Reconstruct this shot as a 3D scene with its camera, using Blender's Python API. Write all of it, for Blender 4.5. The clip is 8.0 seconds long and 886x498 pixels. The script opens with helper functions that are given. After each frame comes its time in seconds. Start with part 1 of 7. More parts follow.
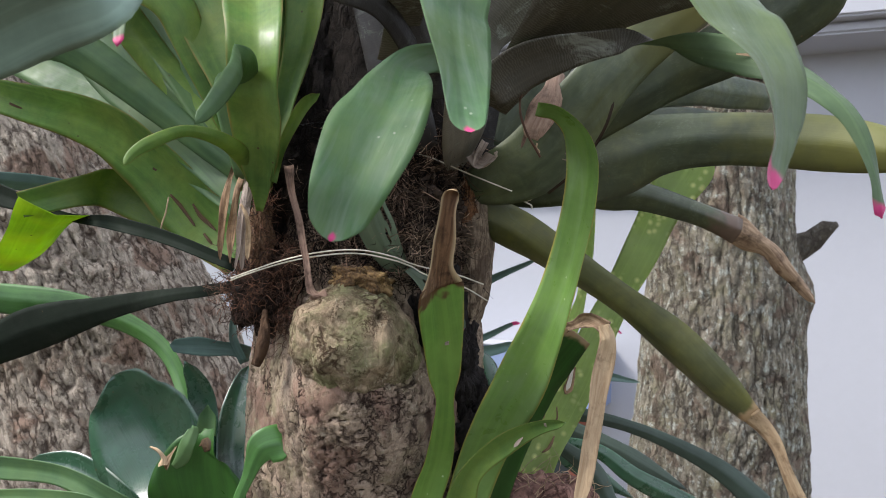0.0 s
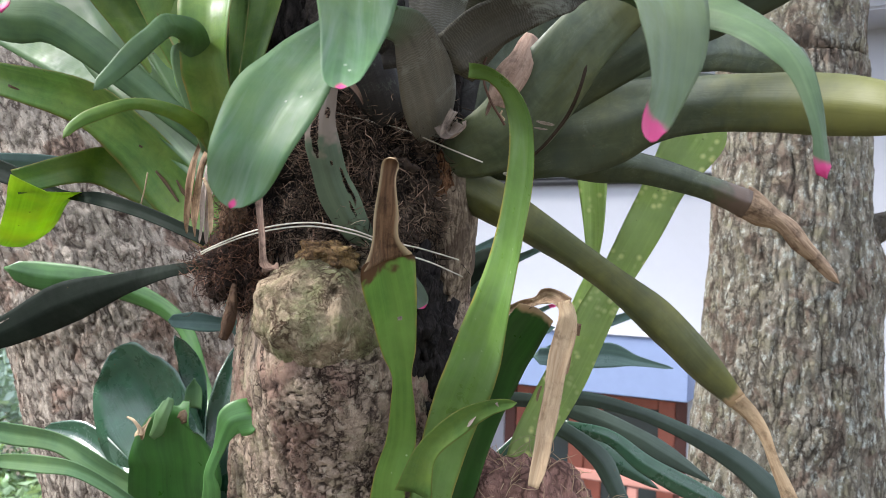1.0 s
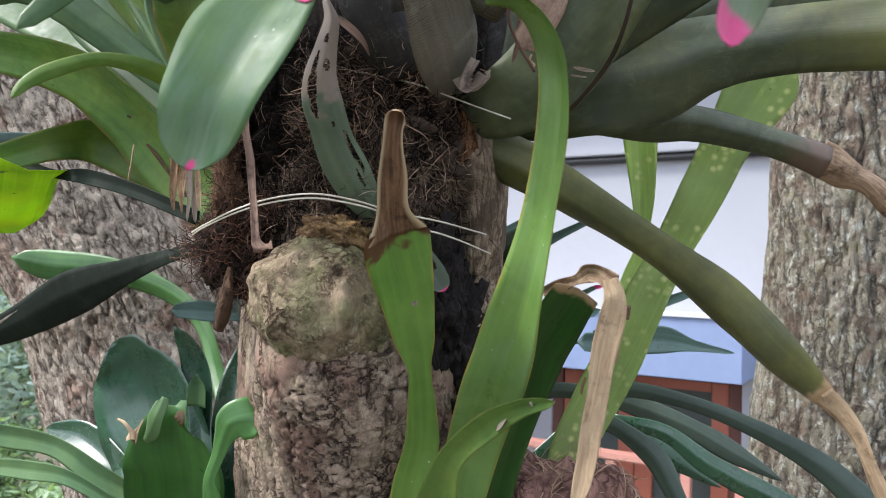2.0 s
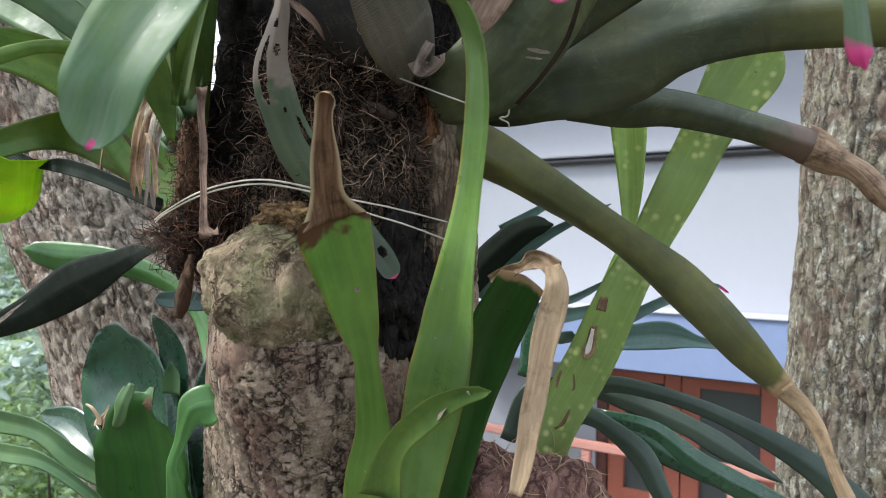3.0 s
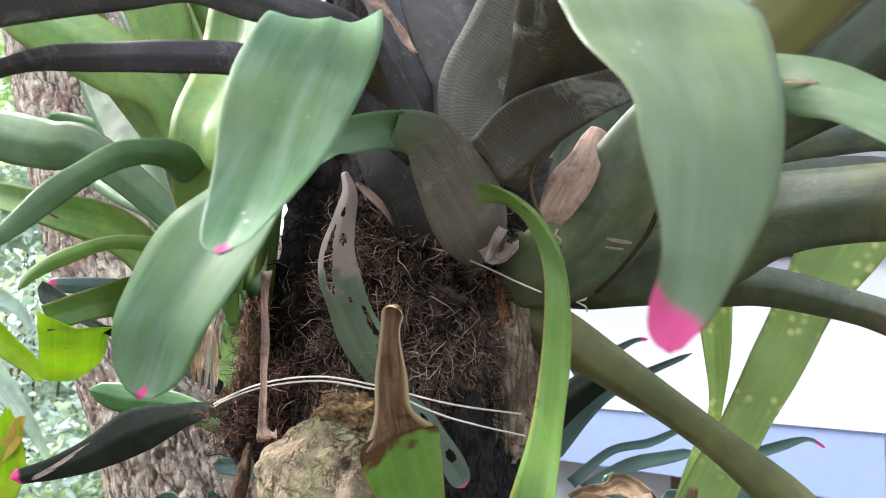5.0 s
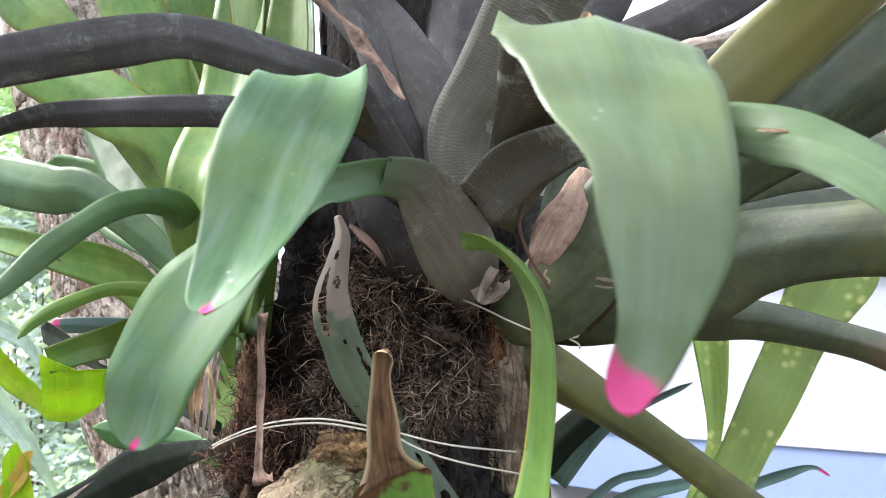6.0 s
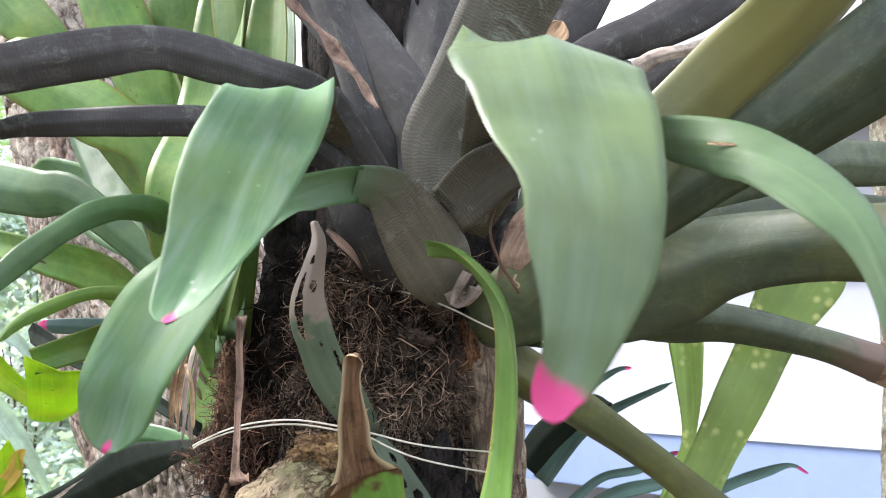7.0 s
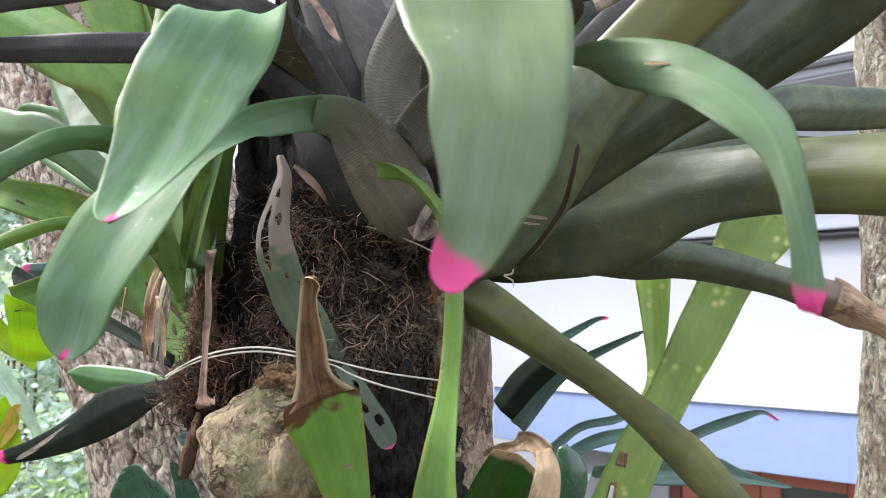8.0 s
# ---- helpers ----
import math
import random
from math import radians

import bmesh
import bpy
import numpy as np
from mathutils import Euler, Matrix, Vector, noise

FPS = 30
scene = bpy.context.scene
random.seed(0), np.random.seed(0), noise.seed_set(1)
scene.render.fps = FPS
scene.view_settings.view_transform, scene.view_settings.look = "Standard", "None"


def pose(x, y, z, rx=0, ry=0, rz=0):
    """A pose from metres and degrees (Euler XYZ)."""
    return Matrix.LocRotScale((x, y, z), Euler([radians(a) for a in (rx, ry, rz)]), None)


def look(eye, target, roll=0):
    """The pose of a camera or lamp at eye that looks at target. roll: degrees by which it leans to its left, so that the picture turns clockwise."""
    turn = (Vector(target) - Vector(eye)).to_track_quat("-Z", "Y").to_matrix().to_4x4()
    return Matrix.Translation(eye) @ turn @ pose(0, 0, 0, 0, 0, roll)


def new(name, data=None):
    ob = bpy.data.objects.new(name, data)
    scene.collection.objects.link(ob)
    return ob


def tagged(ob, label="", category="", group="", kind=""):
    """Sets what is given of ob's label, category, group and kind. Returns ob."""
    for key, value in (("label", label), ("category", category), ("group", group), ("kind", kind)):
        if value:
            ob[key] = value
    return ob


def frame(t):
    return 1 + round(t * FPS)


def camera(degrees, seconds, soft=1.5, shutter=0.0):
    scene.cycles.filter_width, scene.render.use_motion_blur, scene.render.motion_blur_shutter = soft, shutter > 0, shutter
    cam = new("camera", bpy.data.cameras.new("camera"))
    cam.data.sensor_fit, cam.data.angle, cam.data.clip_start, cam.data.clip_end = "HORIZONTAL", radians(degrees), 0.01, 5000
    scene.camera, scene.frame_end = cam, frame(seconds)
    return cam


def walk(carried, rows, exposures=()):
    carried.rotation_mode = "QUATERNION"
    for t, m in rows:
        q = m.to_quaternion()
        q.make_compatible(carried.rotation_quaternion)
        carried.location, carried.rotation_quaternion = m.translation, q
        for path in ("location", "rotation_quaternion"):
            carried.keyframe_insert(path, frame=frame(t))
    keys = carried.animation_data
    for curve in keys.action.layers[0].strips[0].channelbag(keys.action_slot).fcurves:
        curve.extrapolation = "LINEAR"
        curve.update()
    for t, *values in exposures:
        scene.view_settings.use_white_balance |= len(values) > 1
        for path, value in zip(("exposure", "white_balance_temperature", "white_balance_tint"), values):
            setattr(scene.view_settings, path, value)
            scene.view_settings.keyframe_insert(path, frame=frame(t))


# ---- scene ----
cam = camera(60.0, 8.0, soft=0.9)
cam.data.dof.use_dof, cam.data.dof.focus_distance, cam.data.dof.aperture_fstop = True, 0.70, 15.0
PATH = [
    (0, (0.062, 0.024, 1.543), (0.019, 2.02, 1.655), 2.0),
    (0.5, (0.119, 0.039, 1.535), (-0.066, 2.029, 1.616), 2.3),
    (1, (0.18, 0.057, 1.536), (-0.114, 2.034, 1.606), 2.3),
    (1.5, (0.197, 0.115, 1.567), (-0.16, 2.082, 1.63), 1.8),
    (2, (0.182, 0.158, 1.531), (-0.226, 2.116, 1.557), 1.1),
    (2.2, (0.19, 0.161, 1.508), (-0.24, 2.114, 1.518), 0.8),
    (3.3, (0.261, 0.204, 1.544), (-0.308, 2.121, 1.583), 1.8),
    (3.5, (0.252, 0.217, 1.562), (-0.331, 2.129, 1.627), 2.1),
    (4, (0.235, 0.229, 1.582), (-0.386, 2.126, 1.711), 2.2),
    (4.5, (0.231, 0.227, 1.587), (-0.431, 2.104, 1.778), 2.2),
    (5, (0.235, 0.215, 1.601), (-0.461, 2.073, 1.851), 1.9),
    (5.2, (0.239, 0.21, 1.605), (-0.466, 2.062, 1.875), 1.5),
    (6.5, (0.256, 0.209, 1.614), (-0.456, 2.051, 1.932), 1.0),
    (7, (0.269, 0.203, 1.616), (-0.435, 2.05, 1.921), 1.0),
    (7.5, (0.283, 0.188, 1.606), (-0.412, 2.044, 1.875), 1.0),
    (8, (0.299, 0.204, 1.589), (-0.406, 2.062, 1.812), 1.3),
]
EXPOSURES = [(0.0, 1.00, 6460, 13), (0.5, 1.40, 6340, 13), (1.0, 1.44, 6300, 13), (1.5, 1.18, 6300, 13), (2.0, 1.28, 6300, 13), (3.5, 1.07, 6280, 8), (4.0, 1.10, 6260, 8), (4.5, 1.46, 6320, 11), (5.0, 1.75, 6340, 13), (6.5, 1.82, 6350, 13), (7.5, 1.79, 6380, 13), (8.0, 1.66, 6390, 13)]
walk(cam, [(t, look(eye, target, roll)) for t, eye, target, roll in PATH], EXPOSURES)

# ---------------------------------------------------------------- light
world = bpy.data.worlds.new("overcast_sky")
scene.world = world
world.use_nodes = True
wn = world.node_tree.nodes
sky = wn.new("ShaderNodeTexSky")
sky.sky_type, sky.sun_disc = "NISHITA", False
sky.sun_elevation, sky.sun_rotation = radians(47), radians(259)
haze = wn.new("ShaderNodeMix")
haze.data_type = "RGBA"
haze.inputs[0].default_value = 0.72
haze.inputs[7].default_value = (9.3, 10.0, 11.1, 1)
world.node_tree.links.new(sky.outputs[0], haze.inputs[6])
world.node_tree.links.new(haze.outputs[2], wn["Background"].inputs[0])
wn["Background"].inputs[1].default_value = 0.098
sun = new("sun", bpy.data.lights.new("sun", "SUN"))
sun.data.energy, sun.data.angle, sun.data.color = 2.9, radians(20), (1.0, 0.98, 0.92)
sun.matrix_world = look((-6.0, -0.4, 8.2), (0, 0.8, 1.5))

# ---------------------------------------------------------------- materials


def shader(name, rough=0.5):
    m = bpy.data.materials.new(name)
    m.use_nodes = True
    nt = m.node_tree
    return m, nt, nt.nodes["Principled BSDF"], nt.nodes.new, nt.links.new


def noise_node(nt, vec, scale, detail=4.0, rough=0.55, stretch=None, distortion=0.0):
    add, link = nt.nodes.new, nt.links.new
    if stretch:
        mp = add("ShaderNodeMapping")
        mp.inputs["Scale"].default_value = stretch
        link(vec, mp.inputs[0])
        vec = mp.outputs[0]
    n = add("ShaderNodeTexNoise")
    n.inputs["Scale"].default_value, n.inputs["Detail"].default_value = scale, detail
    n.inputs["Roughness"].default_value, n.inputs["Distortion"].default_value = rough, distortion
    link(vec, n.inputs["Vector"])
    return n.outputs[0]


def ramp(nt, fac, stops):
    r = nt.nodes.new("ShaderNodeValToRGB")
    while len(r.color_ramp.elements) < len(stops):
        r.color_ramp.elements.new(0.5)
    for e, (at, col) in zip(r.color_ramp.elements, stops):
        e.position, e.color = at, (*col, 1) if len(col) == 3 else col
    nt.links.new(fac, r.inputs[0])
    return r.outputs[0]


def mix(nt, fac, a, b, mode="MIX"):
    m = nt.nodes.new("ShaderNodeMix")
    m.data_type, m.blend_type = "RGBA", mode
    for sock, val in ((m.inputs[0], fac), (m.inputs[6], a), (m.inputs[7], b)):
        if isinstance(val, (int, float)):
            sock.default_value = val
        elif isinstance(val, tuple):
            sock.default_value = (*val, 1)
        else:
            nt.links.new(val, sock)
    return m.outputs[2]


def bump(nt, height, strength, distance):
    b = nt.nodes.new("ShaderNodeBump")
    b.inputs["Strength"].default_value, b.inputs["Distance"].default_value = strength, distance
    nt.links.new(height, b.inputs["Height"])
    return b.outputs[0]


def grey(v):
    return (v, v, v)


def leaf_mat(name, base, deep, fleck=None, tip=None, bands=0.0, spots=None, rough=0.38, thin=0.22, patch=None, tip_at=0.988, fine=0.25, rim=None, sheen_tint=None, spec=0.45, pinch=0.0, ragged=0.0, soft=0.012, scurfy=0.6, marble=0.0):
    """A living leaf: faint lengthwise veins, cloudy patches, small flecks; bands run across it, the tip may be coloured."""
    m, nt, bsdf, add, link = shader(name)
    uv, real, tc = add("ShaderNodeUVMap"), add("ShaderNodeUVMap"), add("ShaderNodeTexCoord")
    uv.uv_map, real.uv_map = "UVMap", "Metres"
    info = add("ShaderNodeObjectInfo")
    sep = add("ShaderNodeSeparateXYZ")
    link(uv.outputs[0], sep.inputs[0])
    streaks = noise_node(nt, real.outputs[0], 1.0, 3.0, stretch=(9.0, 95.0, 1.0), distortion=0.5)
    veins = noise_node(nt, real.outputs[0], 1.0, 2.0, stretch=(10.0, 620.0, 1.0), distortion=0.2)
    cloud = noise_node(nt, tc.outputs["Object"], 13.0, 4.0)
    mottle = noise_node(nt, tc.outputs["Object"], 85.0, 5.0, 0.65)
    col = mix(nt, ramp(nt, streaks, [(0.34, grey(0)), (0.66, grey(1))]), base, deep)
    col = mix(nt, ramp(nt, veins, [(0.35, grey(0.16)), (0.60, grey(0))]), col, tuple(c * 0.55 for c in deep))
    fold = noise_node(nt, real.outputs[0], 1.0, 3.0, stretch=(3.0, 210.0, 1.0), distortion=0.3)
    col = mix(nt, ramp(nt, fold, [(0.50, grey(0)), (0.70, grey(0.45))]), col, tuple(min(1, c * 1.7) for c in base))
    col = mix(nt, ramp(nt, mottle, [(0.45, grey(0)), (0.70, grey(0.28))]), col, tuple(min(1, c * 1.5) for c in base))
    if patch:
        col = mix(nt, ramp(nt, noise_node(nt, tc.outputs["Object"], 17.0, 5.0, 0.6), [(0.42, grey(0)), (0.66, grey(1))]), col, patch)
    col = mix(nt, 0.42, col, ramp(nt, cloud, [(0.3, tuple(c * 0.5 for c in base)), (0.7, tuple(min(1, c * 1.5) for c in base))]))
    # pale sky sheen and waxy bloom, painted as streaks in the leaf colour
    if sheen_tint:
        sheen_mask = noise_node(nt, real.outputs[0], 1.0, 4.0, stretch=(11.0, 60.0, 1.0), distortion=1.4)
        shade = noise_node(nt, tc.outputs["Object"], 11.0, 3.0)
        sheen_mask = mix(nt, 1.0, ramp(nt, sheen_mask, [(0.42, grey(0)), (0.72, grey(0.55))]), ramp(nt, shade, [(0.36, grey(0.1)), (0.62, grey(1))]), "MULTIPLY")
        col = mix(nt, sheen_mask, col, sheen_tint)
    lighter = mix(nt, info.outputs["Random"], grey(0.80), grey(1.18))
    col = mix(nt, 1.0, col, lighter, "MULTIPLY")
    height = mix(nt, 0.45, streaks, veins)
    if bands:
        w = add("ShaderNodeTexWave")
        w.wave_type, w.bands_direction = "BANDS", "X"
        for key, value in (("Scale", 135.0), ("Distortion", 9.0), ("Detail", 4.0), ("Detail Scale", 1.1), ("Detail Roughness", 0.65)):
            w.inputs[key].default_value = value
        link(real.outputs[0], w.inputs["Vector"])
        where = ramp(nt, noise_node(nt, tc.outputs["Object"], 24.0, 4.0, 0.6), [(0.34, grey(0.15)), (0.60, grey(1))])
        line = mix(nt, 1.0, ramp(nt, w.outputs["Fac"], [(0.30, grey(0)), (1.0, grey(bands * 0.42))]), where, "MULTIPLY")
        col = mix(nt, line, col, (0.33, 0.31, 0.27))
        scurf = noise_node(nt, tc.outputs["Object"], 24.0, 6.0, 0.72, distortion=0.8)
        col = mix(nt, ramp(nt, scurf, [(0.57, grey(0)), (0.68, grey(scurfy))]), col, (0.30, 0.32, 0.28))
        height = mix(nt, 0.10 + 0.12 * min(1.0, bands), height, w.outputs["Fac"])
    if marble:
        blotch = noise_node(nt, tc.outputs["Object"], 38.0, 6.0, 0.7, distortion=0.9)
        col = mix(nt, ramp(nt, blotch, [(0.40, grey(min(0.75, 1.3 * marble))), (0.58, grey(0))]), col, tuple(c * 0.6 for c in deep))
        wander = noise_node(nt, real.outputs[0], 1.0, 5.0, 0.65, stretch=(26.0, 75.0, 1.0), distortion=1.6)
        off, gap = add("ShaderNodeMath"), add("ShaderNodeMath")
        off.operation, off.inputs[1].default_value, gap.operation = "SUBTRACT", 0.5, "ABSOLUTE"
        link(wander, off.inputs[0])
        link(off.outputs[0], gap.inputs[0])
        scratch = mix(nt, 1.0, ramp(nt, gap.outputs[0], [(0.004, grey(1)), (0.022, grey(0))]), ramp(nt, blotch, [(0.50, grey(0)), (0.62, grey(marble))]), "MULTIPLY")
        col = mix(nt, scratch, col, (0.17, 0.19, 0.145))
    if spots:
        v = add("ShaderNodeTexVoronoi")
        v.inputs["Scale"].default_value = 105.0
        link(tc.outputs["Object"], v.inputs["Vector"])
        keep = noise_node(nt, tc.outputs["Object"], 30.0, 1.0)
        dot = ramp(nt, mix(nt, 0.12, v.outputs["Distance"], mottle), [(0.20, grey(1)), (0.46, grey(0))])
        col = mix(nt, mix(nt, 1.0, dot, ramp(nt, keep, [(0.45, grey(0)), (0.58, grey(1))]), "MULTIPLY"), col, spots)
    fl = add("ShaderNodeTexVoronoi")
    fl.inputs["Scale"].default_value = 95.0
    link(tc.outputs["Object"], fl.inputs["Vector"])
    hold = ramp(nt, noise_node(nt, tc.outputs["Object"], 22.0, 2.0), [(0.55, grey(0)), (0.63, grey(1))])
    speck = mix(nt, 1.0, ramp(nt, fl.outputs["Distance"], [(0.05, grey(1)), (0.12, grey(0))]), hold, "MULTIPLY")
    col = mix(nt, speck, col, fleck or (0.10, 0.07, 0.03))
    wear = noise_node(nt, tc.outputs["Object"], 60.0, 2.0)
    if rim:
        col = mix(nt, mix(nt, 1.0, rim_of(nt, uv, 0.455, 0.495), ramp(nt, wear, [(0.35, grey(0.2)), (0.6, grey(1))]), "MULTIPLY"), col, rim)
    if tip:
        jag = add("ShaderNodeMath")
        jag.operation, jag.inputs[1].default_value = "MULTIPLY_ADD", 0.03
        link(wear, jag.inputs[0])
        link(sep.outputs[0], jag.inputs[2])
        if ragged:
            jag.inputs[1].default_value = ragged
            shift = add("ShaderNodeMath")
            shift.operation, shift.inputs[1].default_value = "SUBTRACT", ragged * 0.5
            link(jag.outputs[0], shift.inputs[0])
            jag = shift
        if pinch:
            narrow = add("ShaderNodeMath")
            narrow.operation, narrow.inputs[1].default_value = "MULTIPLY_ADD", -pinch
            link(rim_of(nt, uv, 0.0, 0.5), narrow.inputs[0])
            link(jag.outputs[0], narrow.inputs[2])
            jag = narrow
        col = mix(nt, ramp(nt, jag.outputs[0], [(tip_at, grey(0)), (min(0.9995, tip_at + soft), grey(1))]), col, tip)
    link(col, bsdf.inputs["Base Color"])
    dust = noise_node(nt, tc.outputs["Object"], 32.0, 6.0, 0.7)
    link(ramp(nt, dust, [(0.32, grey(max(0.12, rough - 0.10))), (0.70, grey(min(0.95, rough + 0.26)))]), bsdf.inputs["Roughness"])
    bsdf.inputs["Specular IOR Level"].default_value = spec
    link(bump(nt, mix(nt, 0.25, height, mottle), fine, 0.0016), bsdf.inputs["Normal"])
    if thin:
        tr = add("ShaderNodeBsdfTranslucent")
        link(mix(nt, 1.0, col, (1.0, 1.0, 0.45), "MULTIPLY"), tr.inputs[0])
        ms = add("ShaderNodeMixShader")
        ms.inputs[0].default_value = thin
        link(bsdf.outputs[0], ms.inputs[1])
        link(tr.outputs[0], ms.inputs[2])
        link(ms.outputs[0], nt.nodes["Material Output"].inputs[0])
    return m


def rim_of(nt, uv, start, full):
    """0 along the midrib, 1 at both edges of a leaf."""
    part_of = nt.nodes.new("ShaderNodeSeparateXYZ")
    nt.links.new(uv.outputs[0], part_of.inputs[0])
    off = nt.nodes.new("ShaderNodeMath")
    off.operation, off.inputs[1].default_value = "SUBTRACT", 0.5
    size = nt.nodes.new("ShaderNodeMath")
    size.operation = "ABSOLUTE"
    nt.links.new(part_of.outputs[1], off.inputs[0])
    nt.links.new(off.outputs[0], size.inputs[0])
    return ramp(nt, size.outputs[0], [(start, grey(0)), (full, grey(1))])


def dry_mat(name, pale, brown, rough=0.8, rim=None):
    """A dead leaf: fibres along it, brown blots, bleached patches, a wrinkled skin."""
    m, nt, bsdf, add, link = shader(name)
    uv, real, tc = add("ShaderNodeUVMap"), add("ShaderNodeUVMap"), add("ShaderNodeTexCoord")
    uv.uv_map, real.uv_map = "UVMap", "Metres"
    grain = noise_node(nt, real.outputs[0], 1.0, 5.0, stretch=(28.0, 330.0, 1.0), distortion=0.7)
    blot = noise_node(nt, tc.outputs["Object"], 48.0, 6.0, 0.7)
    crease = noise_node(nt, real.outputs[0], 1.0, 4.0, 0.6, stretch=(60.0, 150.0, 1.0), distortion=1.2)
    col = mix(nt, ramp(nt, grain, [(0.36, grey(0)), (0.66, grey(0.8))]), pale, brown)
    col = mix(nt, ramp(nt, blot, [(0.50, grey(0)), (0.68, grey(0.85))]), col, tuple(c * 0.38 for c in brown))
    col = mix(nt, ramp(nt, crease, [(0.56, grey(0)), (0.72, grey(0.5))]), col, tuple(min(1, c * 1.25) for c in pale))
    if rim:
        col = mix(nt, rim_of(nt, uv, 0.34, 0.46), col, rim)
    link(col, bsdf.inputs["Base Color"])
    bsdf.inputs["Roughness"].default_value = rough
    bsdf.inputs["Specular IOR Level"].default_value = 0.3
    link(bump(nt, mix(nt, 0.5, mix(nt, 0.5, grain, blot), crease), 0.8, 0.003), bsdf.inputs["Normal"])
    return m


PINK = (0.62, 0.05, 0.20)
GREEN_PINK = leaf_mat("green_leaf_pink_tip", (0.074, 0.152, 0.060), (0.040, 0.108, 0.042), tip=PINK, fleck=(0.30, 0.36, 0.26), rough=0.47, tip_at=0.984, patch=(0.110, 0.180, 0.048), sheen_tint=(0.175, 0.232, 0.172), spec=0.42, pinch=0.045)
GREEN_C = leaf_mat("pale_green_leaf_pink_tip", (0.104, 0.150, 0.060), (0.050, 0.088, 0.040), tip=PINK, fleck=(0.35, 0.42, 0.32), rough=0.42, tip_at=0.984, soft=0.010, patch=(0.138, 0.190, 0.056), sheen_tint=(0.155, 0.212, 0.146))
GREEN_PINK_S = leaf_mat("green_leaf_small_pink_tip", (0.120, 0.190, 0.085), (0.082, 0.145, 0.070), tip=PINK, fleck=(0.35, 0.40, 0.28), rough=0.5, tip_at=0.985, spec=0.3)
TORN_PINK = leaf_mat("faded_leaf_pink_tip", (0.085, 0.115, 0.075), (0.055, 0.08, 0.052), rough=0.5, thin=0.15, tip=PINK, tip_at=0.985)
TORN = leaf_mat("faded_leaf_dried_top", (0.120, 0.162, 0.100), (0.078, 0.112, 0.072), rough=0.5, thin=0.15, tip=(0.27, 0.215, 0.175), tip_at=0.56, ragged=0.35, soft=0.06)
GREEN = leaf_mat("grey_green_leaf", (0.165, 0.235, 0.185), (0.115, 0.180, 0.140))
BANDED = leaf_mat("banded_underside", (0.086, 0.078, 0.058), (0.052, 0.047, 0.037), bands=0.46, rough=0.55, thin=0.05, fine=0.4, spec=0.3, scurfy=0.75)
BASE_BANDED = leaf_mat("banded_leaf_base", (0.150, 0.138, 0.112), (0.092, 0.085, 0.070), bands=0.95, rough=0.55, thin=0.05, fine=0.4, spec=0.3, scurfy=0.7, tip=(0.120, 0.172, 0.105), tip_at=0.80, soft=0.19)
# dark leaf undersides, albedo lowered further for shade inside the rosette
UNDER_DARK = leaf_mat("dark_shaded_underside", (0.042, 0.037, 0.034), (0.025, 0.022, 0.021), bands=0.06, rough=0.5, thin=0.03, marble=0.3, fine=0.35, spec=0.3, scurfy=0.25)
OLIVE_DYING = leaf_mat("olive_leaf_drying_tip", (0.092, 0.100, 0.038), (0.058, 0.066, 0.030), rough=0.42, thin=0.08, marble=0.15, patch=(0.185, 0.176, 0.036), tip=(0.46, 0.32, 0.18), tip_at=0.975, ragged=0.05)
OLIVE_DARK = leaf_mat("dark_olive_leaf", (0.046, 0.063, 0.030), (0.022, 0.034, 0.017), spec=0.4, rough=0.42, thin=0.05, marble=0.28, patch=(0.098, 0.106, 0.034), sheen_tint=(0.095, 0.118, 0.084))
OLIVE_DARK_DYING = leaf_mat("dark_olive_leaf_drying_tip", (0.058, 0.076, 0.038), (0.030, 0.043, 0.024), rough=0.38, thin=0.05, marble=0.28, patch=(0.100, 0.110, 0.038), sheen_tint=(0.125, 0.150, 0.120), tip=(0.13, 0.085, 0.06), tip_at=0.80, soft=0.12, ragged=0.3)
OLIVE_ARM = leaf_mat("olive_leaf_yellowing_outward", (0.058, 0.074, 0.034), (0.030, 0.042, 0.022), rough=0.40, thin=0.05, marble=0.28, patch=(0.105, 0.112, 0.036), sheen_tint=(0.125, 0.150, 0.110), tip=(0.135, 0.138, 0.036), tip_at=0.55, ragged=0.3, soft=0.35)
OLIVE_SHEATH = leaf_mat("olive_sheath_yellowing_blade", (0.080, 0.102, 0.054), (0.042, 0.060, 0.034), rough=0.38, thin=0.05, marble=0.28, patch=(0.118, 0.128, 0.040), sheen_tint=(0.125, 0.152, 0.110), tip=(0.170, 0.160, 0.050), tip_at=0.50, ragged=0.08, soft=0.25)
LIGHT = leaf_mat("light_green_leaf", (0.128, 0.238, 0.050), (0.072, 0.160, 0.040), patch=(0.240, 0.310, 0.062), rough=0.40, thin=0.36, marble=0.22, rim=(0.25, 0.20, 0.06), spec=0.3)
LIME = leaf_mat("lime_leaf", (0.34, 0.52, 0.020), (0.24, 0.42, 0.020), patch=(0.46, 0.50, 0.03), thin=0.5, spec=0.3)
ARCH_GREEN = leaf_mat("arching_green_leaf", (0.066, 0.165, 0.040), (0.036, 0.105, 0.028), rough=0.36, thin=0.2, spec=0.5)
MIDGREEN = leaf_mat("mid_green_leaf", (0.084, 0.165, 0.068), (0.048, 0.108, 0.050), patch=(0.135, 0.225, 0.074), rough=0.44, thin=0.3, spec=0.35)
DARKGREEN = leaf_mat("dark_green_leaf", (0.030, 0.088, 0.046), (0.019, 0.062, 0.034), rough=0.22, spec=0.8, thin=0.10, marble=0.12)
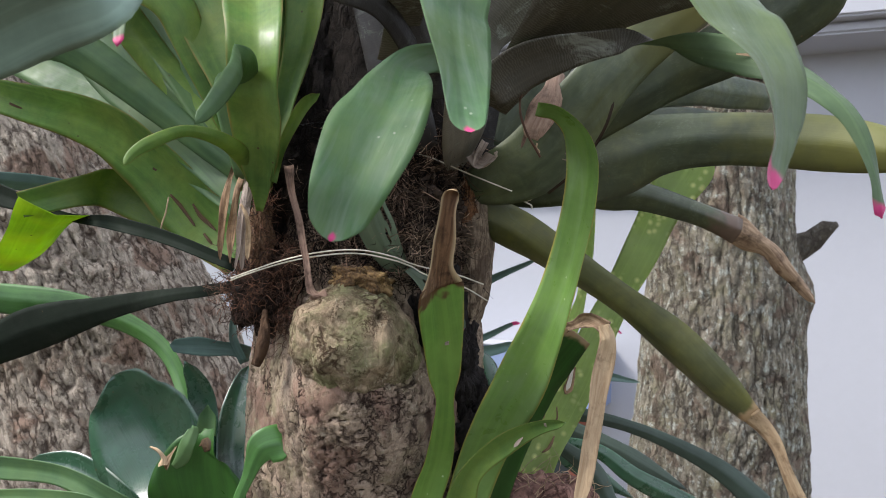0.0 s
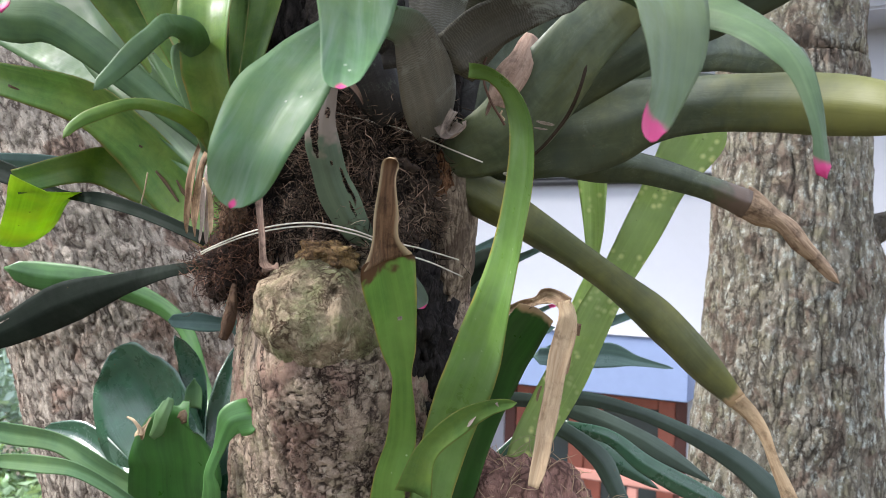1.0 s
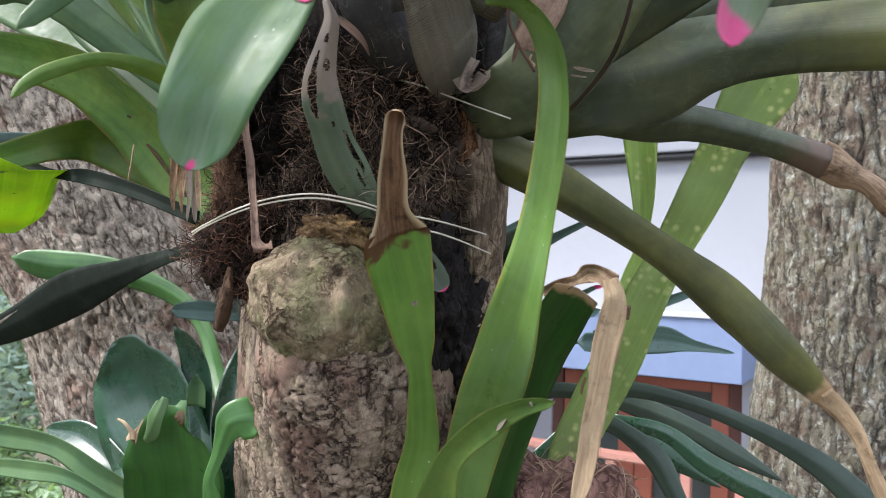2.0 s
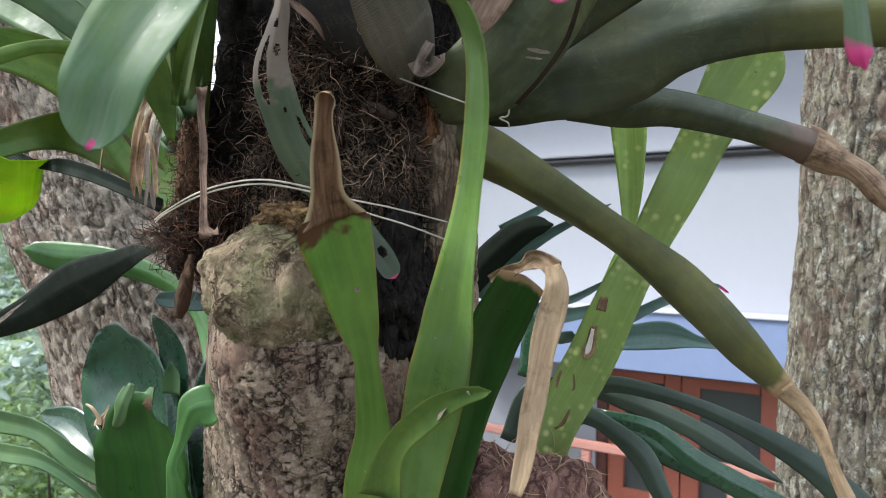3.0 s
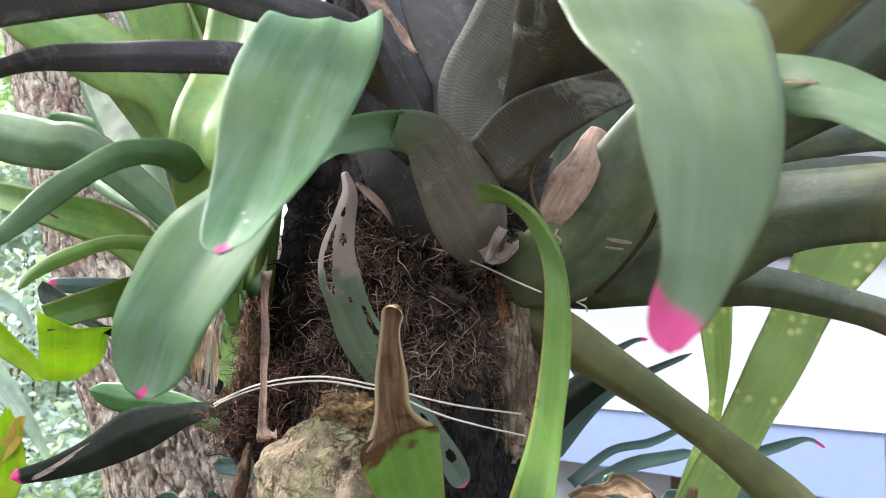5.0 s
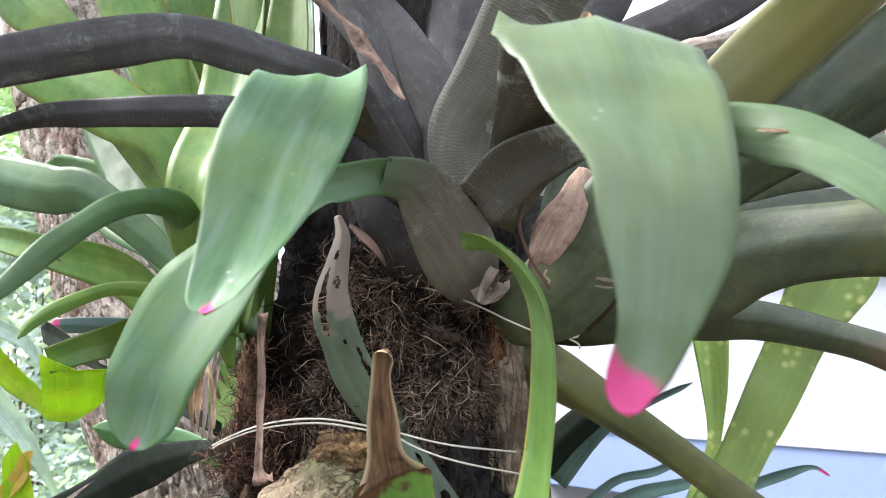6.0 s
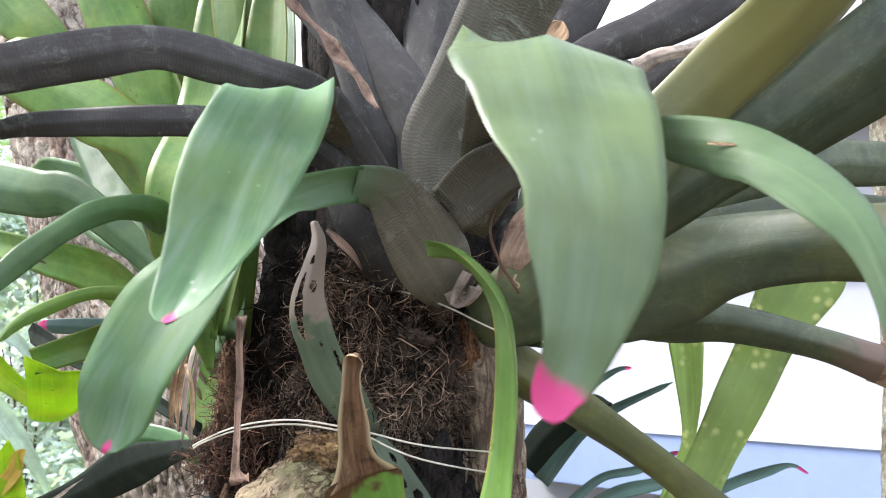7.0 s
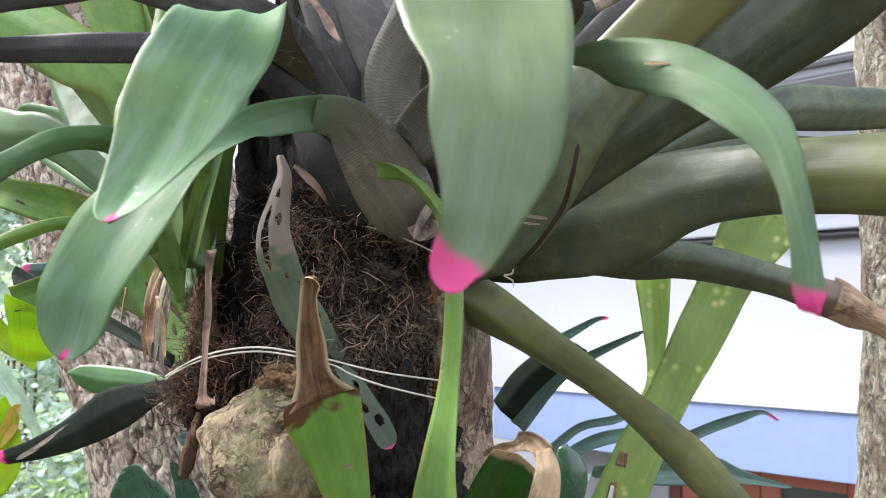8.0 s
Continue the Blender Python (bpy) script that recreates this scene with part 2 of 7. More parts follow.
DEEP = leaf_mat("deep_green_leaf", (0.035, 0.115, 0.018), (0.024, 0.080, 0.015), rough=0.35, thin=0.2)
DEEP_DYING = leaf_mat("deep_green_leaf_drying_tip", (0.035, 0.115, 0.018), (0.024, 0.080, 0.015), rough=0.35, thin=0.2, tip=(0.40, 0.27, 0.15), tip_at=0.97, ragged=0.06)
BRIGHT = leaf_mat("bright_green_leaf", (0.180, 0.330, 0.070), (0.115, 0.250, 0.052), fleck=(0.45, 0.55, 0.33), rough=0.30, spec=0.6, thin=0.34, patch=(0.26, 0.42, 0.12), rim=(0.42, 0.33, 0.08), sheen_tint=(0.30, 0.42, 0.24))
BRIGHT_DYING = leaf_mat("bright_leaf_drying_tip", (0.180, 0.330, 0.060), (0.115, 0.250, 0.045), fleck=(0.45, 0.55, 0.33), rough=0.38, thin=0.34, patch=(0.24, 0.40, 0.09), rim=(0.42, 0.33, 0.08), tip=(0.12, 0.055, 0.022), tip_at=0.955, ragged=0.10)
SPOTTED = leaf_mat("spotted_leaf", (0.42, 0.54, 0.190), (0.30, 0.44, 0.120), spots=(0.76, 0.78, 0.42), thin=0.52, patch=(0.42, 0.54, 0.24), rough=0.38)
BLUEGREEN = leaf_mat("blue_green_leaf", (0.105, 0.175, 0.150), (0.062, 0.115, 0.100), rough=0.34, thin=0.15)
BLUE_PINK = leaf_mat("blue_green_leaf_pink_tip", (0.105, 0.175, 0.150), (0.062, 0.115, 0.100), tip=PINK, tip_at=0.93, rough=0.34, thin=0.15)
REAR_DARK = leaf_mat("dark_grey_green_leaf", (0.050, 0.075, 0.056), (0.032, 0.050, 0.038), rough=0.42, thin=0.05, spec=0.4)
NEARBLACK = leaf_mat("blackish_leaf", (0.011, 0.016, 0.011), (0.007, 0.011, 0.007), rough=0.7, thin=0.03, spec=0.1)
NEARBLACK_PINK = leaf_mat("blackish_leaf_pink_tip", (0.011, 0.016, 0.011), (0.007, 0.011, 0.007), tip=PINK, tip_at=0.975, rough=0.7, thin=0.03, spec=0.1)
# garden leaves paled so their colour carries the haze and overexposure
SHRUB_A = leaf_mat("hazed_shrub_leaf", (0.32, 0.46, 0.29), (0.23, 0.37, 0.23), rough=0.4, thin=0.4)
SHRUB_B = leaf_mat("hazed_pale_leaf", (0.36, 0.50, 0.30), (0.27, 0.41, 0.25), rough=0.4, thin=0.4)
SHRUB_C = leaf_mat("hazed_blue_leaf", (0.52, 0.63, 0.60), (0.40, 0.52, 0.50), rough=0.4, thin=0.35)
OCHRE_LEAF = leaf_mat("yellow_leaf", (0.50, 0.36, 0.06), (0.40, 0.26, 0.05), thin=0.3)
DRY_ARM = dry_mat("dry_mottled_leaf", (0.40, 0.28, 0.18), (0.15, 0.085, 0.05))
DRY = dry_mat("dry_tan_leaf", (0.49, 0.36, 0.225), (0.31, 0.20, 0.115))
BROWN_EDGED = dry_mat("dry_brown_leaf_straw_edges", (0.21, 0.120, 0.066), (0.075, 0.034, 0.018), 0.7, rim=(0.52, 0.40, 0.25))
GAP_SHADOW = dry_mat("seam_gap_shadow", (0.045, 0.028, 0.016), (0.020, 0.012, 0.008))
ROT = dry_mat("rotten_leaf", (0.11, 0.065, 0.03), (0.05, 0.03, 0.016))
BROWN = dry_mat("dry_brown_leaf", (0.34, 0.22, 0.12), (0.13, 0.065, 0.035), 0.7)
PAPER = dry_mat("papery_leaf", (0.40, 0.325, 0.27), (0.21, 0.155, 0.125))
PAPER_BROWN = dry_mat("papery_brown_leaf", (0.225, 0.145, 0.105), (0.100, 0.058, 0.042))
BRACT = dry_mat("rusty_bract", (0.36, 0.25, 0.185), (0.21, 0.125, 0.085))


def bark_mat(name, ridge, furrow, lichen, amount, moss=None, size=0.011, tall=2.4, crack=0.9, depth=0.004, lean=0.0, stain=None, mossy=0.48, sparse=0.0, warped=1.5):
    """Bark in irregular plates: size in metres across, tall times as high; fissures between, lichen and stains over it."""
    m, nt, bsdf, add, link = shader(name)
    tc = add("ShaderNodeTexCoord")
    turn = add("ShaderNodeMapping")
    turn.inputs["Rotation"].default_value = (0.0, radians(lean), 0.0)
    link(tc.outputs["Object"], turn.inputs[0])
    ob = turn.outputs[0]
    k = 1.0 / size
    warp = add("ShaderNodeTexNoise")
    warp.inputs["Scale"].default_value, warp.inputs["Detail"].default_value, warp.inputs["Roughness"].default_value = 0.55 * k, 5.0, 0.65
    link(ob, warp.inputs["Vector"])
    shifted = add("ShaderNodeVectorMath")
    shifted.operation, shifted.inputs[1].default_value = "MULTIPLY_ADD", (warped * size, warped * size, 1.4 * warped * size)
    link(warp.outputs["Color"], shifted.inputs[0])
    link(ob, shifted.inputs[2])

    def cells(scale, feature):
        squash = add("ShaderNodeMapping")
        squash.inputs["Scale"].default_value = (1.0, 1.0, 1.0 / tall)
        link(shifted.outputs[0], squash.inputs[0])
        v = add("ShaderNodeTexVoronoi")
        v.feature = feature
        v.inputs["Scale"].default_value = scale
        link(squash.outputs[0], v.inputs["Vector"])
        return v

    large, small = cells(k * 0.75, "DISTANCE_TO_EDGE").outputs["Distance"], cells(k * 1.9, "DISTANCE_TO_EDGE").outputs["Distance"]
    tone = cells(k * 1.9, "F1").outputs["Color"]
    gaps = ramp(nt, noise_node(nt, ob, 0.4 * k, 4.0, 0.6, stretch=(1.0, 1.0, 0.6)), [(0.36 + sparse, grey(0.25 if not sparse else 0.0)), (0.54 + sparse, grey(1))])
    wide = mix(nt, 1.0, ramp(nt, large, [(0.01, grey(1)), (0.16, grey(0))]), gaps, "MULTIPLY")
    thin_gaps = ramp(nt, noise_node(nt, ob, 0.8 * k, 3.0, 0.6), [(0.44 + sparse, grey(0)), (0.58 + sparse, grey(0.8))])
    fine_cracks = mix(nt, 1.0, ramp(nt, small, [(0.0, grey(1)), (0.10, grey(0))]), thin_gaps, "MULTIPLY")
    open_ = mix(nt, 1.0, wide, fine_cracks, "LIGHTEN")
    grit = noise_node(nt, ob, 5.5 * k, 6.0, 0.75, stretch=(1.0, 1.0, 0.55))
    flake = noise_node(nt, ob, 1.3 * k, 5.0, 0.7, stretch=(1.0, 1.0, 0.4), distortion=0.8)
    broad = noise_node(nt, tc.outputs["Object"], 9.0, 5.0, 0.6)
    split = add("ShaderNodeSeparateColor")
    link(tone, split.inputs[0])
    col = mix(nt, ramp(nt, split.outputs[0], [(0.0, grey(0)), (1.0, grey(1))]), tuple(c * 0.72 for c in ridge), tuple(min(1, c * 1.22) for c in ridge))
    col = mix(nt, ramp(nt, flake, [(0.36, grey(0.75)), (0.52, grey(0))]), col, tuple(0.55 * a + 0.45 * b for a, b in zip(ridge, furrow)))
    col = mix(nt, ramp(nt, broad, [(0.42, grey(0)), (0.66, grey(0.55))]), col, tuple(c * 0.62 for c in ridge))
    if moss:
        col = mix(nt, ramp(nt, noise_node(nt, tc.outputs["Object"], 21.0, 6.0, 0.65), [(mossy, grey(0)), (mossy + 0.14, grey(0.8))]), col, moss)
    lich = noise_node(nt, ob, 0.9 * k, 7.0, 0.75, stretch=(1.0, 1.0, 0.7))
    col = mix(nt, ramp(nt, lich, [(0.56 - amount, grey(0)), (0.62 - amount, grey(0.85))]), col, lichen)
    if stain:
        col = mix(nt, ramp(nt, noise_node(nt, tc.outputs["Object"], 15.0, 6.0, 0.65, distortion=0.6), [(0.52, grey(0)), (0.60, grey(0.9))]), col, stain)
    col = mix(nt, ramp(nt, grit, [(0.34, grey(0.5)), (0.56, grey(0))]), col, tuple(c * 0.45 for c in ridge))
    att = add("ShaderNodeAttribute")
    att.attribute_name = "relief"
    col = mix(nt, ramp(nt, att.outputs["Fac"], [(0.12, grey(0.8)), (0.45, grey(0))]), col, furrow)
    shade = add("ShaderNodeMath")
    shade.operation, shade.inputs[1].default_value = "MULTIPLY", crack
    link(open_, shade.inputs[0])
    col = mix(nt, shade.outputs[0], col, furrow)
    link(col, bsdf.inputs["Base Color"])
    bsdf.inputs["Roughness"].default_value = 0.92
    bsdf.inputs["Specular IOR Level"].default_value = 0.2
    body = mix(nt, 0.5, mix(nt, 1.0, grey(1), mix(nt, 1.0, open_, grey(crack), "MULTIPLY"), "SUBTRACT"), flake)
    link(bump(nt, mix(nt, 0.28, body, grit), 1.0, depth), bsdf.inputs["Normal"])
    return m


BARK = bark_mat("trunk_bark", (0.48, 0.365, 0.272), (0.030, 0.016, 0.012), (0.50, 0.44, 0.33), -0.01, moss=(0.30, 0.26, 0.155), size=0.012, tall=0.8, crack=0.95, depth=0.009, stain=(0.27, 0.165, 0.125), sparse=0.07, warped=3.2)
BLACK_BARK = bark_mat("near_black_bark", (0.030, 0.024, 0.022), (0.006, 0.005, 0.005), (0.13, 0.11, 0.09), -0.12, size=0.008, depth=0.004)
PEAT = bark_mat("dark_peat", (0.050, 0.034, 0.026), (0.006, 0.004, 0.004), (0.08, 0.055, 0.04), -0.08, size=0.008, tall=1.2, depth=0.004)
WOOD = bark_mat("bare_weathered_wood", (0.34, 0.26, 0.185), (0.07, 0.045, 0.03), (0.46, 0.40, 0.31), -0.03, size=0.006, tall=7.0, crack=0.8, depth=0.003, stain=(0.10, 0.07, 0.05))
DARK_BARK = bark_mat("dark_upper_bark", (0.032, 0.025, 0.021), (0.010, 0.008, 0.007), (0.07, 0.055, 0.045), -0.08, size=0.010)
BURL = bark_mat("burl_bark", (0.44, 0.335, 0.225), (0.080, 0.045, 0.026), (0.54, 0.47, 0.34), -0.02, moss=(0.235, 0.250, 0.115), size=0.014, tall=0.7, crack=0.95, depth=0.013, mossy=0.42, sparse=0.04, warped=3.0)
OCHRE = bark_mat("ochre_wood", (0.36, 0.23, 0.10), (0.06, 0.035, 0.02), (0.46, 0.38, 0.22), -0.05, size=0.007, tall=1.0, moss=(0.16, 0.09, 0.05))
SPLIT_WOOD = bark_mat("split_orange_wood", (0.34, 0.17, 0.085), (0.05, 0.022, 0.012), (0.44, 0.28, 0.16), -0.05, size=0.005, tall=6.0)
HUSK = bark_mat("husk", (0.30, 0.165, 0.13), (0.06, 0.03, 0.024), (0.42, 0.29, 0.23), -0.05, size=0.010, tall=2.0)
OCHRE_BARK = bark_mat("brown_root_bark", (0.27, 0.165, 0.10), (0.06, 0.034, 0.02), (0.44, 0.32, 0.21), -0.04, size=0.006, tall=3.0)
BARK_GREY = bark_mat("grey_bark", (0.54, 0.460, 0.375), (0.060, 0.040, 0.030), (0.48, 0.43, 0.36), -0.04, size=0.011, tall=3.2, sparse=0.01, warped=1.9, crack=0.92, depth=0.007, lean=26.0, stain=(0.30, 0.195, 0.145))
BARK_LICHEN = bark_mat("lichen_bark", (0.315, 0.283, 0.222), (0.058, 0.047, 0.037), (0.50, 0.52, 0.46), 0.03, moss=(0.24, 0.22, 0.14), size=0.018, tall=3.4, sparse=0.0, warped=2.2, crack=0.90, depth=0.010, stain=(0.17, 0.12, 0.09))


def plain_mat(name, colour, rough=0.7, metal=0.0, grain=30.0, vary=0.12, relief=0.15, strands=False):
    m, nt, bsdf, add, link = shader(name)
    tc = add("ShaderNodeTexCoord")
    n = noise_node(nt, tc.outputs["Object"], grain, 6.0, 0.65)
    big = noise_node(nt, tc.outputs["Object"], grain * 0.07, 4.0)
    col = mix(nt, n, tuple(c * (1 - vary) for c in colour), tuple(min(1, c * (1 + vary)) for c in colour))
    col = mix(nt, ramp(nt, big, [(0.4, grey(0)), (0.7, grey(0.35))]), col, tuple(c * (1 - 1.6 * vary) for c in colour))
    if strands:
        geo = add("ShaderNodeNewGeometry")
        col = mix(nt, 1.0, col, ramp(nt, geo.outputs["Random Per Island"], [(0.0, grey(0.12)), (0.55, grey(0.45)), (0.85, grey(1.1)), (1.0, grey(2.2))]), "MULTIPLY")
    link(col, bsdf.inputs["Base Color"])
    bsdf.inputs["Roughness"].default_value, bsdf.inputs["Metallic"].default_value = rough, metal
    link(bump(nt, n, relief, 0.004), bsdf.inputs["Normal"])
    return m


WIRE = plain_mat("wire_coating", (0.62, 0.58, 0.48), 0.5, grain=300.0, vary=0.3)
BLACKWIRE = plain_mat("dark_wire", (0.03, 0.03, 0.03), 0.5)
FIBRE = plain_mat("root_fibre", (0.300, 0.195, 0.135), 0.9, grain=120.0, vary=0.5, strands=True)
FIBRE_MAT = plain_mat("root_mat", (0.085, 0.055, 0.038), 0.95, grain=260.0, vary=0.75, relief=1.0)
FIBRE_PALE = plain_mat("pale_root_fibre", (0.40, 0.29, 0.205), 0.9, grain=120.0, vary=0.4, strands=True)
FIBRE_RED = plain_mat("red_root_fibre", (0.20, 0.098, 0.060), 0.9, grain=120.0, vary=0.5, strands=True)
PLASTER = plain_mat("white_plaster", (0.40, 0.405, 0.445), 0.85, grain=14.0, vary=0.04)
BLUE = plain_mat("blue_paint", (0.215, 0.275, 0.44), 0.7, grain=10.0, vary=0.10)
CREAM = plain_mat("cream_plaster", (0.62, 0.58, 0.50), 0.85, grain=12.0, vary=0.08)
TERRACOTTA = plain_mat("terracotta_paint", (0.42, 0.135, 0.090), 0.55, grain=25.0, vary=0.14)
SHADED_MAROON = plain_mat("shaded_maroon_paint", (0.13, 0.050, 0.040), 0.6, grain=25.0, vary=0.15)
SALMON = plain_mat("salmon_paint", (0.56, 0.27, 0.22), 0.5, grain=25.0, vary=0.12)
GLASS = plain_mat("dusty_window_glass", (0.085, 0.105, 0.105), 0.2, grain=3.0, vary=0.3, relief=0.0)
PIPE = plain_mat("black_pipe", (0.02, 0.02, 0.022), 0.5)
EARTH = plain_mat("earth", (0.10, 0.085, 0.055), 0.95, grain=6.0, vary=0.5, relief=0.6)

# ---------------------------------------------------------------- builders


def thing(name, label, category, at=(0, 0, 0), group=""):
    ob = new(name)
    ob.location = at
    ob.empty_display_size = 0.05
    return tagged(ob, label, category, group)


def attach(ob, parent):
    ob.parent = parent
    if parent is not None:
        ob.matrix_parent_inverse = Matrix.Translation(parent.location).inverted() if parent.parent is None else Matrix()
    return ob


def mesh_part(name, verts, faces, mats, parent=None, label="", slots=None, uvs=None, smooth=True, metres=None):
    me = bpy.data.meshes.new(name)
    me.from_pydata([tuple(v) for v in verts], [], faces)
    for m in mats:
        me.materials.append(m)
    if slots is not None:
        me.polygons.foreach_set("material_index", slots)
    for key, flat in (("UVMap", uvs), ("Metres", metres)):
        if flat is not None:
            layer = me.uv_layers.new(name=key)
            idx = np.empty(len(me.loops), dtype=np.int32)
            me.loops.foreach_get("vertex_index", idx)
            layer.data.foreach_set("uv", np.asarray(flat, dtype=np.float32)[idx].ravel())
    if smooth:
        me.polygons.foreach_set("use_smooth", [True] * len(me.polygons))
    me.update()
    ob = new(name, me)
    if parent is not None:
        attach(ob, parent)
    if label:
        tagged(ob, label)
    return ob


def glide(rows, steps):
    """Catmull-Rom through the rows."""
    r = np.asarray(rows, dtype=float)
    r = np.vstack([2 * r[0] - r[1], r, 2 * r[-1] - r[-2]])
    out = []
    for i in range(1, len(r) - 2):
        for k in range(steps):
            s = k / steps
            a, b, c, d = r[i - 1], r[i], r[i + 1], r[i + 2]
            out.append(0.5 * (2 * b + (c - a) * s + (2 * a - 5 * b + 4 * c - d) * s * s + (3 * b - a - 3 * c + d) * s ** 3))
    out.append(r[-2])
    return np.array(out)


def unit(a):
    return a / np.maximum(np.linalg.norm(a, axis=-1, keepdims=True), 1e-9)


LEAF_SEED = [0]


def leaf(parent, name, top, under, stations, cup=0.1, tip="round", wave=0.0, label="", thick=0.0011, across=10, holes=(), steps=6, lift=None):
    """A channelled leaf along stations (x, y, z, width, direction across), with an upper and an under skin."""
    LEAF_SEED[0] += 1
    rng = np.random.default_rng(LEAF_SEED[0])
    r = glide(stations, steps)
    p, w, s = r[:, :3], np.maximum(r[:, 3], 0.0006), r[:, 4:7]
    t = unit(np.gradient(p, axis=0))
    s = unit(s - t * np.sum(s * t, axis=1, keepdims=True))
    n = np.cross(t, s)
    run = np.concatenate([[0], np.cumsum(np.linalg.norm(np.diff(p, axis=0), axis=1))])
    length = run[-1]
    if tip == "round":
        half = 0.62 * w[-1]
        near = np.clip((run - (length - half)) / half, 0, 1)
        w = w * np.sqrt(np.maximum(1 - near ** 2, 0.004))
    elif tip == "point":
        half = 0.9 * w[-1]
        near = np.clip((run - (length - half)) / max(half, 1e-6), 0, 1)
        w = w * (1 - 0.85 * near)
    ph = rng.uniform(0, 6.28, 4)
    amp = 0.012 + wave
    v = np.linspace(-1, 1, across + 1)
    edge_l = 1 + 0.5 * amp * np.sin(run * 130 + ph[0]) + 0.5 * amp * np.sin(run * 61 + ph[1])
    edge_r = 1 + 0.5 * amp * np.sin(run * 117 + ph[2]) + 0.5 * amp * np.sin(run * 71 + ph[3])
    rows = len(run)
    cups = np.interp(np.linspace(0, 1, rows), np.linspace(0, 1, len(cup)), cup) if isinstance(cup, (list, tuple)) else np.full(rows, cup)
    grid_t, grid_b, uvs, metres = [], [], [], []
    start = rng.uniform(0, 5.0)
    for i in range(rows):
        reach = np.where(v < 0, edge_l[i], edge_r[i]) * v * w[i] / 2
        hollow = cups[i] * w[i] * (v ** 2 - 1) + 0.04 * w[i] * (1 - np.abs(v)) ** 4 * np.clip(-20 * cups[i], -1, 1)
        if lift:
            near_bend = math.exp(-(((run[i] / length - lift[2]) / lift[3]) ** 2))
            hollow = hollow + near_bend * w[i] * np.where(v < 0, lift[0], lift[1]) * np.clip((np.abs(v) - 0.35) / 0.65, 0, 1) ** 1.4
        ripple = (amp * 0.35) * w[i] * np.abs(v) ** 2 * np.sin(run[i] * 95 + ph[0] + 2 * v)
        top_row = p[i] + np.outer(reach, s[i]) + np.outer(hollow + ripple, n[i])
        grid_t.append(top_row)
        grid_b.append(top_row - np.outer(thick * (1.05 - v ** 2), n[i]))
        uvs.append(np.stack([np.full(across + 1, run[i] / length), (v + 1) / 2], axis=1))
        metres.append(np.stack([np.full(across + 1, start + run[i]), v * max(w[i], 0.012) / 2], axis=1))
    m = across + 1
    verts = np.concatenate([np.concatenate(grid_t), np.concatenate(grid_b)])
    uvs, metres = np.concatenate([np.concatenate(uvs)] * 2), np.concatenate([np.concatenate(metres)] * 2)
    off = rows * m
    faces, slots = [], []
    for i in range(rows - 1):
        for j in range(across):
            a = i * m + j
            u0, v0 = (run[i] + run[i + 1]) / (2 * length), (j + 0.5) / across
            if any(((u0 - hu) / ru) ** 2 + ((v0 - hv) / rv) ** 2 < 1 for hu, hv, ru, rv in holes):
                continue
            faces.append((a, a + m, a + m + 1, a + 1))
            slots.append(0)
            faces.append((off + a, off + a + 1, off + a + m + 1, off + a + m))
            slots.append(1)
        for j in (0, across):
            a = i * m + j
            q = (a, off + a, off + a + m, a + m)
            faces.append(q if j == 0 else q[::-1])
            slots.append(1)
    for i in (0, rows - 1):
        for j in range(across):
            a = i * m + j
            q = (a, a + 1, off + a + 1, off + a)
            faces.append(q if i == 0 else q[::-1])
            slots.append(1)
    return mesh_part(name, verts, faces, [top, under], parent, label, slots, uvs, metres=metres)


def tube_data(points, radii, sides=6):
    p = np.asarray(points, dtype=float)
    t = unit(np.gradient(p, axis=0))
    ref = np.array([0.31, 0.2, 0.93]) if abs(t[0] @ np.array([0.31, 0.2, 0.93])) < 0.9 else np.array([1.0, 0, 0])
    a = unit(np.cross(t, ref))
    b = np.cross(t, a)
    verts, faces = [], []
    for i in range(len(p)):
        for k in range(sides):
            g = 2 * math.pi * k / sides
            verts.append(p[i] + radii[i] * (math.cos(g) * a[i] + math.sin(g) * b[i]))
    for i in range(len(p) - 1):
        for k in range(sides):
            faces.append((i * sides + k, i * sides + (k + 1) % sides, (i + 1) * sides + (k + 1) % sides, (i + 1) * sides + k))
    faces.append(tuple(range(sides))[::-1])
    faces.append(tuple((len(p) - 1) * sides + k for k in range(sides)))
    return verts, faces


def strand(name, mat, points, radius, label):
    pts = glide(points, 6)
    verts, faces = tube_data(pts, [radius] * len(pts), 8)
    ob = mesh_part(name, verts, faces, [mat])
    return tagged(ob, label, name, "wires" if name == "wire" else "")


def fbm(x, y, z, octaves=4):
    return noise.fractal(Vector((x, y, z)), 0.9, 2.1, octaves)


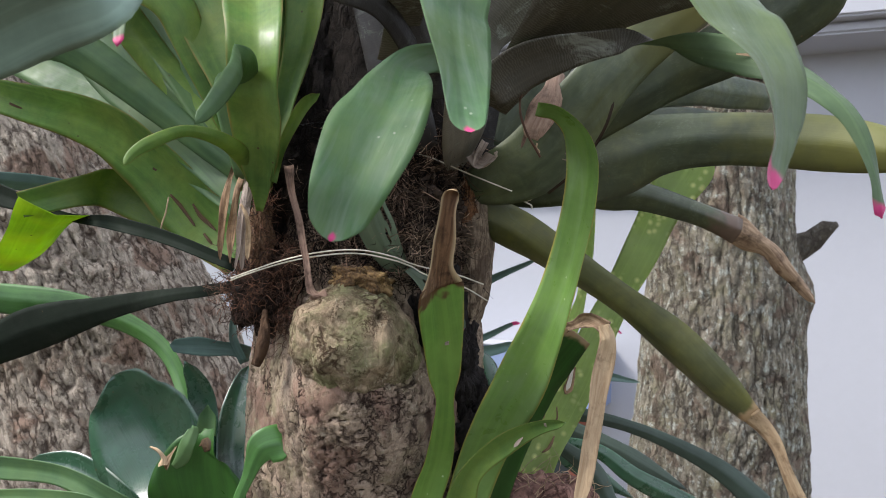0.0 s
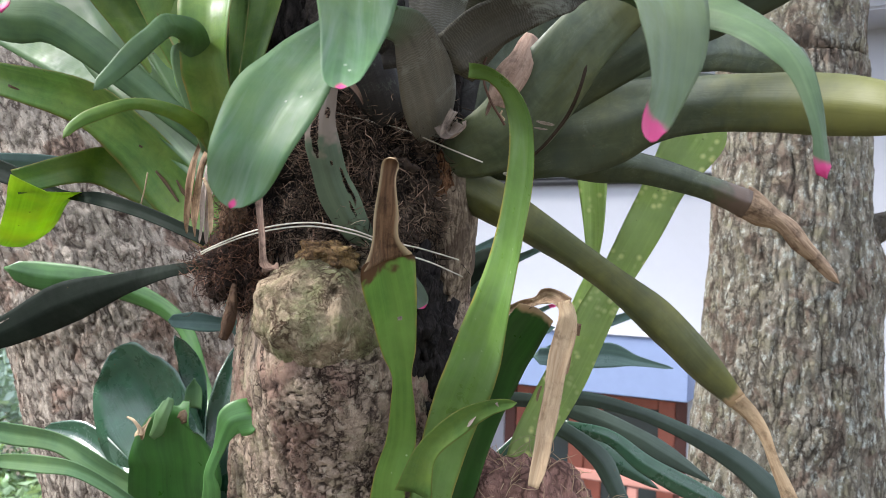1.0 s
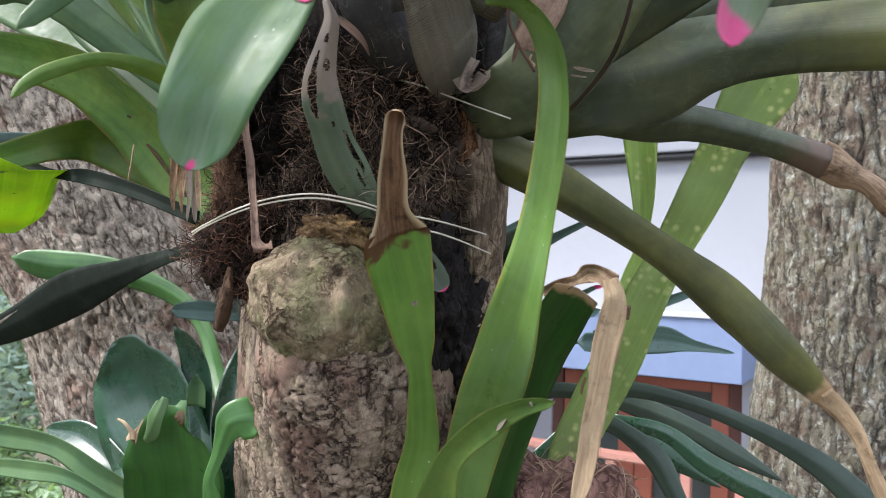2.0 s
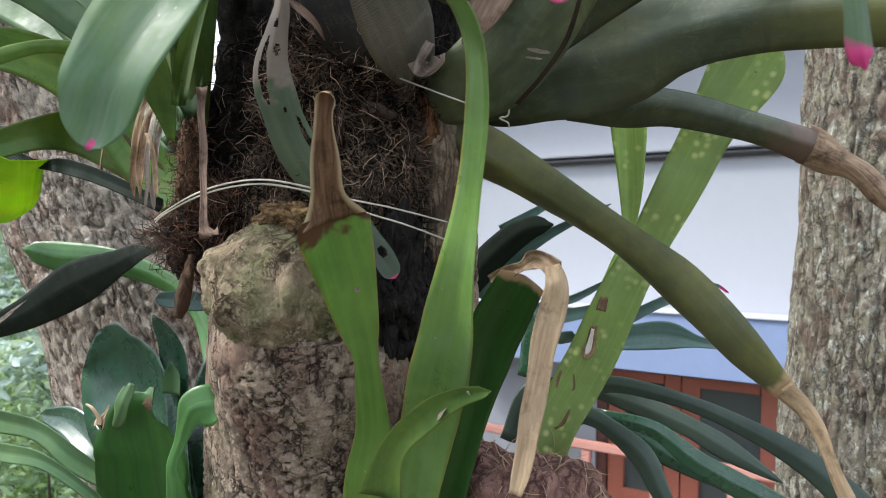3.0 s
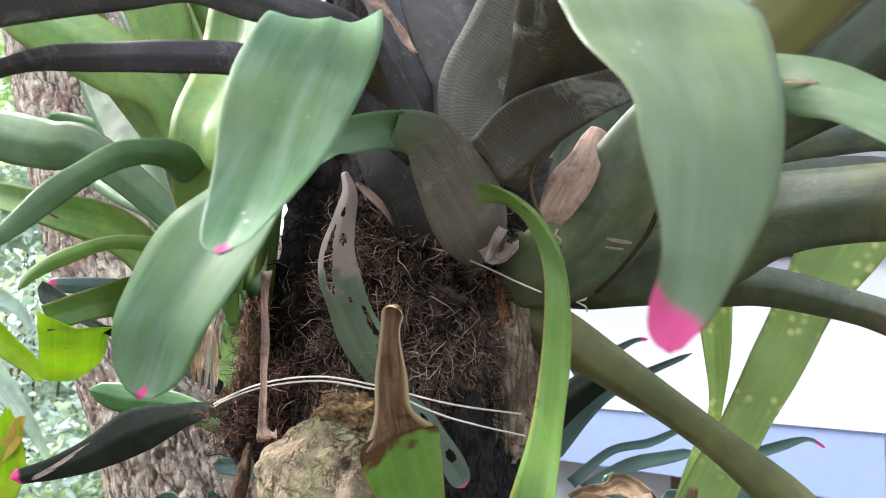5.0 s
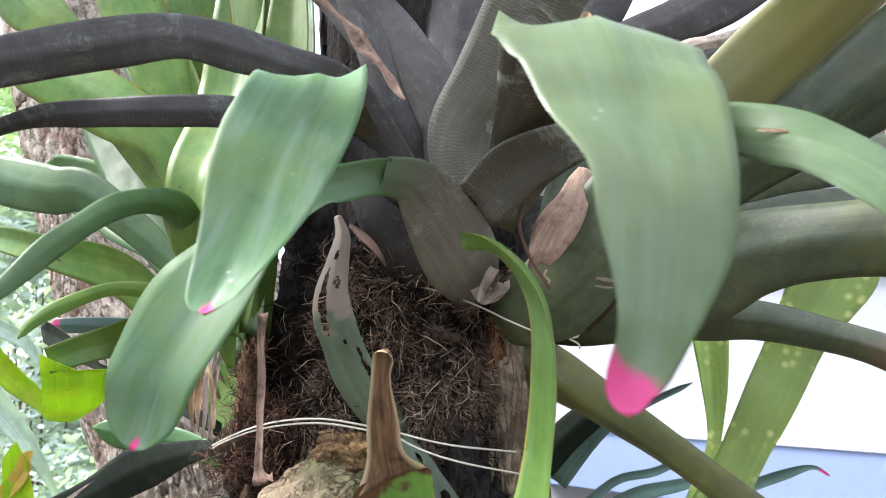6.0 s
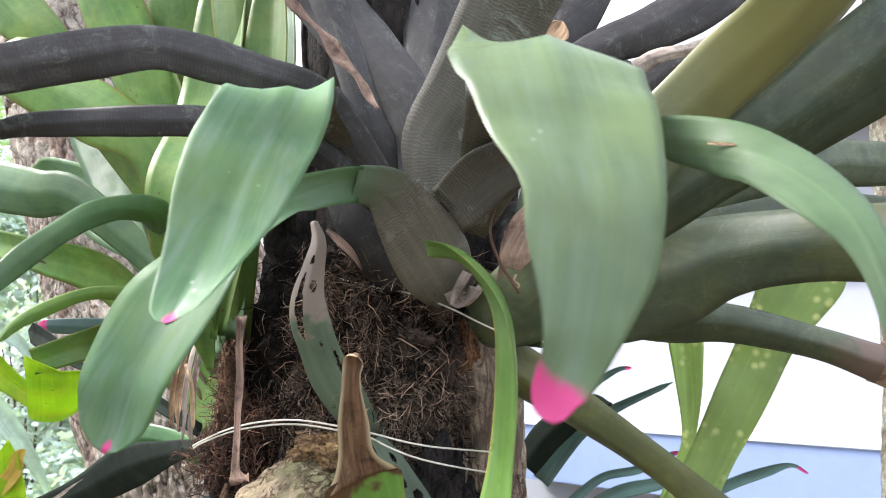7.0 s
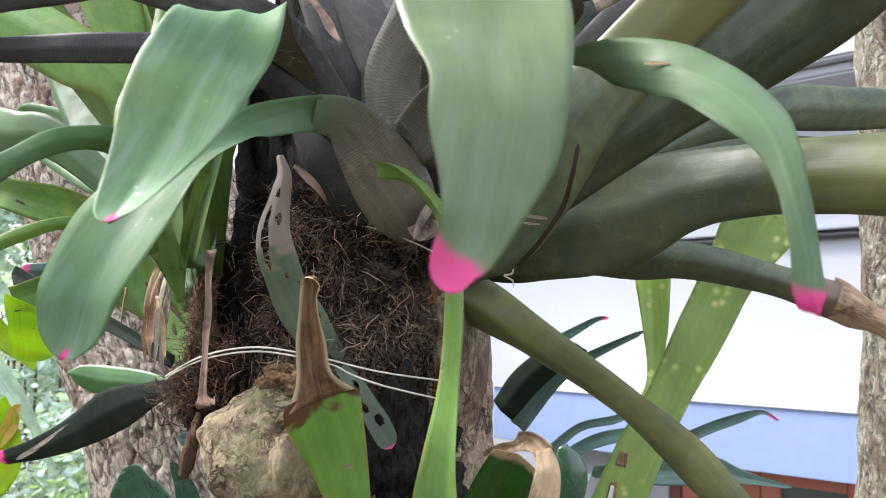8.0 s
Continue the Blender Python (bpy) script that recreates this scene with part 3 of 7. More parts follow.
def trunk_mesh(name, path, mats, parent, around, along, furrow, freq, bumps=(), label="", zf=0.22, plates=0.0):
    """A bark-covered trunk along path rows (x, y, z, radius); furrow: depth of the relief; bumps: (x, y, z, size, height)."""
    r = glide(path, along)
    p, rad = r[:, :3], r[:, 3]
    t = unit(np.gradient(p, axis=0))
    a = unit(np.cross(t, np.array([0.0, 1.0, 0.0])))
    b = np.cross(t, a)
    verts, relief = [], []
    for i in range(len(p)):
        for k in range(around):
            g = 2 * math.pi * k / around
            d = math.cos(g) * a[i] + math.sin(g) * b[i]
            q = p[i] + rad[i] * d
            ang = g + 0.4 * fbm(q[0] * 5, q[1] * 5, q[2] * 5, 2) * 0.25
            cx, cy = math.cos(ang) * rad[i] * freq, math.sin(ang) * rad[i] * freq
            wob = 0.35 * fbm(q[0] * 9, q[1] * 9, q[2] * 9, 3)
            ridge = 1 - abs(noise.noise(Vector((cx + wob, cy + wob, q[2] * freq * zf)))) * 2.2
            ridge2 = 1 - abs(noise.noise(Vector((cx * 2.1 + 7, cy * 2.1, q[2] * freq * zf * 2.7 + wob)))) * 2.0
            lump = fbm(q[0] * 11, q[1] * 11, q[2] * 8, 4)
            f = -(0.65 * max(ridge, 0) ** 3 + 0.35 * max(ridge2, 0) ** 2)
            h = furrow * (f + 0.55 * lump)
            seam = 1.0
            if plates and q[1] < p[i][1] + 0.03:
                w = Vector((fbm(q[0] * 24, q[1] * 24, q[2] * 24, 3), fbm(q[0] * 24 + 9, q[1] * 24, q[2] * 24, 3), fbm(q[0] * 24, q[1] * 24 + 5, q[2] * 24, 3))) * 0.9
                near = noise.voronoi(Vector((q[0], q[1], q[2] * 1.5 - 0.4 * q[0])) * plates + w)[0]
                cut = max(0.0, 1 - (near[1] - near[0]) * 7.0) * min(1.0, max(0.0, 0.15 + 2.6 * fbm(q[0] * 17 + 3, q[1] * 17, q[2] * 17, 2)))
                h += -0.0042 * cut + 0.0006 * (near[0] - 0.35)
                seam = 1 - cut
            for bx, by, bz, size, height in bumps:
                dist2 = ((q[0] - bx) ** 2 + (q[1] - by) ** 2 + (q[2] - bz) ** 2) / size ** 2
                if dist2 < 9:
                    h += height * math.exp(-dist2)
            verts.append(q + d * h)
            relief.append(min(1 + f, seam))
    n = len(p)
    faces = []
    for i in range(n - 1):
        for k in range(around):
            faces.append((i * around + k, i * around + (k + 1) % around, (i + 1) * around + (k + 1) % around, (i + 1) * around + k))
    faces.append(tuple(range(around))[::-1])
    faces.append(tuple((n - 1) * around + k for k in range(around)))
    ob = mesh_part(name, verts, faces, mats, parent, label)
    att = ob.data.attributes.new("relief", "FLOAT", "POINT")
    att.data.foreach_set("value", np.asarray(relief, dtype=np.float32))
    return ob


def box_part(name, size, m, mat, parent=None, label="", bevel=0.004):
    bm = bmesh.new()
    bmesh.ops.create_cube(bm, size=1.0, matrix=Matrix.Diagonal((*size, 1)))
    if bevel:
        bmesh.ops.bevel(bm, geom=bm.edges[:], offset=bevel, segments=2, affect="EDGES")
    bmesh.ops.transform(bm, matrix=m, verts=bm.verts[:])
    me = bpy.data.meshes.new(name)
    bm.to_mesh(me)
    bm.free()
    me.materials.append(mat)
    ob = new(name, me)
    if parent is not None:
        attach(ob, parent)
    if label:
        tagged(ob, label)
    return ob


# ---------------------------------------------------------------- ground
GROUND = -1.05
gv, gf = [], []
ext = [-400, -60, -25] + list(np.linspace(-14, 14, 57)) + [25, 60, 400]
for gy in ext:
    for gx in ext:
        near = max(abs(gx), abs(gy)) < 14
        gv.append((gx, gy, GROUND + (0.05 * fbm(gx * 0.7, gy * 0.7, 0.0, 3) if near else 0.0)))
for i in range(len(ext) - 1):
    for k in range(len(ext) - 1):
        a = i * len(ext) + k
        gf.append((a, a + 1, a + len(ext) + 1, a + len(ext)))
ground = mesh_part("ground", gv, gf, [EARTH])
tagged(ground, "bare brown earth of a garden", "ground", kind="structure")

# plain unseen wall, added to close the garden behind and block low light
light_stop = box_part("wall_south", (24.0, 0.25, 2.4), pose(0, -5.0, GROUND + 1.2), EARTH, None, "", 0.02)
tagged(light_stop, "unseen dark wall added to hold back low light", "wall", kind="structure")

# ---------------------------------------------------------------- house
HOUSE = Matrix.Translation((1.28, 6.34, 0)) @ Matrix(((-0.94, 0.342, 0, 0), (0.342, 0.94, 0, 0), (0, 0, 1, 0), (0, 0, 0, 1)))


def on_house(a, b, z, turn=0):
    """a: along the wall to the left, b: into the house."""
    return HOUSE @ pose(a, b, z, 0, 0, turn)


# the wall stands round a real window opening
house = thing("house", "white plastered house with a blue window canopy", "house", (1.28, 6.34, GROUND))
box_part("wall", (4.61, 0.24, 6.0), on_house(-2.195, 0.47, GROUND + 3.0), PLASTER, house, "", 0)
box_part("wall", (4.4, 0.24, 6.0), on_house(3.96, 0.47, GROUND + 3.0), PLASTER, house, "", 0)
box_part("wall", (1.65, 0.24, 6.0 - (0.70 - GROUND)), on_house(0.935, 0.47, (0.70 + GROUND + 6.0) / 2), PLASTER, house, "", 0)
box_part("wall", (1.65, 0.24, 0.35), on_house(0.935, 0.47, GROUND + 0.175), PLASTER, house, "", 0)
canopy = box_part("canopy", (3.2, 0.60, 0.47), on_house(1.60, 0.048, 0.886), BLUE, house, "blue painted concrete window canopy", 0.006)
box_part("canopy_edge", (3.22, 0.62, 0.008), on_house(1.60, 0.04, 1.126), PLASTER, canopy, "pale top edge", 0.003)
box_part("eave", (12.0, 0.7, 0.16), on_house(0.5, 0.10, 3.72), PLASTER, house, "white moulded eave", 0.02)
box_part("eave_moulding", (12.0, 0.55, 0.09), on_house(0.5, 0.14, 3.594), PLASTER, house, "", 0.02)
box_part("roof", (12.2, 4.0, 0.12), on_house(0.5, 1.75, 3.86), CREAM, house, "", 0.01)
box_part("wall_ledge", (5.2, 0.10, 0.07), on_house(2.2, 0.30, 2.50), PLASTER, house, "", 0.01)
pv, pf = tube_data([tuple((on_house(a, 0.30, 2.425 + 0.002 * a)).translation) for a in np.linspace(-0.2, 4.6, 12)], [0.030] * 12, 12)
mesh_part("pipe", pv, pf, [PIPE], house, "black plastic pipe along the wall")
# shutters: terracotta frame with dark panels
window = thing("window_1", "terracotta-painted window with dark dusty panes", "window", (1.28, 6.34, GROUND))
tagged(window, kind="structure")
WIN_Z1 = 0.69
# outer frame's shade under the canopy is put into its maroon colour
box_part("window_frame", (1.66, 0.09, 0.10), on_house(0.935, 0.42, WIN_Z1 - 0.05), SHADED_MAROON, window, "top rail, canopy shade put into its dark colour")
box_part("window_frame", (0.10, 0.09, 1.28), on_house(0.16, 0.42, 0.0), SHADED_MAROON, window)
box_part("window_frame", (0.10, 0.09, 1.28), on_house(1.71, 0.42, 0.0), SHADED_MAROON, window)
for a0, a1 in ((0.215, 0.995), (1.005, 1.655)):
    sash = box_part("sash", (0.14, 0.05, 1.2), on_house(a0 + 0.07, 0.42, -0.05), TERRACOTTA, window)
    box_part("stile", (0.15, 0.05, 1.2), on_house(a1 - 0.075, 0.42, -0.05), TERRACOTTA, sash)
    box_part("rail", (a1 - a0 - 0.294, 0.05, 0.08), on_house((a0 + a1) / 2, 0.42, 0.51), TERRACOTTA, sash)
    box_part("rail", (a1 - a0 - 0.294, 0.05, 0.16), on_house((a0 + a1) / 2, 0.42, -0.57), TERRACOTTA, sash)
    box_part("pane", (a1 - a0 - 0.28, 0.012, 1.06), on_house((a0 + a1) / 2, 0.435, -0.03), GLASS, sash, "dark dusty pane", 0)
# backing sheet added; its dark colour stands for the unlit room
box_part("window_back", (1.6, 0.03, 1.34), on_house(0.935, 0.57, 0.02), SHADED_MAROON, window, "backing sheet, dark for the unlit room", 0)
# railing in front of the window
railing = thing("railing", "salmon pink painted railing before the window", "railing", (1.28, 6.2, GROUND))
rail = box_part("top_rail", (3.0, 0.07, 0.075), on_house(1.50, -0.02, -0.06), SALMON, railing, "", 0.012)
box_part("end_cap", (0.10, 0.10, 0.10), on_house(0.02, -0.02, -0.045), SALMON, rail, "", 0.02)
box_part("bottom_rail", (3.0, 0.05, 0.06), on_house(1.50, -0.02, -0.85), SALMON, railing, "", 0.01)
for a in (0.04, 0.45, 1.06, 1.67, 2.28, 2.9):
    box_part("post", (0.085, 0.05, 0.96), on_house(a, -0.02, -0.575), SALMON, railing, "", 0.01)

# ---------------------------------------------------------------- trees
tree = thing("tree", "old brown tree trunk carrying bromeliads, with a pale burl", "tree", (-0.03, 0.88, GROUND))
trunk_mesh("trunk", [(-0.02, 0.90, GROUND - 0.05, 0.21), (-0.01, 0.89, 0.0, 0.17), (-0.015, 0.875, 0.8, 0.145), (-0.02, 0.87, 1.1, 0.138)],
           [BARK], tree, 80, 20, 0.012, 34.0)
trunk_mesh("trunk", [(-0.02, 0.87, 1.1, 0.138), (-0.025, 0.87, 1.25, 0.132), (-0.032, 0.872, 1.4, 0.130), (-0.033, 0.875, 1.55, 0.122), (-0.030, 0.88, 1.70, 0.112)],
           [BARK], tree, 360, 70, 0.0042, 62.0, zf=0.3, plates=70.0, bumps=((-0.032, 0.742, 1.458, 0.060, 0.050), (-0.03, 0.742, 1.395, 0.06, 0.018), (0.03, 0.76, 1.42, 0.05, 0.012)))
# upper trunk in one near-black bark colour
trunk_mesh("trunk", [(-0.030, 0.88, 1.70, 0.112), (-0.028, 0.885, 1.85, 0.108), (-0.05, 0.89, 2.3, 0.115), (-0.08, 0.9, 3.0, 0.11), (-0.1, 0.92, 4.2, 0.10)], [DARK_BARK], tree, 160, 24, 0.008, 70.0, label="dark upper trunk")


def lumpy(name, at, radii, mat, parent, label="", rough=0.18, detail=9.0, segs=72, seed=0.0, fine=0.05, folds=0.0, knots=(), wrinkle=0.0):
    verts, faces, relief = [], [], []
    rings = segs // 2
    for i in range(rings + 1):
        th = math.pi * i / rings
        for k in range(segs):
            g = 2 * math.pi * k / segs
            d = Vector((math.sin(th) * math.cos(g), math.sin(th) * math.sin(g), math.cos(th)))
            q = Vector((d.x * radii[0], d.y * radii[1], d.z * radii[2]))
            f = fbm(q.x * detail * 3 + seed, q.y * detail * 3, q.z * detail * 3, 3)
            g2 = noise.noise(Vector((q.x * detail * 9 + seed, q.y * detail * 9, q.z * detail * 9)))
            rise = rough * f - fine * max(0, 1 - abs(g2) * 5)
            if folds:
                w = fbm(q.x * 16 + seed, q.y * 16, q.z * 16, 3)
                rise += folds * (abs(math.sin(w * 4.0 + q.z * 22 + q.x * 14)) - 0.6)
            if wrinkle:
                a = noise.ridged_multi_fractal(q * 36 + Vector((seed, 3, 0)), 1.0, 2.1, 4, 1.0, 2.0)
                rise += wrinkle * (a - 1.0) + 0.5 * wrinkle * noise.noise(q * 170)
            for kx, ky, kz, size, height in knots:
                dist2 = ((d.x - kx) ** 2 + (d.y - ky) ** 2 + (d.z - kz) ** 2) / size ** 2
                rise += height * math.exp(-dist2) - (1.3 * height * math.exp(-dist2 * 14) if height > 0.12 else 0.0)
            verts.append(Vector(at) + q * (1 + rise))
            relief.append(0.30 + 0.70 * min(1, abs(g2) * 5))
    for i in range(rings):
        for k in range(segs):
            faces.append((i * segs + k, (i + 1) * segs + k, (i + 1) * segs + (k + 1) % segs, i * segs + (k + 1) % segs))
    ob = mesh_part(name, verts, faces, [mat], parent, label)
    att = ob.data.attributes.new("relief", "FLOAT", "POINT")
    att.data.foreach_set("value", np.asarray(relief, dtype=np.float32))
    return ob


lumpy("burl", (-0.032, 0.732, 1.496), (0.060, 0.060, 0.053), BURL, tree, "pale lumpy burl with greenish algae", 0.15, 6.0, 300, 0.0, 0.020, 0.034,
      ((0.45, -0.75, 0.45, 0.26, 0.13), (-0.55, -0.75, 0.35, 0.22, 0.10), (0.1, -0.98, -0.15, 0.26, 0.08), (-0.30, -0.85, -0.35, 0.22, 0.07), (0.55, -0.80, -0.05, 0.20, 0.09), (-0.10, -0.80, 0.60, 0.2, 0.08)), 0.020)
lumpy("burl_swelling", (-0.026, 0.770, 1.438), (0.064, 0.058, 0.062), BARK, tree, "wrinkled bark swelling under the burl", 0.16, 6.0, 220, 9.0, 0.012, 0.050, (), 0.014)
lumpy("burl_cap", (-0.030, 0.742, 1.550), (0.034, 0.030, 0.014), OCHRE, tree, "ochre broken knob above the burl", 0.45, 16.0, 90, 3.0, 0.12)

lumpy("bare_wood", (0.074, 0.842, 1.60), (0.024, 0.054, 0.105), WOOD, tree, "bare grey-beige weathered wood", 0.10, 8.0, 120, 31.0, 0.04)

lumpy("split_stub", (0.068, 0.800, 1.628), (0.013, 0.016, 0.030), SPLIT_WOOD, tree, "split orange-brown wood under the rosette", 0.35, 24.0, 80, 12.0, 0.15)
rear_left = thing("tree", "thick leaning grey-brown tree trunk with furrowed bark", "tree", (0.45, 1.4, GROUND))
trunk_mesh("trunk", [(0.20, 1.44, GROUND - 0.05, 0.30), (-0.18, 1.40, 0.4, 0.27), (-0.43, 1.375, 1.1, 0.240)], [BARK_GREY], rear_left, 160, 30, 0.010, 60.0)
trunk_mesh("trunk", [(-0.43, 1.375, 1.1, 0.240), (-0.538, 1.362, 1.38, 0.225), (-0.595, 1.356, 1.50, 0.214), (-0.648, 1.35, 1.60, 0.208), (-0.755, 1.345, 1.82, 0.195), (-0.88, 1.34, 2.1, 0.185)], [BARK_GREY], rear_left, 360, 60, 0.0085, 60.0, zf=0.3)
trunk_mesh("trunk", [(-0.88, 1.34, 2.1, 0.185), (-1.08, 1.34, 2.7, 0.18), (-1.35, 1.34, 3.6, 0.17)], [BARK_GREY], rear_left, 160, 30, 0.010, 60.0)

rear_right = thing("tree", "grey tree trunk with pale lichen and a broken snag", "tree", (0.735, 2.0, GROUND))
trunk_mesh("trunk", [(0.738, 2.007, GROUND - 0.05, 0.290), (0.728, 1.997, 0.309, 0.240), (0.728, 1.997, 0.789, 0.228)], [BARK_LICHEN], rear_right, 90, 14, 0.020, 22.0)
trunk_mesh("trunk", [(0.728, 1.997, 0.789, 0.228), (0.728, 1.997, 1.109, 0.216), (0.732, 1.997, 1.429, 0.198), (0.728, 1.997, 1.749, 0.178), (0.724, 1.997, 2.069, 0.172)], [BARK_LICHEN], rear_right, 340, 70, 0.011, 46.0, zf=0.13,
           bumps=((0.924, 1.965, 1.573, 0.072, 0.040),))
trunk_mesh("trunk", [(0.724, 1.997, 2.069, 0.172), (0.716, 2.005, 2.549, 0.168), (0.700, 2.005, 3.509, 0.160)], [BARK_LICHEN], rear_right, 90, 14, 0.018, 22.0)
sv, sf = tube_data([(0.860, 1.973, 1.669), (0.908, 1.965, 1.685), (0.944, 1.957, 1.705), (0.972, 1.949, 1.737), (1.000, 1.949, 1.749)], [0.044, 0.034, 0.027, 0.022, 0.007], 14)
sv = [Vector(v) + Vector((0.4, 1, 1)) * 0.010 * noise.noise(Vector(v) * 30) for v in sv]
mesh_part("snag", sv, sf, [BARK_LICHEN], rear_right, "broken stub of a branch")

# ---------------------------------------------------------------- roots and peat on the trunk
rng = np.random.default_rng(5)


def fibres(name, label, mat, count, sampler, length, radius, curl, parent, clumps=0):
    verts, faces = [], []
    heads = [(*sampler(), rng.normal(size=3) - np.array([0, 0, 0.5])) for _ in range(clumps)]
    for _ in range(count):
        p, out = sampler()
        d = unit(np.array([rng.normal(), rng.normal() * 0.6, rng.normal() - 0.3]) + out * 0.5)
        if heads and rng.random() < 0.85:
            head, out, way = heads[rng.integers(clumps)]
            p = head + rng.normal(size=3) * np.array([0.006, 0.003, 0.008])
            d = unit(d * 0.7 + unit(way))
        pts = [p]
        for _k in range(5):
            d = unit(d + rng.normal(size=3) * curl - out * 0.10)
            pts.append(pts[-1] + d * length * rng.uniform(0.6, 1.3) / 5)
        tv, tf = tube_data(pts, [radius * rng.uniform(0.6, 1.2) * s for s in (1, 1, 0.9, 0.8, 0.6, 0.3)], 3)
        base = len(verts)
        verts += tv
        faces += [tuple(i + base for i in f) for f in tf]
    ob = mesh_part(name, verts, faces, [mat], parent, label)
    return tagged(ob, kind="stuff")


def on_trunk(x0, x1, z0, z1, out0, out1, r=0.128):
    def take():
        x, z = rng.uniform(x0, x1), rng.uniform(z0, z1)
        dx = (x + 0.035) / r
        dx = max(-0.98, min(0.98, dx))
        out = np.array([dx, -math.sqrt(1 - dx * dx), 0.0])
        return np.array([-0.035, 0.876, z]) + out * (r + rng.uniform(out0, out1)), out
    return take


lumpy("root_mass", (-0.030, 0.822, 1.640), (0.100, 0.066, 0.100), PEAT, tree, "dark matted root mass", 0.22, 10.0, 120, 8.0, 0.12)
# near-black lumps set against the trunk around the root mass and burl
lumpy("black_hollow", (0.040, 0.806, 1.46), (0.048, 0.042, 0.095), BLACK_BARK, tree, "near-black bark", 0.30, 12.0, 120, 5.0, 0.15)
lumpy("black_hollow", (0.066, 0.812, 1.385), (0.040, 0.040, 0.075), BLACK_BARK, tree, "near-black bark", 0.34, 14.0, 120, 45.0, 0.2)
lumpy("black_hollow", (0.044, 0.766, 1.500), (0.028, 0.028, 0.060), BLACK_BARK, tree, "near-black bark", 0.4, 16.0, 90, 55.0, 0.2)
lumpy("black_hollow", (-0.050, 0.800, 1.575), (0.055, 0.032, 0.035), BLACK_BARK, tree, "near-black bark", 0.30, 14.0, 90, 15.0, 0.15)
# this lump covers a strip of bark that came out too bright
lumpy("black_hollow", (-0.138, 0.808, 1.612), (0.026, 0.028, 0.058), BLACK_BARK, tree, "near-black bark", 0.26, 14.0, 90, 65.0, 0.15)
lumpy("black_hollow", (-0.096, 0.830, 1.715), (0.052, 0.050, 0.165), BLACK_BARK, tree, "near-black bark", 0.16, 12.0, 110, 25.0, 0.08)
for cx, cz, cs in ((-0.046, 1.628, 0.020), (-0.018, 1.668, 0.022), (0.014, 1.640, 0.024), (0.036, 1.672, 0.019), (0.044, 1.612, 0.024), (0.006, 1.598, 0.021), (0.030, 1.576, 0.018), (-0.060, 1.590, 0.015), (0.054, 1.642, 0.016), (-0.030, 1.700, 0.016)):
    dx = (cx + 0.035) / 0.120
    lumpy("root_clump", (cx, 0.876 - 0.116 * math.sqrt(1 - dx * dx), cz), (cs, 0.010, cs * 0.9), FIBRE_MAT, tree, "matted brown roots", 0.75, 34.0, 64, cx * 91, 0.25)
fibres("root_tangle", "brown wiry aerial roots", FIBRE, 2900, on_trunk(-0.066, 0.068, 1.556, 1.702, -0.002, 0.013, 0.120), 0.024, 0.00030, 0.30, tree, 95)
fibres("root_tangle", "pale tufts of wiry roots", FIBRE_PALE, 520, on_trunk(0.010, 0.060, 1.566, 1.618, 0.002, 0.014, 0.120), 0.024, 0.00034, 0.26, tree, 16)
fibres("root_tangle", "thick brown hanging roots", FIBRE, 420, on_trunk(-0.050, 0.066, 1.566, 1.698, 0.000, 0.015, 0.120), 0.030, 0.00052, 0.26, tree, 60)
fibres("root_tangle", "reddish wiry aerial roots", FIBRE_RED, 1500, on_trunk(-0.150, -0.082, 1.500, 1.585, -0.010, 0.020), 0.022, 0.00034, 0.5, tree, 60)
fibres("root_tangle", "dark wiry aerial roots", PEAT, 2600, on_trunk(-0.10, 0.066, 1.545, 1.715, -0.004, 0.010, 0.120), 0.030, 0.0005, 0.5, tree)
fibres("root_tangle", "loose pale roots", FIBRE_PALE, 90, on_trunk(-0.100, 0.055, 1.55, 1.68, 0.004, 0.020), 0.026, 0.00028, 0.35, tree)

# ---------------------------------------------------------------- bromeliads
rosette = thing("bromeliad", "large bromeliad with pink-tipped green leaves tied to the trunk", "bromeliad", (0.08, 0.76, 1.66))
bowed_leaf = leaf(rosette, "leaf", GREEN_PINK, BANDED, [(-0.001, 0.695, 1.747, 0.0322, 0.93, 0.36, 0.02), (0.008, 0.662, 1.771, 0.0312, 0.93, 0.36, 0.02), (0.019, 0.610, 1.777, 0.0372, 0.93, 0.35, 0.06), (0.048, 0.541, 1.757, 0.0522, 0.45, 0.86, 0.25), (0.053, 0.511, 1.726, 0.0571, 0.55, 0.80, 0.21), (0.058, 0.487, 1.695, 0.0508, 0.62, 0.76, 0.18), (0.062, 0.466, 1.665, 0.0348, 0.75, 0.65, 0.07), (0.064, 0.448, 1.641, 0.0221, 0.96, 0.28, -0.02), (0.066, 0.440, 1.631, 0.0155, 0.98, 0.14, 0.14)], cup=[0.0, -0.03, -0.07, -0.09, 0.0, 0.05, 0.08, 0.1, 0.1], lift=(0.0, 0.22, 0.48, 0.14), across=16, tip="round")
leaf(bowed_leaf, "scar", DRY, DRY, [(0.046, 0.525, 1.737, 0.0027, -0.23, 0.69, 0.69), (0.051, 0.533, 1.742, 0.0031, -0.22, 0.46, 0.86), (0.059, 0.539, 1.746, 0.0009, -0.27, -0.23, 0.93)], cup=0.02, tip="point", thick=0.0004, label="tan healed slit")
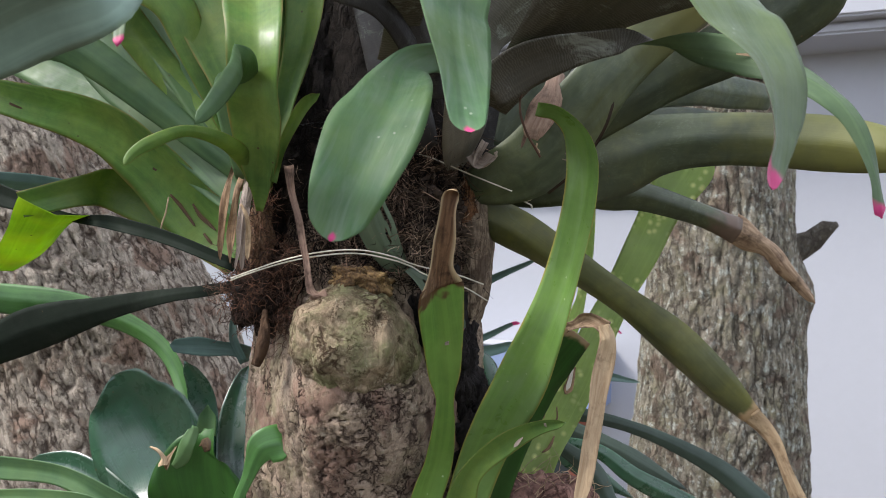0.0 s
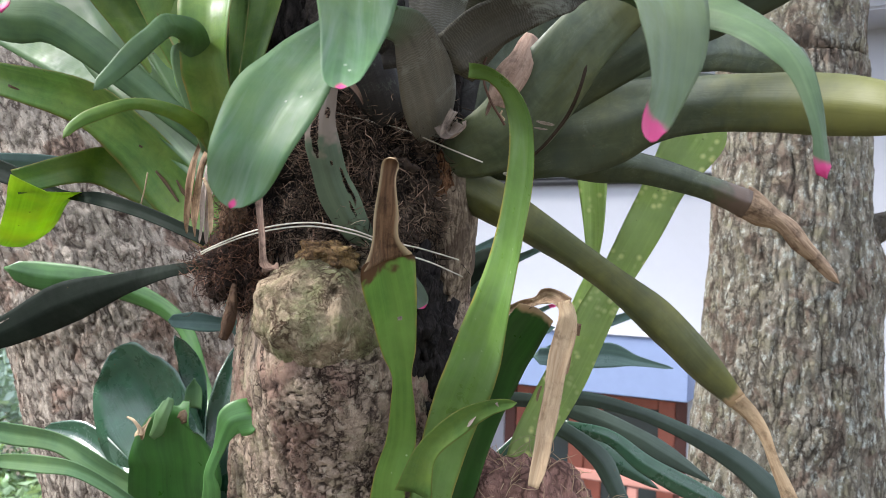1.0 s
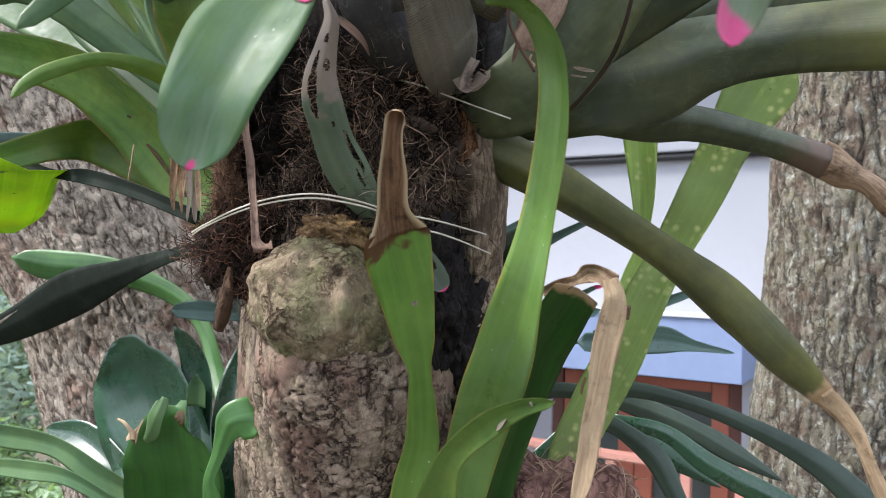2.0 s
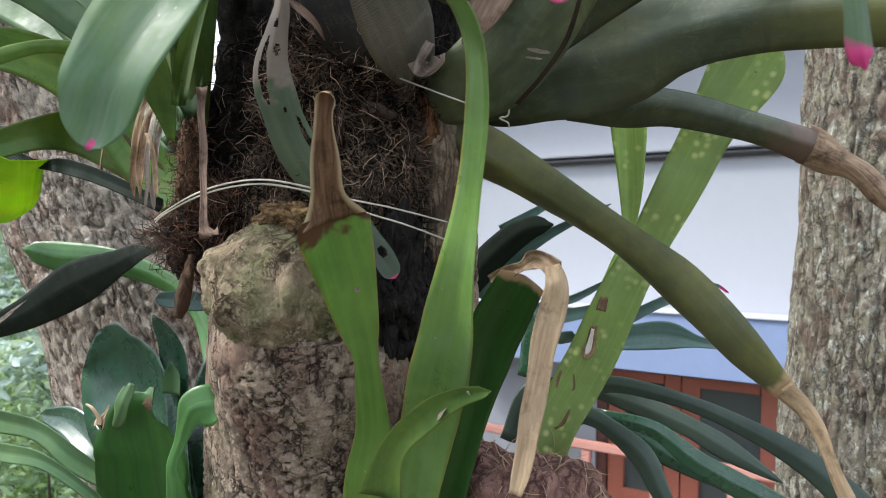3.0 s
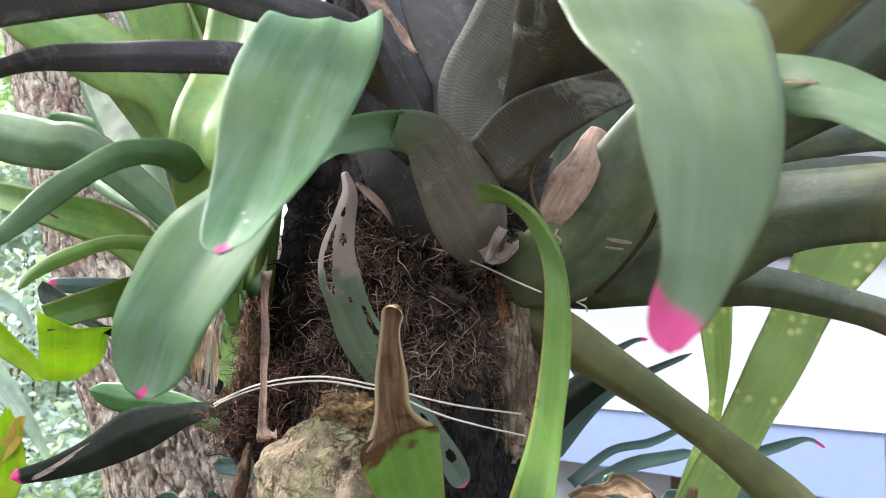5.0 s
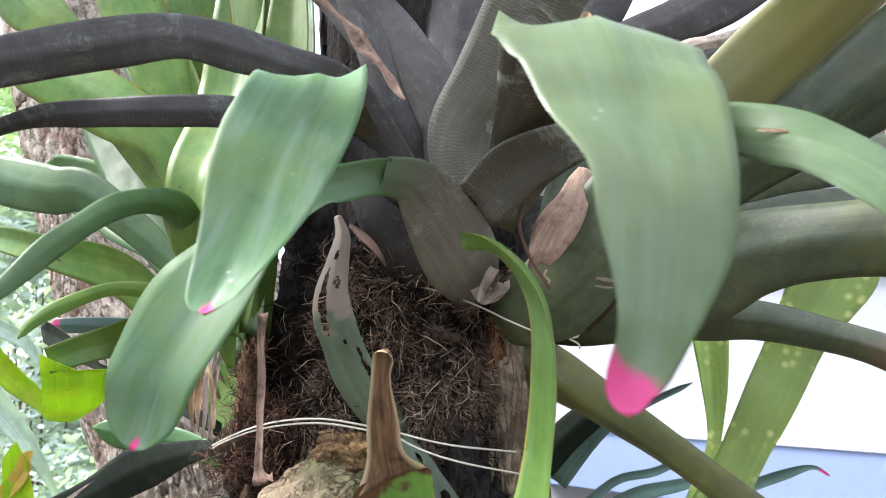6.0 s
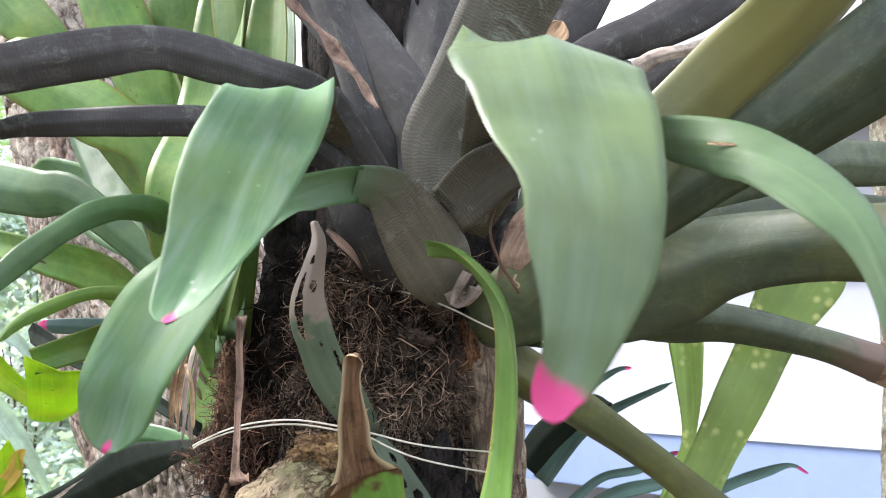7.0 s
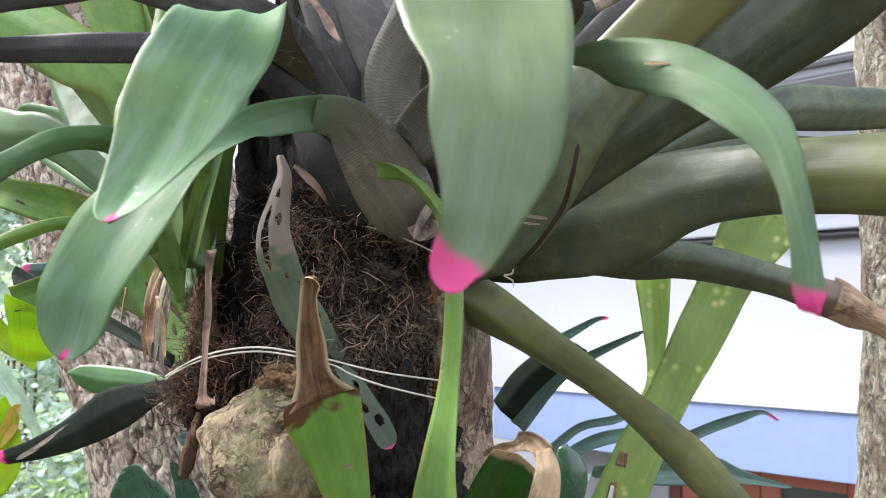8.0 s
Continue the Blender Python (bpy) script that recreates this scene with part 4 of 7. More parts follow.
sheen_leaf = leaf(rosette, "leaf", GREEN_PINK, BANDED, [(0.049, 0.632, 1.731, 0.0250, -0.65, -0.12, -0.75), (0.034, 0.610, 1.724, 0.0230, 0.26, 0.26, -0.93), (0.020, 0.584, 1.711, 0.0310, 0.92, 0.38, -0.14), (0.014, 0.537, 1.680, 0.0541, 0.99, 0.10, 0.13), (0.004, 0.513, 1.647, 0.0636, 0.98, 0.11, 0.16), (-0.007, 0.500, 1.612, 0.0520, 0.99, 0.06, 0.08), (-0.015, 0.501, 1.588, 0.0388, 0.99, 0.09, 0.07), (-0.019, 0.502, 1.572, 0.0228, 0.99, 0.10, -0.02)], cup=0.1, tip="round")
leaf(sheen_leaf, "leaf_base", BASE_BANDED, BASE_BANDED, [(0.060, 0.793, 1.671, 0.0300, -0.72, -0.10, -0.68), (0.063, 0.750, 1.683, 0.0520, -0.72, -0.11, -0.68), (0.064, 0.715, 1.697, 0.0580, -0.70, -0.12, -0.70), (0.062, 0.676, 1.717, 0.0460, -0.73, -0.17, -0.66), (0.057, 0.651, 1.731, 0.0330, -0.75, -0.18, -0.63), (0.045, 0.629, 1.731, 0.0262, -0.64, -0.11, -0.76)], cup=-0.06, tip="none", label="finely banded brown leaf base")
leaf(rosette, "leaf", GREEN_C, BANDED, [(0.088, 0.724, 1.714, 0.0295, 0.89, 0.39, -0.25), (0.129, 0.678, 1.760, 0.0557, 0.92, 0.38, -0.11), (0.174, 0.606, 1.774, 0.0967, 0.92, 0.37, -0.11), (0.199, 0.499, 1.741, 0.0801, 0.98, 0.07, -0.17), (0.212, 0.467, 1.719, 0.0681, 0.96, 0.24, -0.15), (0.221, 0.451, 1.698, 0.0590, 0.96, 0.26, -0.11), (0.230, 0.435, 1.672, 0.0482, 0.84, 0.54, 0.03), (0.231, 0.426, 1.648, 0.0446, 0.69, 0.71, 0.12), (0.229, 0.422, 1.629, 0.0310, 0.66, 0.75, 0.08), (0.226, 0.420, 1.618, 0.0235, 0.68, 0.74, 0.04), (0.222, 0.417, 1.609, 0.0165, 0.75, 0.66, -0.03), (0.221, 0.417, 1.601, 0.0100, 0.80, 0.59, -0.04)], cup=[-0.04, -0.08, -0.13, -0.06, 0.02, 0.06, 0.08, 0.1, 0.1, 0.1], lift=(0.26, 0.0, 0.34, 0.16), across=16, tip="round")
arched_leaf = leaf(rosette, "leaf", GREEN_PINK_S, BANDED, [(0.083, 0.698, 1.724, 0.0390, 0.42, 0.26, -0.87), (0.121, 0.678, 1.744, 0.0393, 0.62, 0.32, -0.71), (0.172, 0.648, 1.751, 0.0230, 0.45, 0.27, -0.85), (0.205, 0.625, 1.747, 0.0230, 0.24, -0.87, -0.43), (0.257, 0.591, 1.728, 0.0260, -0.31, 0.16, 0.94), (0.286, 0.567, 1.709, 0.0307, 0.07, 0.63, 0.77), (0.305, 0.543, 1.686, 0.0336, 0.22, 0.74, 0.63), (0.316, 0.530, 1.668, 0.0182, 0.47, 0.51, 0.72), (0.321, 0.520, 1.648, 0.0114, 0.72, 0.19, 0.67), (0.324, 0.513, 1.624, 0.0133, 0.79, 0.62, 0.06), (0.325, 0.510, 1.607, 0.0143, 0.81, 0.49, -0.33), (0.328, 0.512, 1.599, 0.0058, 0.91, 0.37, -0.19)], cup=-0.08, tip="point")
leaf(arched_leaf, "scar", DRY, DRY, [(0.260, 0.582, 1.725, 0.0011, 0.04, -0.25, 0.97), (0.267, 0.578, 1.723, 0.0019, 0.17, -0.12, 0.98), (0.273, 0.575, 1.721, 0.0011, 0.04, -0.13, 0.99)], cup=0.02, tip="point", thick=0.0004, label="tan healed slit")
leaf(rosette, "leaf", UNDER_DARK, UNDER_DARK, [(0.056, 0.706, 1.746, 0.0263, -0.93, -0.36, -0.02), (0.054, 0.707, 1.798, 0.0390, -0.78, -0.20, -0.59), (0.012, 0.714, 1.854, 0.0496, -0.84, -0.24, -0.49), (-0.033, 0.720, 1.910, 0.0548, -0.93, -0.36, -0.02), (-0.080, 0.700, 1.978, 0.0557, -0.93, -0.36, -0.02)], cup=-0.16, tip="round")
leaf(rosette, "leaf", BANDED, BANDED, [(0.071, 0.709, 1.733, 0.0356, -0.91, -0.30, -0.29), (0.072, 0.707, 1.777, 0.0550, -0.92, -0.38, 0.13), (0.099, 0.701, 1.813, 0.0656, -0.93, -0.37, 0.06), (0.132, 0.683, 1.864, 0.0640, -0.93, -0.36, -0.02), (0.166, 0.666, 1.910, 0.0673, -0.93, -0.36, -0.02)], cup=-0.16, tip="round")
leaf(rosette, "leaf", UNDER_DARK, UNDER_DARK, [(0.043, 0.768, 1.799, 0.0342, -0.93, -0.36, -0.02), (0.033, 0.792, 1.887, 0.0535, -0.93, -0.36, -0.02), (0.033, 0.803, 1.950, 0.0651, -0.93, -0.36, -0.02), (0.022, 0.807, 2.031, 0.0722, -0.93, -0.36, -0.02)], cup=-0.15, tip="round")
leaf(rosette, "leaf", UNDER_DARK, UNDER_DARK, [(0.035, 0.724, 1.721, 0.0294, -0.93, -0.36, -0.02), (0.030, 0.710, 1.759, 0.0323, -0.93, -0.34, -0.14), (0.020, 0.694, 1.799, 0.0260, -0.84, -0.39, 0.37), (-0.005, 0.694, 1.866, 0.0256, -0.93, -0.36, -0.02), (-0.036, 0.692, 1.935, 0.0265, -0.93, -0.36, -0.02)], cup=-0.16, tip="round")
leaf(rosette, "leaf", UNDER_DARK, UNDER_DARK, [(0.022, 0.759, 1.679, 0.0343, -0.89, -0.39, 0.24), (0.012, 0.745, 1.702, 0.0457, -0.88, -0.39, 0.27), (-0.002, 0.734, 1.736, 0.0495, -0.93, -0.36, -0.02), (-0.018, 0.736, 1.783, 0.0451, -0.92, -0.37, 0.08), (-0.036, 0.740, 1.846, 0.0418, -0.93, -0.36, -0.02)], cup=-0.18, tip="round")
sheath = leaf(rosette, "leaf", OLIVE_SHEATH, OLIVE_SHEATH, [(0.065, 0.800, 1.649, 0.0259, -0.32, -0.09, 0.94), (0.092, 0.776, 1.654, 0.0540, -0.49, -0.30, 0.82), (0.132, 0.762, 1.673, 0.0690, -0.49, -0.31, 0.82), (0.162, 0.750, 1.707, 0.0700, -0.56, -0.36, 0.74), (0.194, 0.745, 1.747, 0.0600, -0.62, -0.40, 0.67), (0.231, 0.748, 1.786, 0.0540, -0.70, -0.45, 0.55), (0.272, 0.742, 1.822, 0.0550, -0.80, -0.42, 0.42), (0.318, 0.729, 1.857, 0.0584, -0.93, -0.37, 0.04), (0.354, 0.709, 1.894, 0.0555, -0.93, -0.37, 0.04)], cup=-0.12, tip="round", label="broad olive sheath clasping the stem, yellowing upward")
# dark strip draws the shadow gap along the overlapping sheath edge
leaf(sheath, "seam", GAP_SHADOW, GAP_SHADOW, [(0.146, 0.767, 1.642, 0.0042, -0.65, -0.69, 0.33), (0.166, 0.755, 1.659, 0.0038, -0.60, -0.69, 0.40), (0.184, 0.748, 1.682, 0.0041, -0.67, -0.66, 0.34), (0.194, 0.734, 1.702, 0.0034, -0.80, -0.51, 0.30), (0.200, 0.727, 1.724, 0.0036, -0.74, -0.63, 0.22)], cup=0.02, tip="point", thick=0.0004, label="dark sheath seam with its shadow gap drawn in")
leaf(sheath, "scratch", PAPER, PAPER, [(0.158, 0.740, 1.677, 0.0014, -0.01, -0.30, 0.95), (0.165, 0.744, 1.676, 0.0035, 0.02, -0.74, 0.67), (0.174, 0.747, 1.675, 0.0014, -0.02, -0.17, 0.98)], cup=0.02, tip="point", thick=0.0004, label="pale scratch")
leaf(sheath, "scratch", PAPER, PAPER, [(0.156, 0.744, 1.672, 0.0013, 0.03, -0.82, 0.57), (0.163, 0.745, 1.671, 0.0018, -0.02, -0.22, 0.98), (0.168, 0.748, 1.671, 0.0009, -0.02, -0.26, 0.96)], cup=0.02, tip="point", thick=0.0004)
leaf(rosette, "leaf", OLIVE_DARK, OLIVE_DARK, [(0.128, 0.779, 1.676, 0.0440, -0.42, -0.31, 0.85), (0.192, 0.780, 1.717, 0.0412, -0.63, -0.36, 0.69), (0.261, 0.772, 1.760, 0.0464, -0.61, -0.36, 0.71), (0.308, 0.754, 1.784, 0.0557, -0.47, -0.32, 0.82), (0.361, 0.736, 1.817, 0.0669, -0.32, -0.28, 0.91), (0.407, 0.715, 1.850, 0.0535, -0.31, -0.28, 0.91)], cup=-0.14, tip="round")
leaf(rosette, "leaf", OLIVE_DARK, OLIVE_DARK, [(0.192, 0.881, 1.730, 0.0262, -0.31, -0.28, 0.91), (0.276, 0.927, 1.779, 0.0317, -0.26, -0.26, 0.93), (0.347, 0.971, 1.807, 0.0441, -0.07, -0.20, 0.98), (0.404, 1.014, 1.815, 0.0427, -0.08, -0.20, 0.98), (0.487, 1.066, 1.822, 0.0327, 0.04, -0.15, 0.99)], cup=-0.12, tip="round")
leaf(rosette, "leaf", OLIVE_DARK, OLIVE_DARK, [(0.203, 0.886, 1.729, 0.0320, -0.10, -0.21, 0.97), (0.254, 0.908, 1.741, 0.0337, -0.10, -0.20, 0.97), (0.327, 0.950, 1.760, 0.0341, 0.04, -0.15, 0.99), (0.410, 1.003, 1.764, 0.0309, 0.04, -0.15, 0.99), (0.494, 1.058, 1.759, 0.0212, 0.04, -0.15, 0.99)], cup=-0.12, tip="round")
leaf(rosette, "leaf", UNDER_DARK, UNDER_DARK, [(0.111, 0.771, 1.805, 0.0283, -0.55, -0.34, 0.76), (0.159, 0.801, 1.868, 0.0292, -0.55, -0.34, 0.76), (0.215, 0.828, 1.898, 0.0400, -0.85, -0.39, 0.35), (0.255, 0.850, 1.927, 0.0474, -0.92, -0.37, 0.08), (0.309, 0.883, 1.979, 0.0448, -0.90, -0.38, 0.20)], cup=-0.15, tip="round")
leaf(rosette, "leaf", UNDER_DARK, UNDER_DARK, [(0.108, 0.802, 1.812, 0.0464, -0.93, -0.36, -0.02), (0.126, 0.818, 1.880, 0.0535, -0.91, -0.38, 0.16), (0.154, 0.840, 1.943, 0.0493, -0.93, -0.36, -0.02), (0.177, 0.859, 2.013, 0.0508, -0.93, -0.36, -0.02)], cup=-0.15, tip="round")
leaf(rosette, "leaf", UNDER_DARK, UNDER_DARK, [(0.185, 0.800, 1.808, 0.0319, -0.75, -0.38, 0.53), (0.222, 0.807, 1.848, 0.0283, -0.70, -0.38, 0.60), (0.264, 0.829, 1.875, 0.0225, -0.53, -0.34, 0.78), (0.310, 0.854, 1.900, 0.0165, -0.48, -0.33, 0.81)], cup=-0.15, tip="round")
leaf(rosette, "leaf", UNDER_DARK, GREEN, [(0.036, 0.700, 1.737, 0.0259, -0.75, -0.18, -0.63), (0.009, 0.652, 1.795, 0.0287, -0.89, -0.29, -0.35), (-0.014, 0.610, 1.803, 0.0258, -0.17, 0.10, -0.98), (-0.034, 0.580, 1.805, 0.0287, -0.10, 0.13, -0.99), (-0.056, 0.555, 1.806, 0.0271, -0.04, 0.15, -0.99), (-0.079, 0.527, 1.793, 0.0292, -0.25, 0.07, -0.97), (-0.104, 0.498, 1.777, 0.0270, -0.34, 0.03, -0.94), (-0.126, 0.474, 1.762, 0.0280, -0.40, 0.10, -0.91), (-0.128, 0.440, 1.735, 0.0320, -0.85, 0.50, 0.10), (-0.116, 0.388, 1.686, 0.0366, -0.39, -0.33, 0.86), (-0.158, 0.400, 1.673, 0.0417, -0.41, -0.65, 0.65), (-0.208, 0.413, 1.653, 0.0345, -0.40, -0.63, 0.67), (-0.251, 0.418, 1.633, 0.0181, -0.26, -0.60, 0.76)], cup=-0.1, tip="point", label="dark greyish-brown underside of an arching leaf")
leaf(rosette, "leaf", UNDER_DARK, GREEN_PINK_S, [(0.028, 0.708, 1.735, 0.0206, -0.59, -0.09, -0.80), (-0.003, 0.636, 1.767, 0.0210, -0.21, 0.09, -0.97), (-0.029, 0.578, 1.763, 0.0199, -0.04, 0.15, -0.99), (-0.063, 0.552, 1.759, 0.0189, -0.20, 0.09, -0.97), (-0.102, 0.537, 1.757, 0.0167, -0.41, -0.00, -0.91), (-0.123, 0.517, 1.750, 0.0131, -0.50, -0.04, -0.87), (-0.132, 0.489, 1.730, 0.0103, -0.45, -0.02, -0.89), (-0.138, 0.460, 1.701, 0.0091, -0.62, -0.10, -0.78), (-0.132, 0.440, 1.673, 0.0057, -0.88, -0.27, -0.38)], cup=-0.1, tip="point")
leaf(rosette, "leaf", OLIVE_ARM, OLIVE_ARM, [(0.076, 0.827, 1.652, 0.0304, 0.01, 0.31, 0.95), (0.129, 0.816, 1.664, 0.0661, 0.12, 0.14, 0.98), (0.177, 0.807, 1.678, 0.0860, 0.23, 0.06, 0.97), (0.223, 0.812, 1.688, 0.0800, 0.10, -0.12, 0.99), (0.262, 0.812, 1.702, 0.0640, 0.09, -0.08, 0.99), (0.309, 0.797, 1.706, 0.0536, 0.02, -0.11, 0.99), (0.365, 0.770, 1.702, 0.0531, 0.02, -0.11, 0.99), (0.415, 0.741, 1.693, 0.0519, 0.02, -0.11, 0.99), (0.449, 0.713, 1.682, 0.0380, 0.02, -0.11, 0.99), (0.469, 0.710, 1.675, 0.0186, 0.02, -0.11, 0.99)], cup=[-0.1, -0.12, -0.14, -0.16, -0.18, -0.2, -0.22, -0.22], tip="round", label="thick dark olive leaf reaching sideways from the rosette")
arm_leaf = leaf(rosette, "leaf", OLIVE_DARK_DYING, OLIVE_DARK_DYING, [(0.174, 0.852, 1.653, 0.0183, -0.03, -0.06, 1.00), (0.223, 0.868, 1.656, 0.0342, 0.15, -0.05, 0.99), (0.264, 0.874, 1.656, 0.0320, 0.36, -0.04, 0.93), (0.332, 0.891, 1.640, 0.0262, 0.46, -0.04, 0.89), (0.376, 0.898, 1.624, 0.0308, 0.17, -0.05, 0.98)], cup=-0.3, tip="none")
leaf(arm_leaf, "dried_tip", DRY_ARM, DRY_ARM, [(0.370, 0.900, 1.626, 0.0315, 0.17, -0.05, 0.98), (0.404, 0.904, 1.611, 0.0278, 0.20, -0.05, 0.98), (0.433, 0.911, 1.586, 0.0174, 0.72, -0.02, 0.69), (0.459, 0.923, 1.564, 0.0139, 0.68, -0.03, 0.73), (0.479, 0.930, 1.545, 0.0109, 0.39, -0.04, 0.92)], cup=-0.28, tip="point", wave=0.25, label="shrivelled brown tip")
stem_leaf = leaf(rosette, "leaf", OLIVE_DYING, OLIVE_DYING, [(0.067, 0.821, 1.632, 0.0401, 0.26, -0.05, 0.96), (0.113, 0.805, 1.612, 0.0438, 0.54, -0.37, 0.75), (0.154, 0.797, 1.588, 0.0432, 0.30, -0.61, 0.73), (0.218, 0.792, 1.547, 0.0375, 0.07, -0.65, 0.75), (0.272, 0.774, 1.505, 0.0470, 0.07, -0.57, 0.82), (0.311, 0.759, 1.466, 0.0480, 0.01, -0.69, 0.72), (0.338, 0.750, 1.439, 0.0330, -0.13, -0.74, 0.66)], cup=-0.24, tip="none", label="olive channelled leaf drooping outward")
leaf(stem_leaf, "dried_tip", DRY, DRY, [(0.336, 0.750, 1.441, 0.0325, -0.13, -0.75, 0.65), (0.349, 0.747, 1.428, 0.0260, -0.14, -0.74, 0.66), (0.359, 0.742, 1.412, 0.0215, -0.08, -0.72, 0.69), (0.367, 0.738, 1.390, 0.0190, 0.00, -0.63, 0.78), (0.377, 0.737, 1.364, 0.0170, 0.13, -0.63, 0.77), (0.387, 0.734, 1.335, 0.0065, 0.60, -0.03, 0.80)], cup=-0.22, tip="point", wave=0.12, label="papery tan dried tip")
# two filler leaves added to stand for the dark gap behind the sheath
leaf(rosette, "leaf", OLIVE_DARK, OLIVE_DARK, [(0.108, 0.812, 1.690, 0.0337, -0.87, -0.34, 0.36), (0.123, 0.819, 1.731, 0.0521, -0.89, -0.34, 0.30), (0.141, 0.825, 1.781, 0.0576, -0.89, -0.34, 0.31), (0.168, 0.841, 1.823, 0.0552, -0.86, -0.34, 0.38), (0.197, 0.857, 1.876, 0.0543, -0.89, -0.34, 0.30)], cup=-0.12, tip="none")
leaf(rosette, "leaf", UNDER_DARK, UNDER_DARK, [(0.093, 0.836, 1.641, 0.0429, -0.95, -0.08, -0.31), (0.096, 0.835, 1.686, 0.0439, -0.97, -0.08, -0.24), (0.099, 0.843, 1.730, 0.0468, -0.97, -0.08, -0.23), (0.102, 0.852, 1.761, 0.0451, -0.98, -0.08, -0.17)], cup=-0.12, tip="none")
leaf(rosette, "dead_bract", BRACT, BRACT, [(0.151, 0.745, 1.756, 0.0116, 0.89, 0.34, -0.30), (0.147, 0.737, 1.742, 0.0210, 0.90, 0.34, -0.27), (0.142, 0.729, 1.726, 0.0263, 0.90, 0.34, -0.28), (0.133, 0.722, 1.708, 0.0269, 0.87, 0.34, -0.35), (0.126, 0.718, 1.693, 0.0217, 0.85, 0.34, -0.41), (0.124, 0.718, 1.685, 0.0133, 0.85, 0.34, -0.41)], cup=-0.12, tip="none", wave=0.12, label="torn papery pinkish-brown dead bract")
leaf(rosette, "dead_bract", PAPER_BROWN, PAPER_BROWN, [(0.121, 0.716, 1.712, 0.0040, 0.91, 0.38, -0.18), (0.120, 0.715, 1.697, 0.0039, 0.92, 0.37, -0.08), (0.117, 0.716, 1.683, 0.0038, 0.84, 0.39, -0.39), (0.115, 0.716, 1.676, 0.0016, 0.93, 0.36, 0.02)], cup=0.2, tip="point", wave=0.3)
leaf(rosette, "dead_bract", PAPER, PAPER, [(0.083, 0.743, 1.687, 0.0079, 0.77, 0.39, -0.51), (0.077, 0.740, 1.673, 0.0067, 0.79, 0.39, -0.47), (0.072, 0.738, 1.661, 0.0030, 0.89, 0.39, -0.25)], cup=0.2, tip="point", wave=0.3, label="grey shrivelled dead bract")
leaf(rosette, "dead_bract", PAPER, PAPER, [(0.071, 0.742, 1.674, 0.0120, 0.80, 0.21, 0.56), (0.078, 0.743, 1.665, 0.0145, 0.82, 0.23, 0.52), (0.089, 0.743, 1.671, 0.0130, 0.57, 0.08, 0.82), (0.094, 0.743, 1.678, 0.0048, 0.52, 0.05, 0.86)], cup=0.25, tip="point", wave=0.3, label="curled grey dead bract")
leaf(rosette, "dead_bract", PAPER, PAPER, [(0.207, 0.749, 1.834, 0.0101, -0.53, -0.34, 0.78), (0.226, 0.755, 1.843, 0.0129, -0.40, -0.31, 0.86), (0.248, 0.768, 1.851, 0.0106, -0.32, -0.28, 0.90), (0.261, 0.777, 1.860, 0.0058, -0.09, -0.20, 0.97)], cup=-0.2, tip="point", wave=0.25, label="curled beige dead leaf strip")
leaf(rosette, "dead_bract", PAPER_BROWN, PAPER_BROWN, [(0.042, 0.669, 1.794, 0.0030, -0.45, -0.02, -0.89), (0.031, 0.671, 1.808, 0.0072, -0.70, -0.20, -0.69), (0.019, 0.673, 1.825, 0.0052, -0.91, -0.30, 0.29), (0.004, 0.672, 1.843, 0.0092, -0.85, -0.20, -0.49), (-0.012, 0.671, 1.862, 0.0066, -0.92, -0.32, 0.23), (-0.039, 0.666, 1.893, 0.0098, -0.89, -0.28, -0.36)], cup=[-0.35, 0.3, -0.3, 0.25, -0.3, 0.2], tip="point", wave=0.5, label="reddish-brown dead leaf edge")
leaf(rosette, "dead_bract", BROWN, BROWN, [(0.125, 0.768, 1.860, 0.0159, -0.80, -0.21, -0.56), (0.138, 0.779, 1.884, 0.0251, -0.93, -0.32, -0.19), (0.146, 0.791, 1.899, 0.0229, -0.93, -0.34, -0.12)], cup=0.2, tip="round", wave=0.5, label="crumpled brown dead bract")
pup = thing("bromeliad", "light green flecked bromeliad growing from the trunk", "bromeliad", (-0.15, 0.73, 1.56))
flecked_leaf = leaf(pup, "leaf", LIGHT, LIGHT, [(-0.152, 0.764, 1.581, 0.0621, -0.41, 0.20, -0.89), (-0.204, 0.788, 1.609, 0.0684, -0.34, 0.26, -0.90), (-0.250, 0.785, 1.655, 0.0732, -0.48, 0.51, -0.72), (-0.308, 0.781, 1.698, 0.0565, -0.59, 0.47, -0.66), (-0.401, 0.780, 1.723, 0.0360, -0.45, 0.32, -0.83), (-0.505, 0.802, 1.746, 0.0263, -0.42, 0.04, -0.91), (-0.563, 0.811, 1.745, 0.0108, -0.53, 0.04, -0.85)], cup=0.14, tip="round", label="yellow-green leaf with brown flecks")
leaf(flecked_leaf, "rot_hole", ROT, ROT, [(-0.212, 0.799, 1.624, 0.0023, 0.88, -0.38, 0.29), (-0.203, 0.797, 1.612, 0.0047, 0.81, -0.30, 0.51), (-0.192, 0.795, 1.603, 0.0037, 0.74, -0.07, 0.67), (-0.184, 0.791, 1.597, 0.0015, 0.41, -0.02, 0.91)], cup=0.02, tip="point", thick=0.0004, label="dark brown rotten slit")
leaf(flecked_leaf, "rot_hole", ROT, ROT, [(-0.236, 0.800, 1.633, 0.0023, 0.94, -0.11, 0.32), (-0.226, 0.800, 1.623, 0.0040, 0.88, -0.08, 0.46), (-0.217, 0.800, 1.612, 0.0033, 0.83, -0.05, 0.55), (-0.208, 0.799, 1.601, 0.0025, 0.53, -0.05, 0.85)], cup=0.02, tip="point", thick=0.0004, label="brown rotten slit")
